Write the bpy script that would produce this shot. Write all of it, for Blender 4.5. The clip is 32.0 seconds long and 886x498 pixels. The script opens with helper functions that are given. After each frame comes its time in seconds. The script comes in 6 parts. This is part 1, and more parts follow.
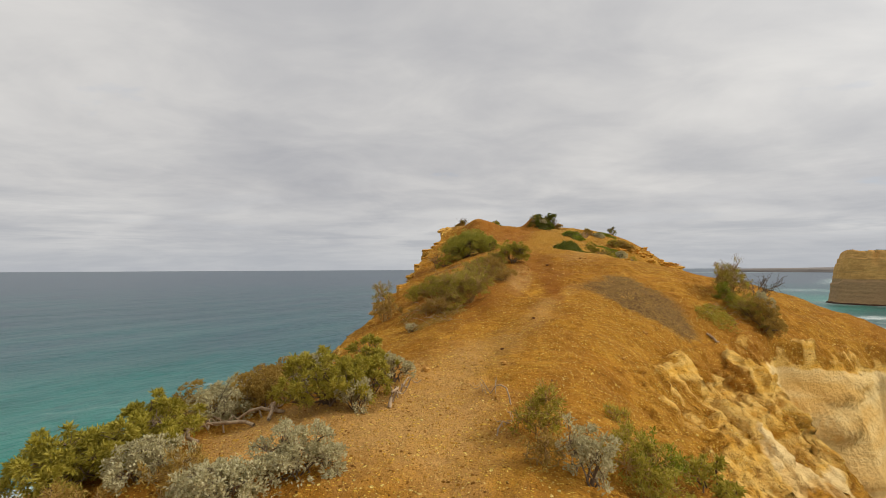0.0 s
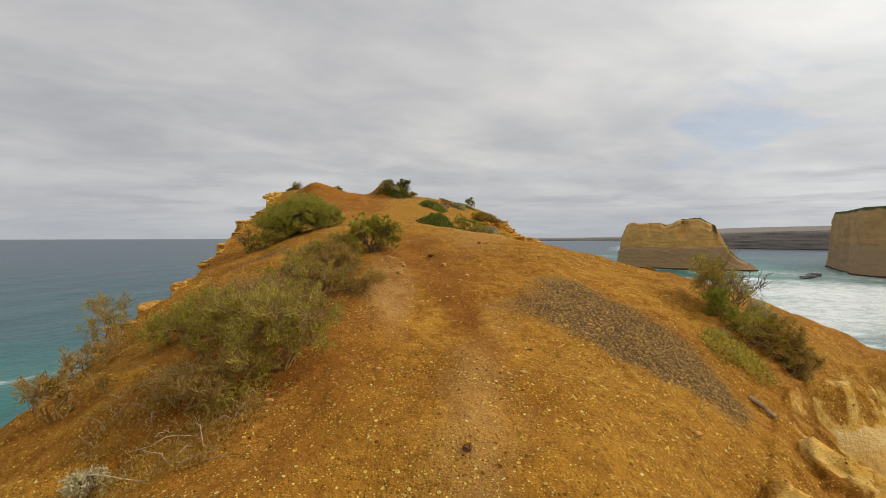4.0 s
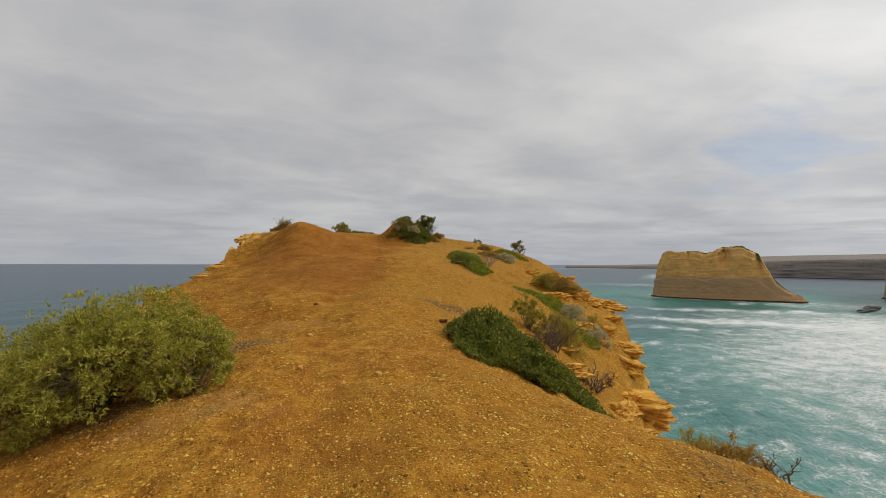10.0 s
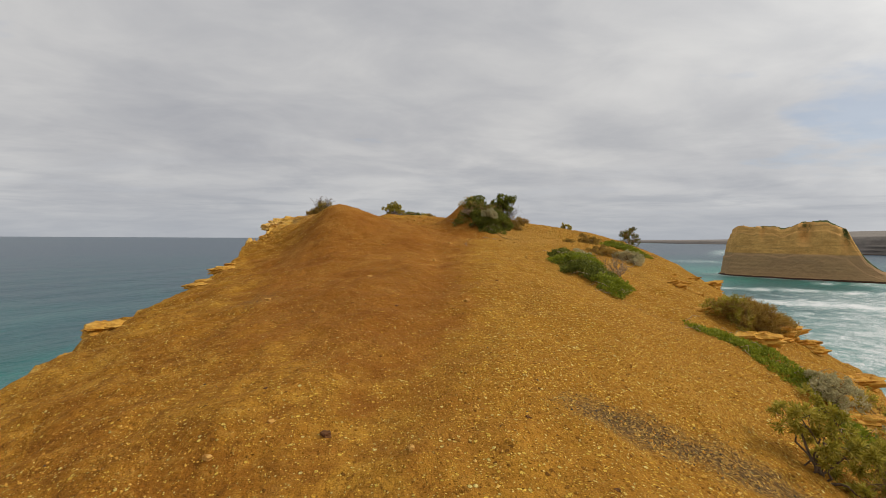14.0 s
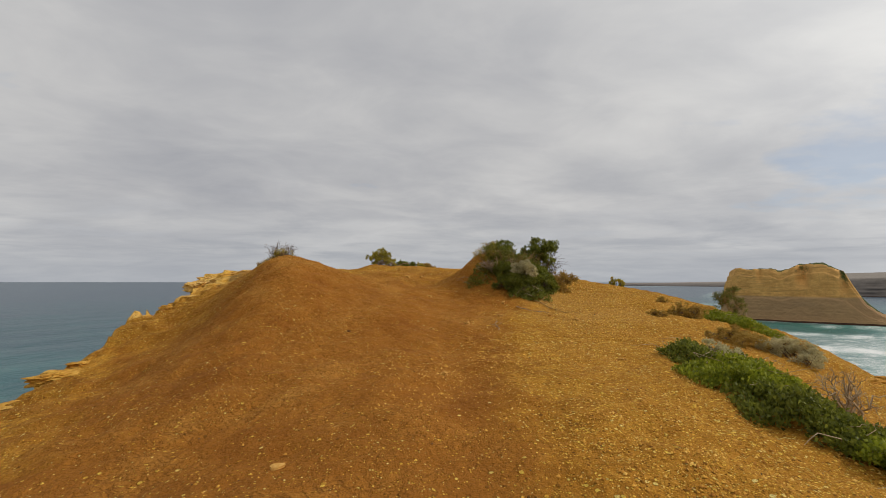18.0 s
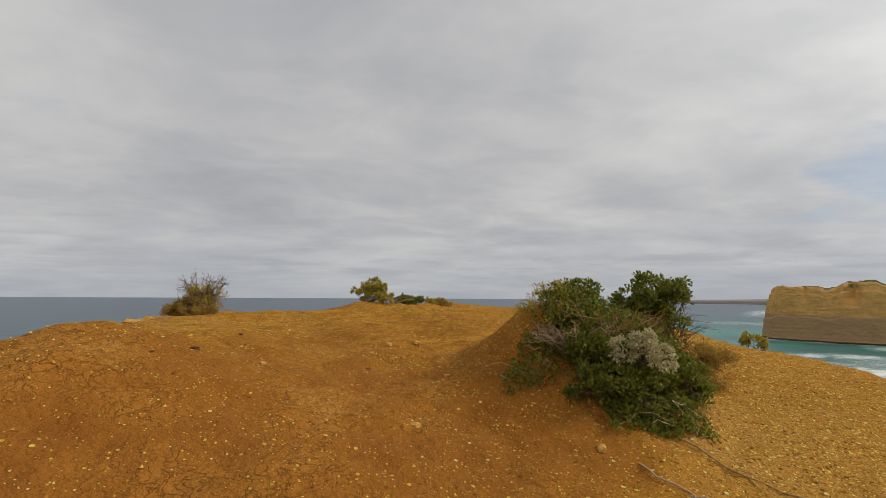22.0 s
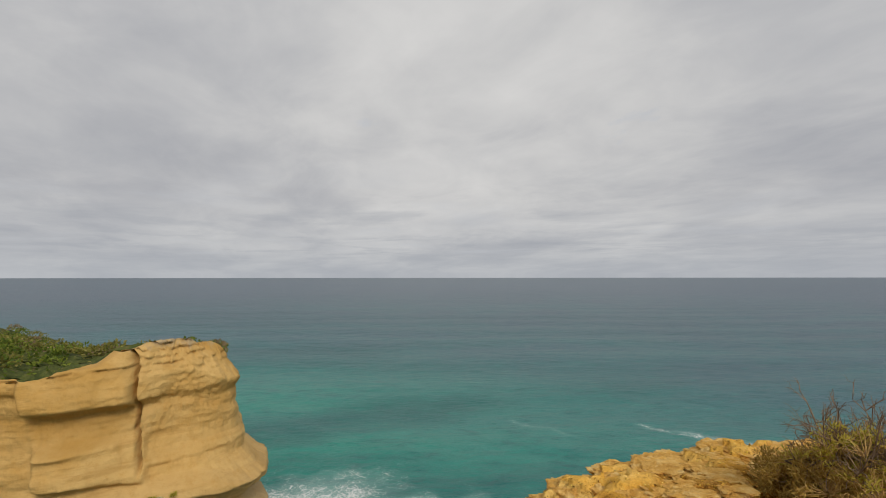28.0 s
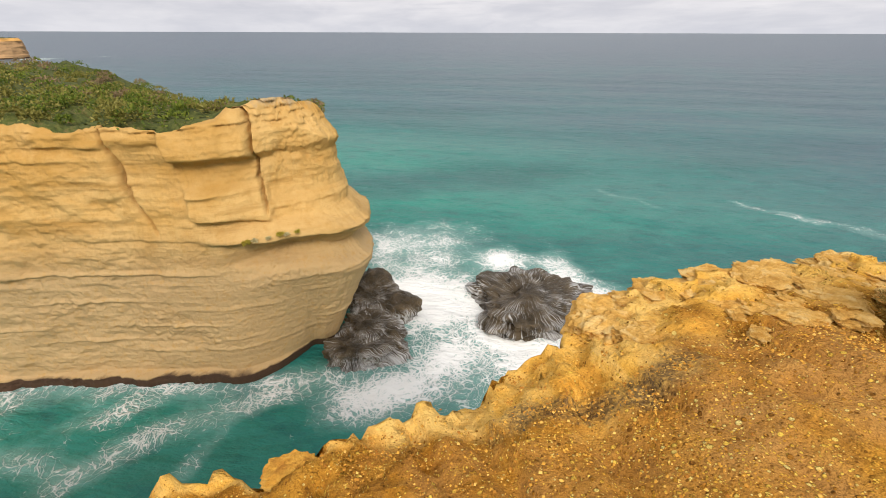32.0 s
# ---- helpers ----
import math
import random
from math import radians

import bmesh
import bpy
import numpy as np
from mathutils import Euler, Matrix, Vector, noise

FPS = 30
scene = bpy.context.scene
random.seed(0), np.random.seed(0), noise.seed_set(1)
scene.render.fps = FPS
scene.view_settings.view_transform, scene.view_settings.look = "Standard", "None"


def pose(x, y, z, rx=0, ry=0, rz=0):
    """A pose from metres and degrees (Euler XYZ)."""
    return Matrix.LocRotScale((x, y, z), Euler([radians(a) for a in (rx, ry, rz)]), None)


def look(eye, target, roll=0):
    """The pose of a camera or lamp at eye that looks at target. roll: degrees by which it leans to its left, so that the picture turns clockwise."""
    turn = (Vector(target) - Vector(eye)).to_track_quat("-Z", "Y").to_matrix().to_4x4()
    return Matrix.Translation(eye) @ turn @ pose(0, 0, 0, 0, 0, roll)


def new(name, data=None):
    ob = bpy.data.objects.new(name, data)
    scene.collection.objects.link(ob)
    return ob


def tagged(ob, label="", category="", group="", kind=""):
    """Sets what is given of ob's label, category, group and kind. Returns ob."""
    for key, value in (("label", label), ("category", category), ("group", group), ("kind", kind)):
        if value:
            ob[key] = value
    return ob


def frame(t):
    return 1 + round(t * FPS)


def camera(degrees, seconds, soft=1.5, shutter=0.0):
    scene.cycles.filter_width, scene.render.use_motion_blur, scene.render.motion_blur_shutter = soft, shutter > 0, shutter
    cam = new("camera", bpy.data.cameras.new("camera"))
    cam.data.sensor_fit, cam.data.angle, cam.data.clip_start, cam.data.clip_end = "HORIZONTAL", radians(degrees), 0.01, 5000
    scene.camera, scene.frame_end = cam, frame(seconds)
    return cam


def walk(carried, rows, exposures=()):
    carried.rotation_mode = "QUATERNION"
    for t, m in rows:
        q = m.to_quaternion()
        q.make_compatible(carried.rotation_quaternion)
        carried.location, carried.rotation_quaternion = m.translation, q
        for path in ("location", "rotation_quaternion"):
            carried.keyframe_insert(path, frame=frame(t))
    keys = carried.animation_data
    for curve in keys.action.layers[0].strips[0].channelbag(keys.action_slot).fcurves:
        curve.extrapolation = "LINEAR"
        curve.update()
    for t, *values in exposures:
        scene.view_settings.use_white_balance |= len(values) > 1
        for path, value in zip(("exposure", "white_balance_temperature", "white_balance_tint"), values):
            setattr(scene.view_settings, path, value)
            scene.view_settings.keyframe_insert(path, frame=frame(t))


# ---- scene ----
cam = camera(87.08, 32.0, soft=0.7)
PATH = [
    (0.0, pose(0.000, 0.001, 1.056, 92.15, 0.31, -0.08)),
    (0.5, pose(-0.034, 0.593, 1.081, 90.50, 0.48, -4.30)),
    (1.0, pose(0.028, 1.206, 1.060, 88.52, 0.40, -7.51)),
    (1.5, pose(0.092, 1.802, 1.046, 87.84, 0.41, -10.27)),
    (2.0, pose(0.151, 2.425, 1.118, 87.99, 0.34, -12.39)),
    (2.5, pose(0.196, 3.051, 1.183, 87.64, 0.16, -14.63)),
    (4.5, pose(0.684, 6.096, 1.489, 88.84, 0.23, -20.87)),
    (5.0, pose(0.875, 6.828, 1.582, 89.70, 0.31, -22.56)),
    (5.5, pose(1.061, 7.520, 1.659, 90.24, 0.33, -24.55)),
    (6.0, pose(1.261, 8.155, 1.764, 90.72, 0.22, -26.60)),
    (6.5, pose(1.452, 8.744, 1.916, 91.01, 0.20, -28.49)),
    (7.0, pose(1.649, 9.326, 2.041, 91.00, 0.32, -28.75)),
    (7.5, pose(1.909, 9.920, 2.105, 91.02, 0.27, -28.07)),
    (8.0, pose(2.105, 10.516, 2.211, 91.09, 0.23, -27.20)),
    (8.5, pose(2.291, 11.085, 2.360, 91.16, 0.12, -25.45)),
    (9.0, pose(2.503, 11.710, 2.525, 91.91, 0.09, -22.76)),
    (9.5, pose(2.640, 12.366, 2.663, 92.10, -0.01, -19.39)),
    (10.0, pose(2.783, 12.978, 2.772, 91.51, -0.11, -16.00)),
    (10.5, pose(2.945, 13.587, 2.915, 91.23, -0.12, -13.74)),
    (11.0, pose(3.069, 14.238, 3.012, 90.97, -0.12, -11.68)),
    (11.5, pose(3.136, 14.786, 3.073, 89.91, -0.18, -10.01)),
    (12.0, pose(3.186, 15.351, 3.169, 89.01, -0.25, -9.48)),
    (12.5, pose(3.187, 16.026, 3.253, 88.64, -0.24, -8.41)),
    (13.0, pose(3.178, 16.713, 3.298, 88.47, -0.27, -8.17)),
    (13.5, pose(3.133, 17.342, 3.362, 88.06, -0.30, -8.75)),
    (15.5, pose(3.382, 19.760, 3.497, 90.76, -0.11, -11.19)),
    (16.0, pose(3.449, 20.408, 3.566, 91.69, -0.08, -10.62)),
    (16.5, pose(3.519, 21.057, 3.665, 92.58, -0.08, -9.47)),
    (17.0, pose(3.597, 21.699, 3.743, 93.14, -0.10, -9.15)),
    (17.5, pose(3.639, 22.308, 3.796, 93.23, -0.08, -9.55)),
    (18.0, pose(3.738, 22.897, 3.860, 93.65, -0.03, -10.20)),
    (18.5, pose(3.903, 23.523, 3.957, 94.00, 0.04, -10.66)),
    (19.0, pose(4.031, 24.162, 4.030, 94.34, 0.04, -9.87)),
    (19.5, pose(4.185, 24.761, 4.084, 95.07, -0.07, -8.51)),
    (20.0, pose(4.285, 25.323, 4.178, 96.07, -0.11, -8.07)),
    (20.5, pose(4.383, 25.934, 4.301, 96.29, -0.06, -8.08)),
    (21.0, pose(4.566, 26.539, 4.327, 95.81, -0.18, -8.63)),
    (21.5, pose(4.709, 27.137, 4.380, 95.62, -0.16, -8.51)),
    (22.0, pose(4.788, 27.786, 4.496, 95.63, -0.23, -6.94)),
    (22.5, pose(4.895, 28.437, 4.586, 95.57, -0.31, -5.20)),
    (23.0, pose(4.958, 29.039, 4.641, 95.93, -0.21, -3.38)),
    (23.5, pose(5.057, 29.502, 4.793, 95.87, -0.05, 1.66)),
    (24.0, pose(5.079, 29.972, 4.920, 95.18, -0.22, 7.95)),
    (24.5, pose(4.954, 30.396, 5.001, 94.71, -0.22, 16.02)),
    (25.0, pose(4.742, 30.757, 5.095, 95.24, -0.22, 25.70)),
    (25.5, pose(4.479, 31.123, 5.187, 95.30, -0.51, 35.00)),
    (27.5, pose(3.133, 32.260, 5.545, 94.23, 0.02, 53.10)),
    (28.0, pose(2.861, 32.346, 5.666, 93.08, 0.05, 58.19)),
    (28.5, pose(2.709, 32.453, 5.785, 90.38, -0.04, 63.65)),
    (29.0, pose(2.599, 32.543, 5.868, 85.33, -0.25, 66.63)),
    (29.5, pose(2.534, 32.557, 5.869, 79.41, -0.21, 67.44)),
    (30.0, pose(2.482, 32.536, 5.838, 74.29, -0.22, 67.79)),
    (30.5, pose(2.459, 32.532, 5.809, 70.47, -0.26, 68.21)),
    (31.0, pose(2.469, 32.542, 5.797, 67.82, -0.23, 68.52)),
    (31.5, pose(2.473, 32.549, 5.800, 65.93, -0.20, 68.79)),
    (32.0, pose(2.466, 32.553, 5.796, 64.68, -0.16, 69.10)),
]
# the clip's own exposure opens up while it looks down at the surf
walk(cam, PATH, exposures=((0.0, 0.16, 6620, 11), (1, 0.12, 6600, 11), (2, 0.14, 6580, 11), (4.5, 0.08, 6520, 10.5), (6, 0.04, 6500, 11), (9, -0.06, 6500, 11), (11, -0.02, 6500, 11), (13, 0.04, 6500, 11), (20, -0.05, 6500, 11), (24, -0.03, 6500, 10.5), (25.5, 0.03, 6500, 10.5), (27, -0.03, 6500, 10.5), (28.5, 0.1, 6500, 11), (30, 0.36, 6550, 13), (31.2, 0.6, 6600, 15), (32, 0.68, 6600, 15)))
# ---- light: high overcast, a veiled sun to the right ----
SUN_BEARING, SUN_HEIGHT = 98.0, 36.0
to_sun = Vector((math.sin(radians(SUN_BEARING)) * math.cos(radians(SUN_HEIGHT)), math.cos(radians(SUN_BEARING)) * math.cos(radians(SUN_HEIGHT)), math.sin(radians(SUN_HEIGHT))))
sun_data = bpy.data.lights.new("sun", "SUN")
sun_data.energy, sun_data.angle, sun_data.color = 1.7, radians(14), (1.0, 0.93, 0.82)
sun = new("sun", sun_data)
sun.matrix_world = look(to_sun * 200, (0, 0, 0))


class Nodes:
    """Short hand for building a node tree."""

    def __init__(self, tree):
        self.tree = tree
        tree.nodes.clear()

    def add(self, kind, **inputs):
        n = self.tree.nodes.new(kind)
        for key, value in inputs.items():
            self.put(n, key.replace("_", " "), value)
        return n

    def put(self, n, key, value):
        sock = n.inputs[int(key)] if key.isdigit() else n.inputs[key]
        if isinstance(value, bpy.types.NodeSocket):
            self.tree.links.new(value, sock)
        else:
            sock.default_value = value

    def math(self, op, a, b=0.0, c=0.0):
        n = self.tree.nodes.new("ShaderNodeMath")
        n.operation = op
        for i, v in enumerate((a, b, c)):
            self.put(n, str(i), v)
        return n.outputs[0]

    def vec(self, op, a, b=(0, 0, 0)):
        n = self.tree.nodes.new("ShaderNodeVectorMath")
        n.operation = op
        self.put(n, "0", a)
        self.put(n, "1", b)
        return n.outputs["Value"] if op in ("DOT_PRODUCT", "LENGTH") else n.outputs[0]

    def noise(self, vector, scale, detail=4.0, rough=0.55, distort=0.0):
        n = self.add("ShaderNodeTexNoise", Scale=scale, Detail=detail, Roughness=rough, Distortion=distort)
        if vector is not None:
            self.put(n, "Vector", vector)
        return n.outputs[0]

    def cells(self, vector, scale, feature="F1", out="Distance"):
        n = self.add("ShaderNodeTexVoronoi")
        n.feature = feature
        self.put(n, "Scale", scale)
        self.put(n, "Vector", vector)
        return n.outputs[out]

    def ramp(self, fac, stops):
        n = self.tree.nodes.new("ShaderNodeValToRGB")
        el = n.color_ramp.elements
        while len(el) < len(stops):
            el.new(0.5)
        for e, (p, c) in zip(el, stops):
            e.position = p
            e.color = (c, c, c, 1) if isinstance(c, (int, float)) else (*c, 1)
        self.put(n, "Fac", fac)
        return n.outputs[0]

    def mix(self, fac, a, b, blend="MIX"):
        n = self.tree.nodes.new("ShaderNodeMix")
        n.data_type, n.blend_type = "RGBA", blend
        self.put(n, "0", fac)
        for i, v in ((6, a), (7, b)):
            self.put(n, str(i), (*v, 1) if isinstance(v, tuple) and len(v) == 3 else v)
        return n.outputs[2]

    def attr(self, name):
        n = self.tree.nodes.new("ShaderNodeAttribute")
        n.attribute_name = name
        return n.outputs["Fac"]

    def bump(self, height, strength=0.5, distance=0.02, normal=None):
        n = self.add("ShaderNodeBump", Strength=strength, Distance=distance, Height=height)
        if normal is not None:
            self.put(n, "Normal", normal)
        return n.outputs[0]


def sky():
    world = bpy.data.worlds.new("overcast_sky")
    scene.world = world
    world.use_nodes = True
    n = Nodes(world.node_tree)
    clear = n.tree.nodes.new("ShaderNodeTexSky")
    clear.sky_type, clear.sun_disc = "NISHITA", False
    clear.sun_elevation, clear.sun_rotation = radians(SUN_HEIGHT), radians(SUN_BEARING)
    clear_light = n.vec("SCALE", clear.outputs[0])
    clear_light.node.inputs["Scale"].default_value = 0.085
    way = n.add("ShaderNodeTexCoord").outputs["Generated"]
    sep = n.add("ShaderNodeSeparateXYZ", Vector=way)
    up = n.math("MAXIMUM", sep.outputs[2], 0.0)
    low = n.math("ADD", up, 0.16)
    flat = n.add("ShaderNodeCombineXYZ", X=n.math("DIVIDE", sep.outputs[0], low), Y=n.math("DIVIDE", sep.outputs[1], low), Z=0.0).outputs[0]
    turn = n.add("ShaderNodeMapping", Vector=flat)
    turn.inputs["Rotation"].default_value = (0, 0, radians(24))
    turn.inputs["Scale"].default_value = (0.85, 1.1, 1)
    banks = n.noise(turn.outputs[0], 0.62, 6, 0.52, 0.35)
    streaks = n.noise(turn.outputs[0], 2.0, 6, 0.58, 0.5)
    wide = n.noise(flat, 0.33, 3, 0.5)
    body = n.math("ADD", n.math("MULTIPLY", banks, 0.55), n.math("MULTIPLY", streaks, 0.25))
    body = n.math("ADD", body, n.math("MULTIPLY", wide, 0.2))
    shade = n.ramp(body, ((0.36, (0.375, 0.385, 0.41)), (0.47, (0.47, 0.475, 0.485)), (0.55, (0.56, 0.56, 0.555)), (0.66, (0.66, 0.655, 0.64))))
    # the veil is brighter round the hidden sun
    near_sun = n.math("MAXIMUM", n.vec("DOT_PRODUCT", way, tuple(to_sun)), 0.0)
    glow = n.math("MULTIPLY", n.math("POWER", near_sun, 3.5), 0.56)
    glow = n.math("MULTIPLY", glow, n.math("ADD", 0.55, banks))
    lit = n.mix(1.0, shade, n.add("ShaderNodeCombineXYZ", X=glow, Y=glow, Z=n.math("MULTIPLY", glow, 0.94)).outputs[0], "ADD")
    # bluish haze in the lowest degrees
    # thin bright bars of stratus low over the sea
    low2 = n.math("ADD", up, 0.028)
    flat2 = n.add("ShaderNodeCombineXYZ", X=n.math("DIVIDE", sep.outputs[0], low2), Y=n.math("DIVIDE", sep.outputs[1], low2), Z=0.0).outputs[0]
    bars = n.noise(flat2, 0.42, 5, 0.6, 0.3)
    bar_band = n.ramp(up, ((0.015, 0.0), (0.05, 1.0), (0.16, 0.75), (0.30, 0.0)))
    lit = n.mix(n.math("MULTIPLY", bar_band, n.ramp(bars, ((0.34, 0.45), (0.50, 0.0)))), lit, (0.315, 0.335, 0.37))
    lit = n.mix(n.math("MULTIPLY", bar_band, n.ramp(bars, ((0.54, 0.0), (0.70, 0.5)))), lit, (0.54, 0.555, 0.575))
    haze = n.ramp(up, ((0.0, 1.0), (0.05, 0.55), (0.16, 0.0)))
    lit = n.mix(n.math("MULTIPLY", haze, 0.55), lit, (0.36, 0.395, 0.44))
    # thin places let the clear sky through
    gap = n.noise(turn.outputs[0], 1.3, 5, 0.55)
    torn = n.math("POWER", n.math("MAXIMUM", n.vec("DOT_PRODUCT", way, (0.734, 0.644, 0.217)), 0.0), 90.0)
    gap = n.math("ADD", gap, n.math("MULTIPLY", torn, 0.24))
    thin = n.math("MULTIPLY", n.ramp(gap, ((0.66, 0.0), (0.78, 1.0))), n.ramp(up, ((0.05, 0.0), (0.14, 1.0), (0.5, 0.4))))
    clear_mixed = n.mix(0.5, clear_light, (0.40, 0.50, 0.66))
    col = n.mix(n.math("MULTIPLY", thin, 0.6), lit, clear_mixed)
    back = n.add("ShaderNodeBackground", Color=col, Strength=1.0)
    out = n.add("ShaderNodeOutputWorld", Surface=back.outputs[0])


sky()


# ---- materials ----
SEA = -35.0
def material(name):
    m = bpy.data.materials.new(name)
    m.use_nodes = True
    n = Nodes(m.node_tree)
    shader = n.add("ShaderNodeBsdfPrincipled", Roughness=0.85)
    shader.inputs["Specular IOR Level"].default_value = 0.25
    n.add("ShaderNodeOutputMaterial", Surface=shader.outputs[0])
    where = n.add("ShaderNodeTexCoord").outputs["Object"]
    return m, n, shader, where


def pebble_layer(n, at, scale, share):
    """Scattered rounded grains: how much of each point they cover, their height and a random number for each."""
    v = n.add("ShaderNodeTexVoronoi", Vector=at, Scale=scale)
    tint = n.add("ShaderNodeSeparateColor", Color=v.outputs["Color"])
    size = n.math("ADD", 0.20, n.math("MULTIPLY", tint.outputs[1], 0.34))
    inner = n.math("MULTIPLY", n.math("SUBTRACT", size, v.outputs["Distance"]), 9.0)
    there = n.math("GREATER_THAN", share, tint.outputs[0])
    cover = n.math("MULTIPLY", n.math("MINIMUM", n.math("MAXIMUM", inner, 0.0), 1.0), there)
    return cover, tint.outputs[2]


def soil_material():
    m, n, sh, at = material("sandy_clay_soil")
    large = n.noise(at, 0.45, 4, 0.6)
    mid = n.noise(at, 2.3, 5, 0.6)
    fine = n.noise(at, 26.0, 4, 0.65)
    base = n.ramp(large, ((0.34, (0.41, 0.162, 0.018)), (0.46, (0.53, 0.230, 0.025)), (0.56, (0.66, 0.325, 0.040)), (0.68, (0.57, 0.252, 0.028))))
    base = n.mix(n.ramp(mid, ((0.42, 0.0), (0.62, 0.5))), base, (0.34, 0.120, 0.016))
    mottle = n.noise(at, 5.5, 6, 0.7)
    base = n.mix(n.ramp(mottle, ((0.38, 0.6), (0.52, 0.0))), base, (0.23, 0.090, 0.014))
    base = n.mix(n.ramp(mottle, ((0.54, 0.0), (0.70, 0.5))), base, (0.78, 0.43, 0.085))
    crumbs = n.noise(at, 13.0, 5, 0.78)
    base = n.mix(n.ramp(crumbs, ((0.36, 0.6), (0.47, 0.0))), base, (0.18, 0.066, 0.011))
    base = n.mix(n.ramp(crumbs, ((0.56, 0.0), (0.68, 0.5))), base, (0.80, 0.46, 0.085))
    sandy = n.ramp(n.math("ADD", n.attr("pale"), n.math("MULTIPLY", mid, 0.7)), ((0.55, 0.0), (0.95, 0.8)))
    base = n.mix(sandy, base, (0.74, 0.44, 0.16))
    clay = n.ramp(n.math("ADD", n.attr("clay"), n.math("MULTIPLY", n.math("SUBTRACT", mid, 0.5), 0.8)), ((0.25, 0.0), (0.6, 1.0)))
    tone = n.ramp(n.noise(at, 1.1, 5, 0.65), ((0.35, (0.30, 0.108, 0.016)), (0.55, (0.43, 0.170, 0.026)), (0.7, (0.52, 0.235, 0.045))))
    base = n.mix(clay, base, tone)
    # weathered limestone where the sheet breaks away, cream where it is freshly cut
    strata_at = n.add("ShaderNodeMapping", Vector=at)
    strata_at.inputs["Scale"].default_value = (0.5, 0.5, 2.6)
    bands = n.noise(strata_at.outputs[0], 1.3, 6, 0.65, 0.4)
    rock = n.ramp(bands, ((0.30, (0.68, 0.310, 0.038)), (0.42, (0.84, 0.465, 0.080)), (0.55, (0.90, 0.590, 0.175)), (0.70, (0.76, 0.370, 0.050))))
    rock = n.mix(n.ramp(n.noise(at, 7.0, 6, 0.7), ((0.50, 0.0), (0.68, 0.45))), rock, (0.48, 0.20, 0.028))
    cream = n.ramp(n.noise(strata_at.outputs[0], 0.8, 6, 0.62), ((0.34, (0.84, 0.50, 0.15)), (0.48, (0.92, 0.64, 0.26)), (0.60, (0.94, 0.69, 0.32)), (0.72, (0.87, 0.55, 0.18))))
    rock = n.mix(n.ramp(n.math("ADD", n.attr("cream"), n.math("MULTIPLY", n.math("SUBTRACT", mid, 0.5), 0.8)), ((0.35, 0.0), (0.6, 1.0))), rock, cream)
    bare = n.ramp(n.math("ADD", n.attr("rock"), n.math("MULTIPLY", n.math("SUBTRACT", mid, 0.5), 0.9)), ((0.36, 0.0), (0.60, 1.0)))
    base = n.mix(bare, base, rock)
    # gravel: ochre grains in drifts, dark ironstone in patches
    loose = n.math("SUBTRACT", 1.0, n.math("MINIMUM", n.math("ADD", n.math("MULTIPLY", clay, 0.55), n.math("MULTIPLY", n.attr("cream"), 2.0)), 1.0))
    stony = n.attr("gravel")
    drift = n.ramp(n.math("ADD", n.noise(at, 0.8, 4, 0.6), n.math("MULTIPLY", stony, 0.35)), ((0.36, 0.22), (0.75, 1.0)))
    loose = n.math("MULTIPLY", loose, n.math("SUBTRACT", 1.0, n.math("MULTIPLY", bare, 0.75)))
    base = n.mix(n.math("MULTIPLY", stony, n.math("MULTIPLY", loose, 0.6)), base, (0.72, 0.345, 0.040))
    base = n.mix(n.math("MULTIPLY", n.math("MULTIPLY", drift, loose), n.math("ADD", 0.28, n.math("MULTIPLY", stony, 0.04))), base, (0.24, 0.098, 0.012))
    # drying cracks in the clay
    net = n.vec("ADD", at, n.vec("MULTIPLY", n.add("ShaderNodeTexNoise", Vector=at, Scale=5.0, Detail=5.0).outputs["Color"], (0.55, 0.55, 0.3)))
    seam = n.ramp(n.cells(net, 9.0, "DISTANCE_TO_EDGE"), ((0.0, 1.0), (0.045, 0.0)))
    seam = n.math("MULTIPLY", seam, n.ramp(n.noise(at, 1.1, 3, 0.6), ((0.42, 0.0), (0.56, 1.0))))
    seam = n.math("MULTIPLY", seam, n.math("MULTIPLY", clay, n.math("SUBTRACT", 1.0, bare)))
    base = n.mix(n.math("MULTIPLY", seam, 0.42), base, (0.10, 0.038, 0.008))
    c1, r1 = pebble_layer(n, at, 64.0, n.math("MULTIPLY", drift, loose))
    c2, r2 = pebble_layer(n, at, 31.0, n.math("MULTIPLY", n.math("MULTIPLY", drift, loose), n.math("ADD", 0.38, n.math("MULTIPLY", stony, 0.45))))
    golds = ((0.0, (0.19, 0.078, 0.014)), (0.28, (0.44, 0.19, 0.024)), (0.48, (0.76, 0.40, 0.05)), (0.78, (0.92, 0.62, 0.10)), (1.0, (0.92, 0.74, 0.26)))
    base = n.mix(c1, base, n.ramp(r1, golds))
    base = n.mix(c2, base, n.ramp(r2, golds))
    iron_col = n.ramp(r1, ((0.0, (0.050, 0.040, 0.026)), (0.5, (0.115, 0.088, 0.055)), (0.72, (0.30, 0.18, 0.06)), (1.0, (0.66, 0.40, 0.10))))
    iron = n.ramp(n.math("ADD", n.attr("iron"), n.math("ADD", n.math("MULTIPLY", fine, 0.45), n.math("MULTIPLY", mottle, 0.5))), ((0.82, 0.0), (1.04, 0.80)))
    base = n.mix(iron, base, iron_col)
    base = n.mix(n.math("MULTIPLY", n.ramp(n.noise(at, 120.0, 3, 0.7), ((0.38, 0.45), (0.52, 0.0))), n.math("SUBTRACT", 1.0, n.math("MULTIPLY", bare, 0.6))), base, (0.13, 0.05, 0.009))
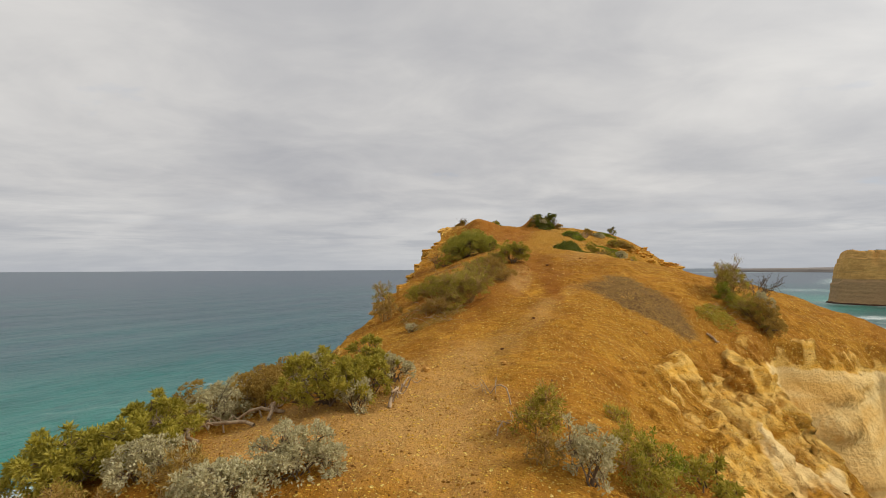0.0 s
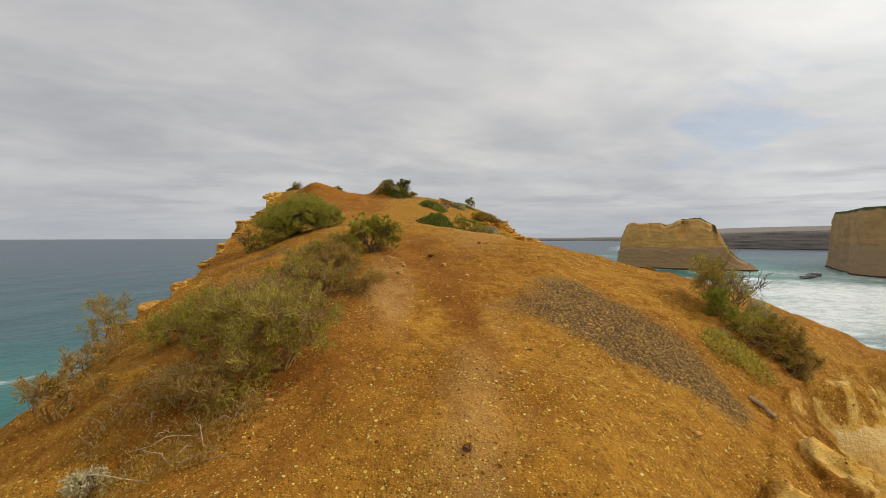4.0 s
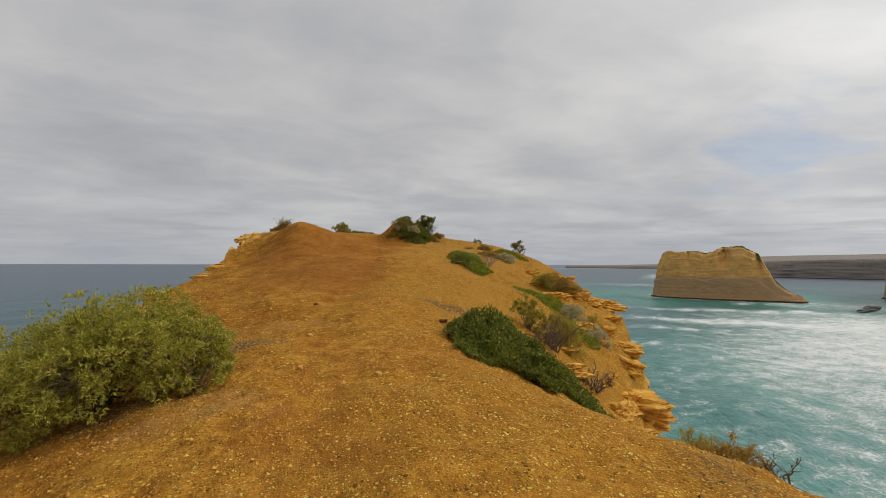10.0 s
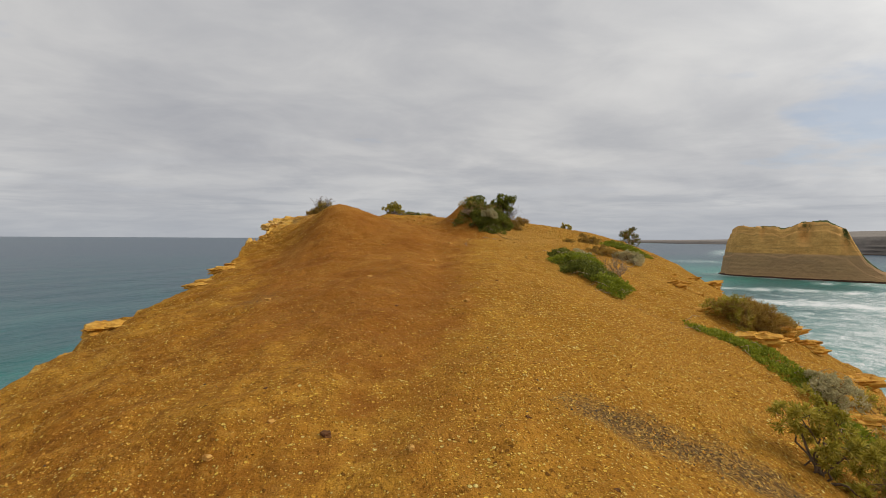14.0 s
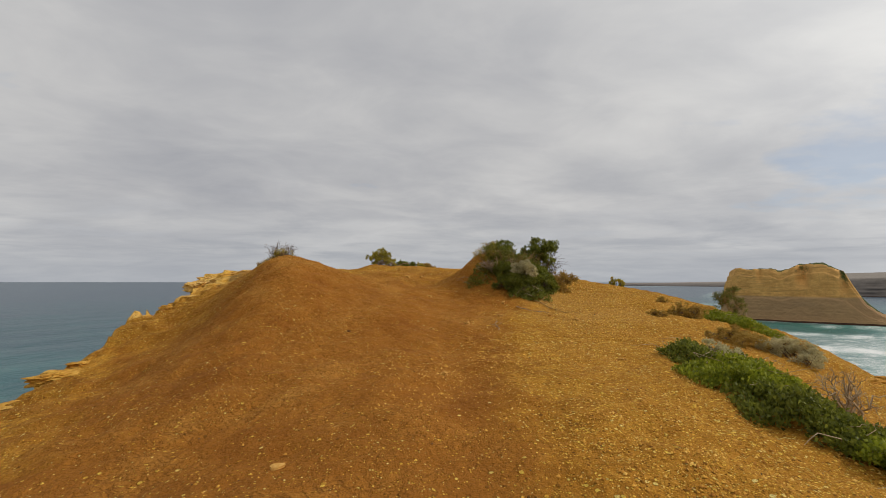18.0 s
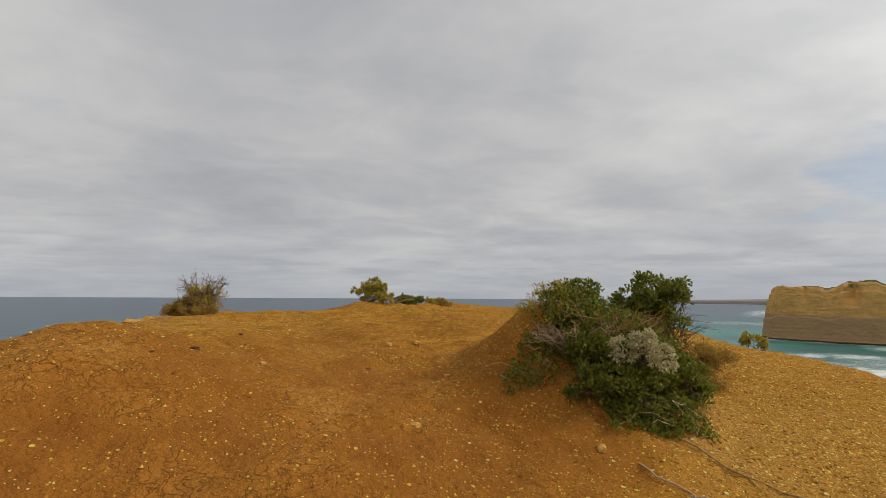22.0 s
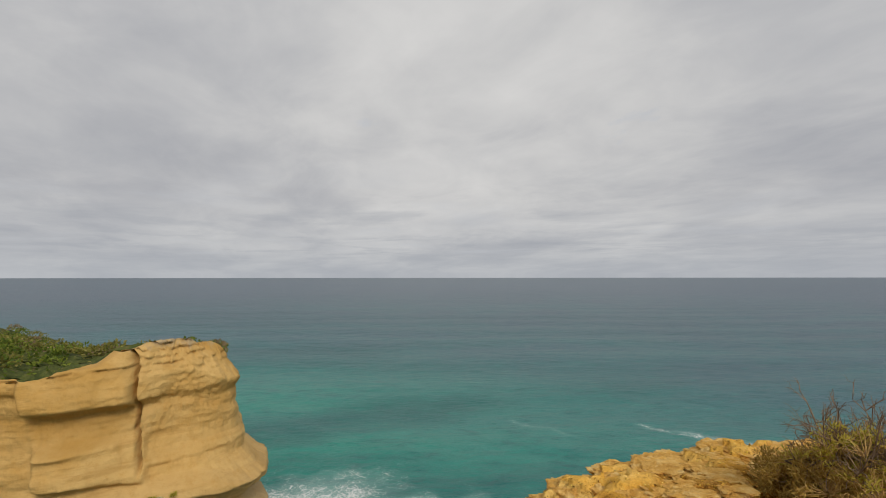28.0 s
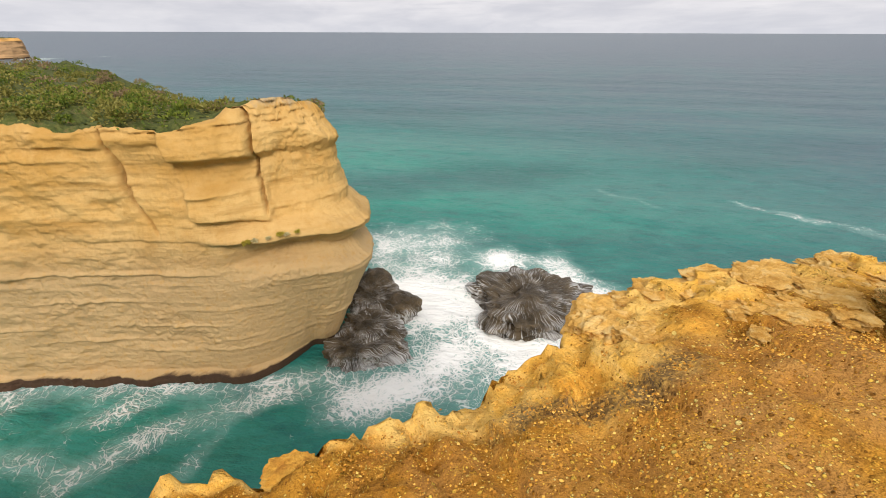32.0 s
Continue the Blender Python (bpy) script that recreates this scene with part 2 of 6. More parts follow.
    n.put(sh, "Base Color", base)
    n.put(sh, "Roughness", 0.95)
    sh.inputs["Specular IOR Level"].default_value = 0.08
    h = n.math("ADD", n.math("MULTIPLY", fine, 0.45), n.math("ADD", n.math("MULTIPLY", c1, 0.22), n.math("MULTIPLY", c2, 0.50)))
    h = n.math("SUBTRACT", h, n.math("MULTIPLY", seam, 0.2))
    h = n.math("ADD", h, n.math("MULTIPLY", mid, 1.2))
    h = n.math("ADD", h, n.math("MULTIPLY", mottle, 1.5))
    n.put(sh, "Normal", n.bump(h, 1.0, 0.055))
    return m


def cliff_material(name, light, dark, stain, low_dark, low_z, high_z, band=0.55, cap=None):
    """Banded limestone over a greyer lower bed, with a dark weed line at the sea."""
    m, n, sh, at = material(name)
    mp = n.add("ShaderNodeMapping", Vector=at)
    mp.inputs["Scale"].default_value = (0.03, 0.03, band)
    bands = n.noise(mp.outputs[0], 1.0, 7, 0.62, 0.25)
    col = n.ramp(bands, ((0.32, dark), (0.45, light), (0.58, tuple(0.93 * v for v in light)), (0.70, dark)))
    patch = n.noise(at, 0.11, 6, 0.62, 0.5)
    col = n.mix(n.ramp(patch, ((0.42, 0.0), (0.62, 0.8))), col, stain)
    run = n.add("ShaderNodeMapping", Vector=at)
    run.inputs["Scale"].default_value = (0.6, 0.6, 0.05)
    col = n.mix(n.ramp(n.noise(run.outputs[0], 1.0, 4, 0.6), ((0.52, 0.0), (0.72, 0.35))), col, dark)
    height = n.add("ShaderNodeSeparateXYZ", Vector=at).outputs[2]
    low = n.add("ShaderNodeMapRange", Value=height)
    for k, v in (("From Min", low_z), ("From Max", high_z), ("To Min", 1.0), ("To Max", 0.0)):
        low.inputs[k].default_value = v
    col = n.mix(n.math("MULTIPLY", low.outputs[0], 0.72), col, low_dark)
    if cap is not None:
        # lichen-grey weathering on the highest beds
        crest = n.math("ADD", height, n.math("MULTIPLY", n.math("SUBTRACT", n.noise(at, 0.55, 6, 0.68), 0.5), 5.0))
        col = n.mix(n.math("MULTIPLY", n.ramp(n.math("ADD", 0.5, n.math("MULTIPLY", n.math("SUBTRACT", crest, cap), 0.5)), ((0.4, 0.0), (0.8, 1.0))), 0.75), col, (0.36, 0.29, 0.19))
        rust = n.noise(at, 1.3, 6, 0.7)
        col = n.mix(n.ramp(rust, ((0.52, 0.0), (0.70, 0.5))), col, stain)
    splash = n.add("ShaderNodeMapRange", Value=n.math("ADD", height, n.math("MULTIPLY", patch, 1.6)))
    for k, v in (("From Min", SEA + 2.1), ("From Max", SEA + 2.35), ("To Min", 1.0), ("To Max", 0.0)):
        splash.inputs[k].default_value = v
    col = n.mix(n.math("MULTIPLY", splash.outputs[0], 0.95), col, (0.050, 0.026, 0.017))
    scrub = n.ramp(n.math("ADD", n.attr("scrub"), n.math("MULTIPLY", n.noise(at, 0.5 if cap is not None else 0.09, 6, 0.7), 0.9)), ((0.84, 0.0), (1.02, 1.0)))
    veg = n.ramp(n.noise(at, 1.2, 5, 0.7), ((0.35, (0.035, 0.05, 0.012)), (0.55, (0.085, 0.10, 0.022)), (0.7, (0.17, 0.12, 0.05))))
    col = n.mix(scrub, col, veg)
    n.put(sh, "Base Color", col)
    n.put(sh, "Roughness", 0.93)
    fine = n.noise(at, 1.6, 7, 0.65)
    mp2 = n.add("ShaderNodeMapping", Vector=at)
    mp2.inputs["Scale"].default_value = (0.12, 0.12, 1.6)
    lay = n.noise(mp2.outputs[0], 1.0, 5, 0.6)
    n.put(sh, "Normal", n.bump(n.math("ADD", fine, n.math("MULTIPLY", lay, 0.9)), 0.7, 0.24))
    return m


def rock_material(name, a, b, c, scale=3.0, wet=0.9, depth=0.03):
    m, n, sh, at = material(name)
    mp = n.add("ShaderNodeMapping", Vector=at)
    mp.inputs["Scale"].default_value = (0.6, 0.6, 2.4)
    col = n.ramp(n.noise(mp.outputs[0], scale, 6, 0.62, 0.3), ((0.34, a), (0.5, b), (0.64, c)))
    col = n.mix(n.ramp(n.noise(at, scale * 5, 5, 0.7), ((0.52, 0.0), (0.75, 0.6))), col, a)
    n.put(sh, "Base Color", col)
    n.put(sh, "Roughness", wet)
    h = n.math("ADD", n.noise(at, scale * 3, 6, 0.7), n.math("MULTIPLY", n.noise(mp.outputs[0], scale * 2, 4), 0.8))
    n.put(sh, "Normal", n.bump(h, 0.9, depth))
    return m


def leaf_material(name, stops, rough=0.55, thin=0.25):
    m, n, sh, at = material(name)
    rnd = n.add("ShaderNodeNewGeometry").outputs["Random Per Island"]
    blotch = n.noise(at, 3.0, 3, 0.6)
    v = n.math("ADD", n.math("MULTIPLY", rnd, 0.55), n.math("MULTIPLY", blotch, 0.45))
    col = n.ramp(v, stops)
    n.put(sh, "Base Color", col)
    n.put(sh, "Roughness", rough)
    tr = n.add("ShaderNodeBsdfTranslucent", Color=col)
    mx = n.add("ShaderNodeMixShader", Fac=thin)
    n.put(mx, "1", sh.outputs[0])
    n.put(mx, "2", tr.outputs[0])
    out = [o for o in n.tree.nodes if o.bl_idname == "ShaderNodeOutputMaterial"][0]
    n.put(out, "Surface", mx.outputs[0])
    return m


def bark_material(name, a, b):
    m, n, sh, at = material(name)
    mp = n.add("ShaderNodeMapping", Vector=at)
    mp.inputs["Scale"].default_value = (1, 1, 0.3)
    v = n.noise(mp.outputs[0], 30.0, 5, 0.65)
    n.put(sh, "Base Color", n.ramp(v, ((0.35, a), (0.65, b))))
    n.put(sh, "Normal", n.bump(v, 0.6, 0.006))
    return m


def water_material():
    m, n, sh, at = material("sea_water")
    depth = n.attr("offshore")
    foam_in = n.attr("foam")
    # turquoise inshore; the grey-blue far out stands in for reflected sky
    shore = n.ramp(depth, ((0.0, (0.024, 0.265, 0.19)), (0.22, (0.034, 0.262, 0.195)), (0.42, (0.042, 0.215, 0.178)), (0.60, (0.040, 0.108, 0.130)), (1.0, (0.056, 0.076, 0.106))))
    mp = n.add("ShaderNodeMapping", Vector=at)
    mp.vector_type = "TEXTURE"
    mp.inputs["Rotation"].default_value = (0, 0, radians(58))
    mp.inputs["Scale"].default_value = (2.0, 1.0, 1.0)
    # shading of the swell and its long wave bands, painted into the colour
    swell_shade = n.noise(mp.outputs[0], 0.035, 3, 0.5)
    shore = n.mix(n.ramp(swell_shade, ((0.35, 0.0), (0.65, 0.5))), shore, (0.014, 0.145, 0.135))
    mp3 = n.add("ShaderNodeMapping", Vector=at)
    mp3.vector_type = "TEXTURE"
    mp3.inputs["Rotation"].default_value = (0, 0, radians(56))
    mp3.inputs["Scale"].default_value = (6.5, 1.0, 1.0)
    wave_band_shade = n.noise(mp3.outputs[0], 0.012, 5, 0.6)
    shore = n.mix(n.ramp(wave_band_shade, ((0.38, 0.5), (0.49, 0.0))), shore, (0.014, 0.075, 0.086))
    shore = n.mix(n.ramp(wave_band_shade, ((0.53, 0.0), (0.66, 0.5))), shore, (0.045, 0.17, 0.165))
    # long swell lines, their shaded faces painted as dark bands
    phase = n.math("ADD", n.math("MULTIPLY", n.vec("DOT_PRODUCT", at, (-0.88, 0.47, 0.0)), 0.052), n.math("MULTIPLY", n.noise(at, 0.0045, 4, 0.55), 11.0))
    crest = n.math("MULTIPLY", n.math("SINE", phase), n.ramp(n.noise(at, 0.006, 3, 0.6), ((0.40, 0.2), (0.62, 1.0))))
    shore = n.mix(n.ramp(crest, ((0.35, 0.0), (0.95, 0.55))), shore, (0.008, 0.075, 0.078))
    # ripples: shaded and lit sides painted as darker and lighter water
    ripple_shade = n.noise(mp.outputs[0], 0.28, 7, 0.72)
    shore = n.mix(n.ramp(ripple_shade, ((0.36, 0.5), (0.48, 0.0))), shore, (0.010, 0.085, 0.090))
    shore = n.mix(n.ramp(ripple_shade, ((0.55, 0.0), (0.68, 0.4))), shore, (0.06, 0.27, 0.225))
    # more of the sky's grey-blue reflection painted in far from shore
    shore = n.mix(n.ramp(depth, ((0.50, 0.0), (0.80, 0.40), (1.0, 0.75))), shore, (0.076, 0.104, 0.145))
    chop = n.noise(mp.outputs[0], 0.55, 5, 0.62)
    # lace of foam
    warp = n.vec("ADD", at, n.vec("MULTIPLY", n.add("ShaderNodeTexNoise", Vector=at, Scale=0.22, Detail=4.0).outputs["Color"], (5, 5, 0)))
    lace = n.cells(warp, 0.75, "DISTANCE_TO_EDGE")
    web = n.ramp(lace, ((0.0, 1.0), (0.13, 0.0)))
    web2 = n.ramp(n.cells(warp, 2.1, "DISTANCE_TO_EDGE"), ((0.0, 1.0), (0.2, 0.0)))
    web = n.math("MAXIMUM", web, n.math("MULTIPLY", web2, 0.8))
    lumps = n.noise(warp, 0.16, 6, 0.68)
    grainy = n.noise(at, 1.6, 5, 0.7)
    amount = n.math("ADD", foam_in, n.math("ADD", n.math("MULTIPLY", n.math("SUBTRACT", lumps, 0.5), 1.9), n.math("MULTIPLY", n.math("SUBTRACT", grainy, 0.5), 0.7)))
    amount = n.math("ADD", n.math("SUBTRACT", amount, 0.38), n.math("MULTIPLY", web, 0.64))
    foam = n.ramp(amount, ((0.52, 0.0), (0.70, 0.55), (0.95, 1.0)))
    milky = n.ramp(n.math("ADD", foam_in, n.math("MULTIPLY", n.math("SUBTRACT", lumps, 0.5), 0.8)), ((0.2, 0.0), (0.8, 0.7)))
    body = n.mix(milky, shore, (0.34, 0.54, 0.50))
    col = n.mix(foam, body, (0.80, 0.82, 0.80))
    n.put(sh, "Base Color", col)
    n.put(sh, "Roughness", n.math("ADD", 0.36, n.math("MULTIPLY", foam, 0.45)))
    sh.inputs["Specular IOR Level"].default_value = 0.2
    h = n.math("ADD", n.math("MULTIPLY", n.noise(mp.outputs[0], 0.12, 4, 0.55), 3.0), chop)
    n.put(sh, "Normal", n.bump(n.math("ADD", h, n.math("MULTIPLY", foam, 0.3)), 0.7, 0.9))
    return m


def weed_rock_material():
    """Kelp-covered rock with white water draining off it from the middle outwards."""
    m, n, sh, at = material("weedy_wet_rock")
    col = n.ramp(n.noise(at, 0.5, 6, 0.65), ((0.36, (0.035, 0.026, 0.014)), (0.55, (0.085, 0.062, 0.034)), (0.70, (0.14, 0.105, 0.06))))
    bend = n.vec("ADD", at, n.vec("MULTIPLY", n.add("ShaderNodeTexNoise", Vector=at, Scale=0.25, Detail=2.0).outputs["Color"], (2.2, 2.2, 0)))
    sep = n.add("ShaderNodeSeparateXYZ", Vector=bend)
    around = n.math("ARCTAN2", sep.outputs[1], sep.outputs[0])
    away = n.vec("LENGTH", bend)
    fan = n.add("ShaderNodeCombineXYZ", X=n.math("MULTIPLY", around, 46.0), Y=n.math("MULTIPLY", away, 0.35), Z=0.0).outputs[0]
    strands = n.noise(fan, 1.0, 4, 0.6)
    where = n.noise(at, 0.22, 3, 0.6)
    height = n.add("ShaderNodeSeparateXYZ", Vector=at).outputs[2]
    wet = n.math("SUBTRACT", n.math("ADD", n.math("MULTIPLY", where, 0.55), n.math("MULTIPLY", strands, 0.85)), n.math("MULTIPLY", height, 0.035))
    col = n.mix(n.ramp(wet, ((0.63, 0.0), (0.80, 0.7))), col, (0.70, 0.72, 0.72))
    n.put(sh, "Base Color", col)
    n.put(sh, "Roughness", 0.42)
    n.put(sh, "Normal", n.bump(n.math("ADD", n.noise(at, 1.2, 6, 0.7), n.math("MULTIPLY", strands, 1.2)), 0.9, 0.3))
    return m


SOIL = soil_material()
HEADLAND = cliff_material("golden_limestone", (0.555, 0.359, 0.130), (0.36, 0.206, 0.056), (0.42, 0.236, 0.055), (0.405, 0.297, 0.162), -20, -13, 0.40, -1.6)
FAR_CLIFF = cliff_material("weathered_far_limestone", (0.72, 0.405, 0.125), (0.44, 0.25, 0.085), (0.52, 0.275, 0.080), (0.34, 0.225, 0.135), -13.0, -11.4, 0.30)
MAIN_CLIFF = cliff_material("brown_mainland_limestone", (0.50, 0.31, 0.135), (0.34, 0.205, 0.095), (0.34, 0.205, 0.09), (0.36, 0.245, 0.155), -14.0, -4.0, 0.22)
LEDGE = rock_material("ochre_ledge_rock", (0.50, 0.215, 0.028), (0.74, 0.39, 0.058), (0.82, 0.50, 0.12), 3.4, 0.92, 0.05)
WET_ROCK = weed_rock_material()
STONE = rock_material("ochre_stone", (0.40, 0.17, 0.03), (0.58, 0.31, 0.07), (0.74, 0.46, 0.15), 18.0, 0.9, 0.004)
CLOD = rock_material("dark_soil_clod", (0.09, 0.035, 0.012), (0.17, 0.07, 0.022), (0.26, 0.12, 0.04), 14.0, 0.95, 0.01)
OLIVE_LEAF = leaf_material("olive_green_leaf", ((0.15, (0.19, 0.165, 0.018)), (0.45, (0.42, 0.355, 0.042)), (0.7, (0.56, 0.47, 0.08)), (0.95, (0.64, 0.50, 0.14))), 0.55, 0.45)
SAGE_LEAF = leaf_material("sage_green_leaf", ((0.15, (0.17, 0.165, 0.020)), (0.45, (0.38, 0.36, 0.048)), (0.7, (0.60, 0.54, 0.10)), (0.95, (0.74, 0.64, 0.19))), 0.55, 0.45)
DARK_LEAF = leaf_material("glossy_dark_leaf", ((0.15, (0.075, 0.090, 0.012)), (0.5, (0.165, 0.180, 0.024)), (0.8, (0.29, 0.295, 0.040)), (0.97, (0.43, 0.40, 0.08))), 0.5, 0.4)
BRIGHT_LEAF = leaf_material("fresh_green_leaf", ((0.15, (0.12, 0.15, 0.010)), (0.5, (0.26, 0.29, 0.020)), (0.85, (0.42, 0.43, 0.04))), 0.5, 0.4)
GREY_LEAF = leaf_material("silver_grey_leaf", ((0.15, (0.36, 0.30, 0.14)), (0.5, (0.56, 0.50, 0.27)), (0.85, (0.72, 0.66, 0.42))), 0.8, 0.35)
DRY_LEAF = leaf_material("dry_brown_leaf", ((0.15, (0.24, 0.138, 0.030)), (0.5, (0.44, 0.285, 0.062)), (0.85, (0.58, 0.42, 0.115))), 0.85, 0.4)
BARK = bark_material("grey_brown_bark", (0.10, 0.065, 0.038), (0.24, 0.17, 0.11))
HEATH_WOOD = bark_material("brown_heath_wood", (0.28, 0.165, 0.05), (0.48, 0.31, 0.11))
DEAD_WOOD = bark_material("bleached_dead_wood", (0.28, 0.18, 0.095), (0.56, 0.42, 0.27))
# dull grey rock colours with the haze of distance mixed in
FAR_COAST = cliff_material("haze_greyed_coast", (0.27, 0.235, 0.20), (0.21, 0.185, 0.155), (0.20, 0.175, 0.145), (0.25, 0.22, 0.20), -34, 10, 0.05)
WATER = water_material()


# ---- ground shape ----
class Field:
    """Smooth random field on a lattice, sampled at many points at once."""

    def __init__(self, seed):
        self.table = np.random.RandomState(seed).rand(32, 32, 32)

    def one(self, x, y, z):
        xi, yi, zi = np.floor(x).astype(int), np.floor(y).astype(int), np.floor(z).astype(int)
        fx, fy, fz = x - xi, y - yi, z - zi
        fx, fy, fz = (f * f * (3 - 2 * f) for f in (fx, fy, fz))
        total = 0
        for a in (0, 1):
            for b in (0, 1):
                for c in (0, 1):
                    w = (fx if a else 1 - fx) * (fy if b else 1 - fy) * (fz if c else 1 - fz)
                    total = total + w * self.table[(xi + a) % 32, (yi + b) % 32, (zi + c) % 32]
        return total - 0.5

    def fbm(self, x, y, z, octaves=4, rough=0.5):
        x, y, z = np.broadcast_arrays(np.asarray(x, float), np.asarray(y, float), np.asarray(z, float))
        total, amp, f = 0, 1.0, 1.0
        for i in range(octaves):
            total = total + amp * self.one(x * f + 7.3 * i, y * f + 3.1 * i, z * f + 5.7 * i)
            amp, f = amp * rough, f * 2.03
        return total


FIELD = Field(4)
SEA = -35.0
# y, left brink x, z, crest x, z, right brink x, z
RIDGE = (
    (-10, -3.6, -1.7, 0, -0.95, 2.6, -1.5),
    (0, -3.6, -1.1, 0, -0.52, 1.7, -1.1),
    (4, -3.9, -0.85, 0.4, -0.36, 2.1, -0.8),
    (5.5, -3.1, -0.75, 0.7, -0.12, 2.4, -0.65),
    (7, -2.2, -0.76, 1.2, 0.09, 2.9, -0.45),
    (8.5, -1.91, -0.61, 1.9, 0.36, 4.49, -0.19),
    (9.4, -1.95, -0.34, 2.2, 0.6, 6.75, -0.11),
    (10.6, -1.84, -0.23, 2.6, 0.79, 12.39, -1.05),
    (11.6, -1.67, -0.23, 2.8, 1.03, 11.45, -0.8),
    (12.6, -1.77, -0.1, 3, 1.26, 8.73, 0.44),
    (15, -1.45, 0.24, 3.2, 1.53, 8.94, 0.14),
    (18, -1.16, 0.59, 3.3, 1.82, 7.88, -0.45),
    (20, -1.09, 0.95, 3.5, 1.89, 8.18, 0.01),
    (22, -0.9, 1.49, 3.8, 2.19, 9.85, 0.73),
    (24.5, -0.74, 1.83, 4.3, 2.58, 11.23, 1.36),
    (27, -0.92, 2.01, 4.8, 2.91, 12.06, 1.32),
    (30, -0.35, 2.34, 5.6, 3.22, 14.06, 1.33),
    (32, 0.12, 3.49, 6.2, 3.58, 14.93, 1.49),
    (34, 0.18, 3.47, 5.6, 3.97, 14.95, 1.62),
    (35.2, -0.08, 3.69, 5.3, 3.93, 14.91, 1.66),
    (36.6, 0.15, 3.99, 5, 4.06, 14.99, 1.89),
    (38.5, 1.15, 4.01, 5.4, 4.2, 14.55, 2.4),
    (42, 3.35, 3.86, 7, 4.06, 13.66, 3.08),
    (46, 5.19, 3.68, 8.2, 3.88, 12.6, 3.28),
)
# low mounds: x, y, height, radius across, radius along
MOUNDS = ((2.38, 31.15, 0.83, 0.97, 2.35), (6.45, 32.4, 0.76, 0.75, 0.75), (4.8, 38.81, 0.22, 1.17, 1.11), (3.74, 30.89, 0.36, 1.13, 1.65), (1.32, 35.1, 0.25, 1.28, 1.5), (6.09, 40.64, 0.16, 1.49, 0.81))


def ridge_at(y):
    """The seven numbers of the ridge at each y, eased between the stations."""
    y = np.asarray(y, float)
    tab = np.array(RIDGE, float)
    total = 0
    for off, w in ((-1.0, 0.15), (-0.5, 0.22), (0, 0.26), (0.5, 0.22), (1.0, 0.15)):
        total = total + w * np.stack([np.interp(y + off, tab[:, 0], tab[:, k]) for k in range(1, 7)], -1)
    return total


def brinks(y):
    """The ragged outline of the top at each y."""
    r = ridge_at(y)
    end = np.clip((np.asarray(y, float) - 30.5) / 1.5, 0, 1)
    notch = FIELD.fbm(y * 1.4, 4.5, 9.5, 3, 0.55)
    block = np.round(FIELD.fbm(y * 2.1, 6.5, 3.5, 2, 0.5) * 6) / 6
    xl = r[..., 0] + (0.42 - 0.27 * end) * FIELD.fbm(y * 0.55, 1.5, 2.5, 4, 0.6) + end * (0.22 * notch + 0.34 * block + 0.05 * FIELD.fbm(y * 4.2, 2.5, 7.5, 3, 0.6))
    xr = r[..., 4] + 0.7 * FIELD.fbm(y * 0.5, 8.5, 4.5, 4, 0.6)
    return xl, xr


def top_height(x, y):
    x, y = np.asarray(x, float), np.asarray(y, float)
    r = ridge_at(y)
    xl, zl, xc, zc, xr, zr = (r[..., k] for k in range(6))
    left = np.clip((xc - x) / (xc - xl), 0, 1.6)
    right = np.clip((x - xc) / (xr - xc), 0, 1.6)
    z = zc - (zc - zl) * left ** 1.8 - (zc - zr) * right ** (2.0 + 1.5 * np.clip((y - 25) / 4, 0, 1))
    for mx, my, h, rx, ry in MOUNDS:
        z = z + h * np.exp(-((x - mx) / rx) ** 2 - ((y - my) / ry) ** 2)
    z = z + 0.16 * FIELD.fbm(x * 0.5, y * 0.5, 0.5, 3) + 0.11 * FIELD.fbm(x * 1.5, y * 1.5, 3.5, 5, 0.6)
    # rain rills down both flanks
    rill = np.abs(FIELD.fbm(y * 1.3, x * 0.25, 6.5, 3, 0.6))
    z = z - 0.10 * np.exp(-(rill / 0.05) ** 2) * np.clip(np.maximum(left, right) - 0.35, 0, 0.5) * 2
    # trodden hollow along the crest
    track = xc - 0.35 + 0.5 * FIELD.fbm(y * 0.2, 5.5, 5.5, 2)
    z = z - 0.07 * np.exp(-((x - track) / 0.45) ** 2)
    return z


# ---- ground shape ends ----
def grid_mesh(name, points, mats, faces_mat=None, attrs=(), close=False, smooth=True):
    """A sheet from an array of rows x columns x 3; close joins the last column to the first."""
    rows, cols = points.shape[:2]
    idx = np.arange(rows * cols).reshape(rows, cols)
    if close:
        idx = np.concatenate([idx, idx[:, :1]], 1)
    quads = np.stack([idx[:-1, :-1], idx[:-1, 1:], idx[1:, 1:], idx[1:, :-1]], -1).reshape(-1, 4)
    me = bpy.data.meshes.new(name)
    me.vertices.add(rows * cols)
    me.vertices.foreach_set("co", points.reshape(-1).astype(np.float32))
    me.loops.add(len(quads) * 4)
    me.loops.foreach_set("vertex_index", quads.reshape(-1).astype(np.int32))
    me.polygons.add(len(quads))
    me.polygons.foreach_set("loop_start", np.arange(0, len(quads) * 4, 4, dtype=np.int32))
    me.polygons.foreach_set("loop_total", np.full(len(quads), 4, np.int32))
    me.polygons.foreach_set("use_smooth", np.full(len(quads), smooth, bool))
    for m in mats:
        me.materials.append(m)
    for key, values in attrs:
        a = me.attributes.new(key, "FLOAT", "POINT")
        a.data.foreach_set("value", np.asarray(values, np.float32).reshape(-1))
    me.update()
    me.validate()
    return me


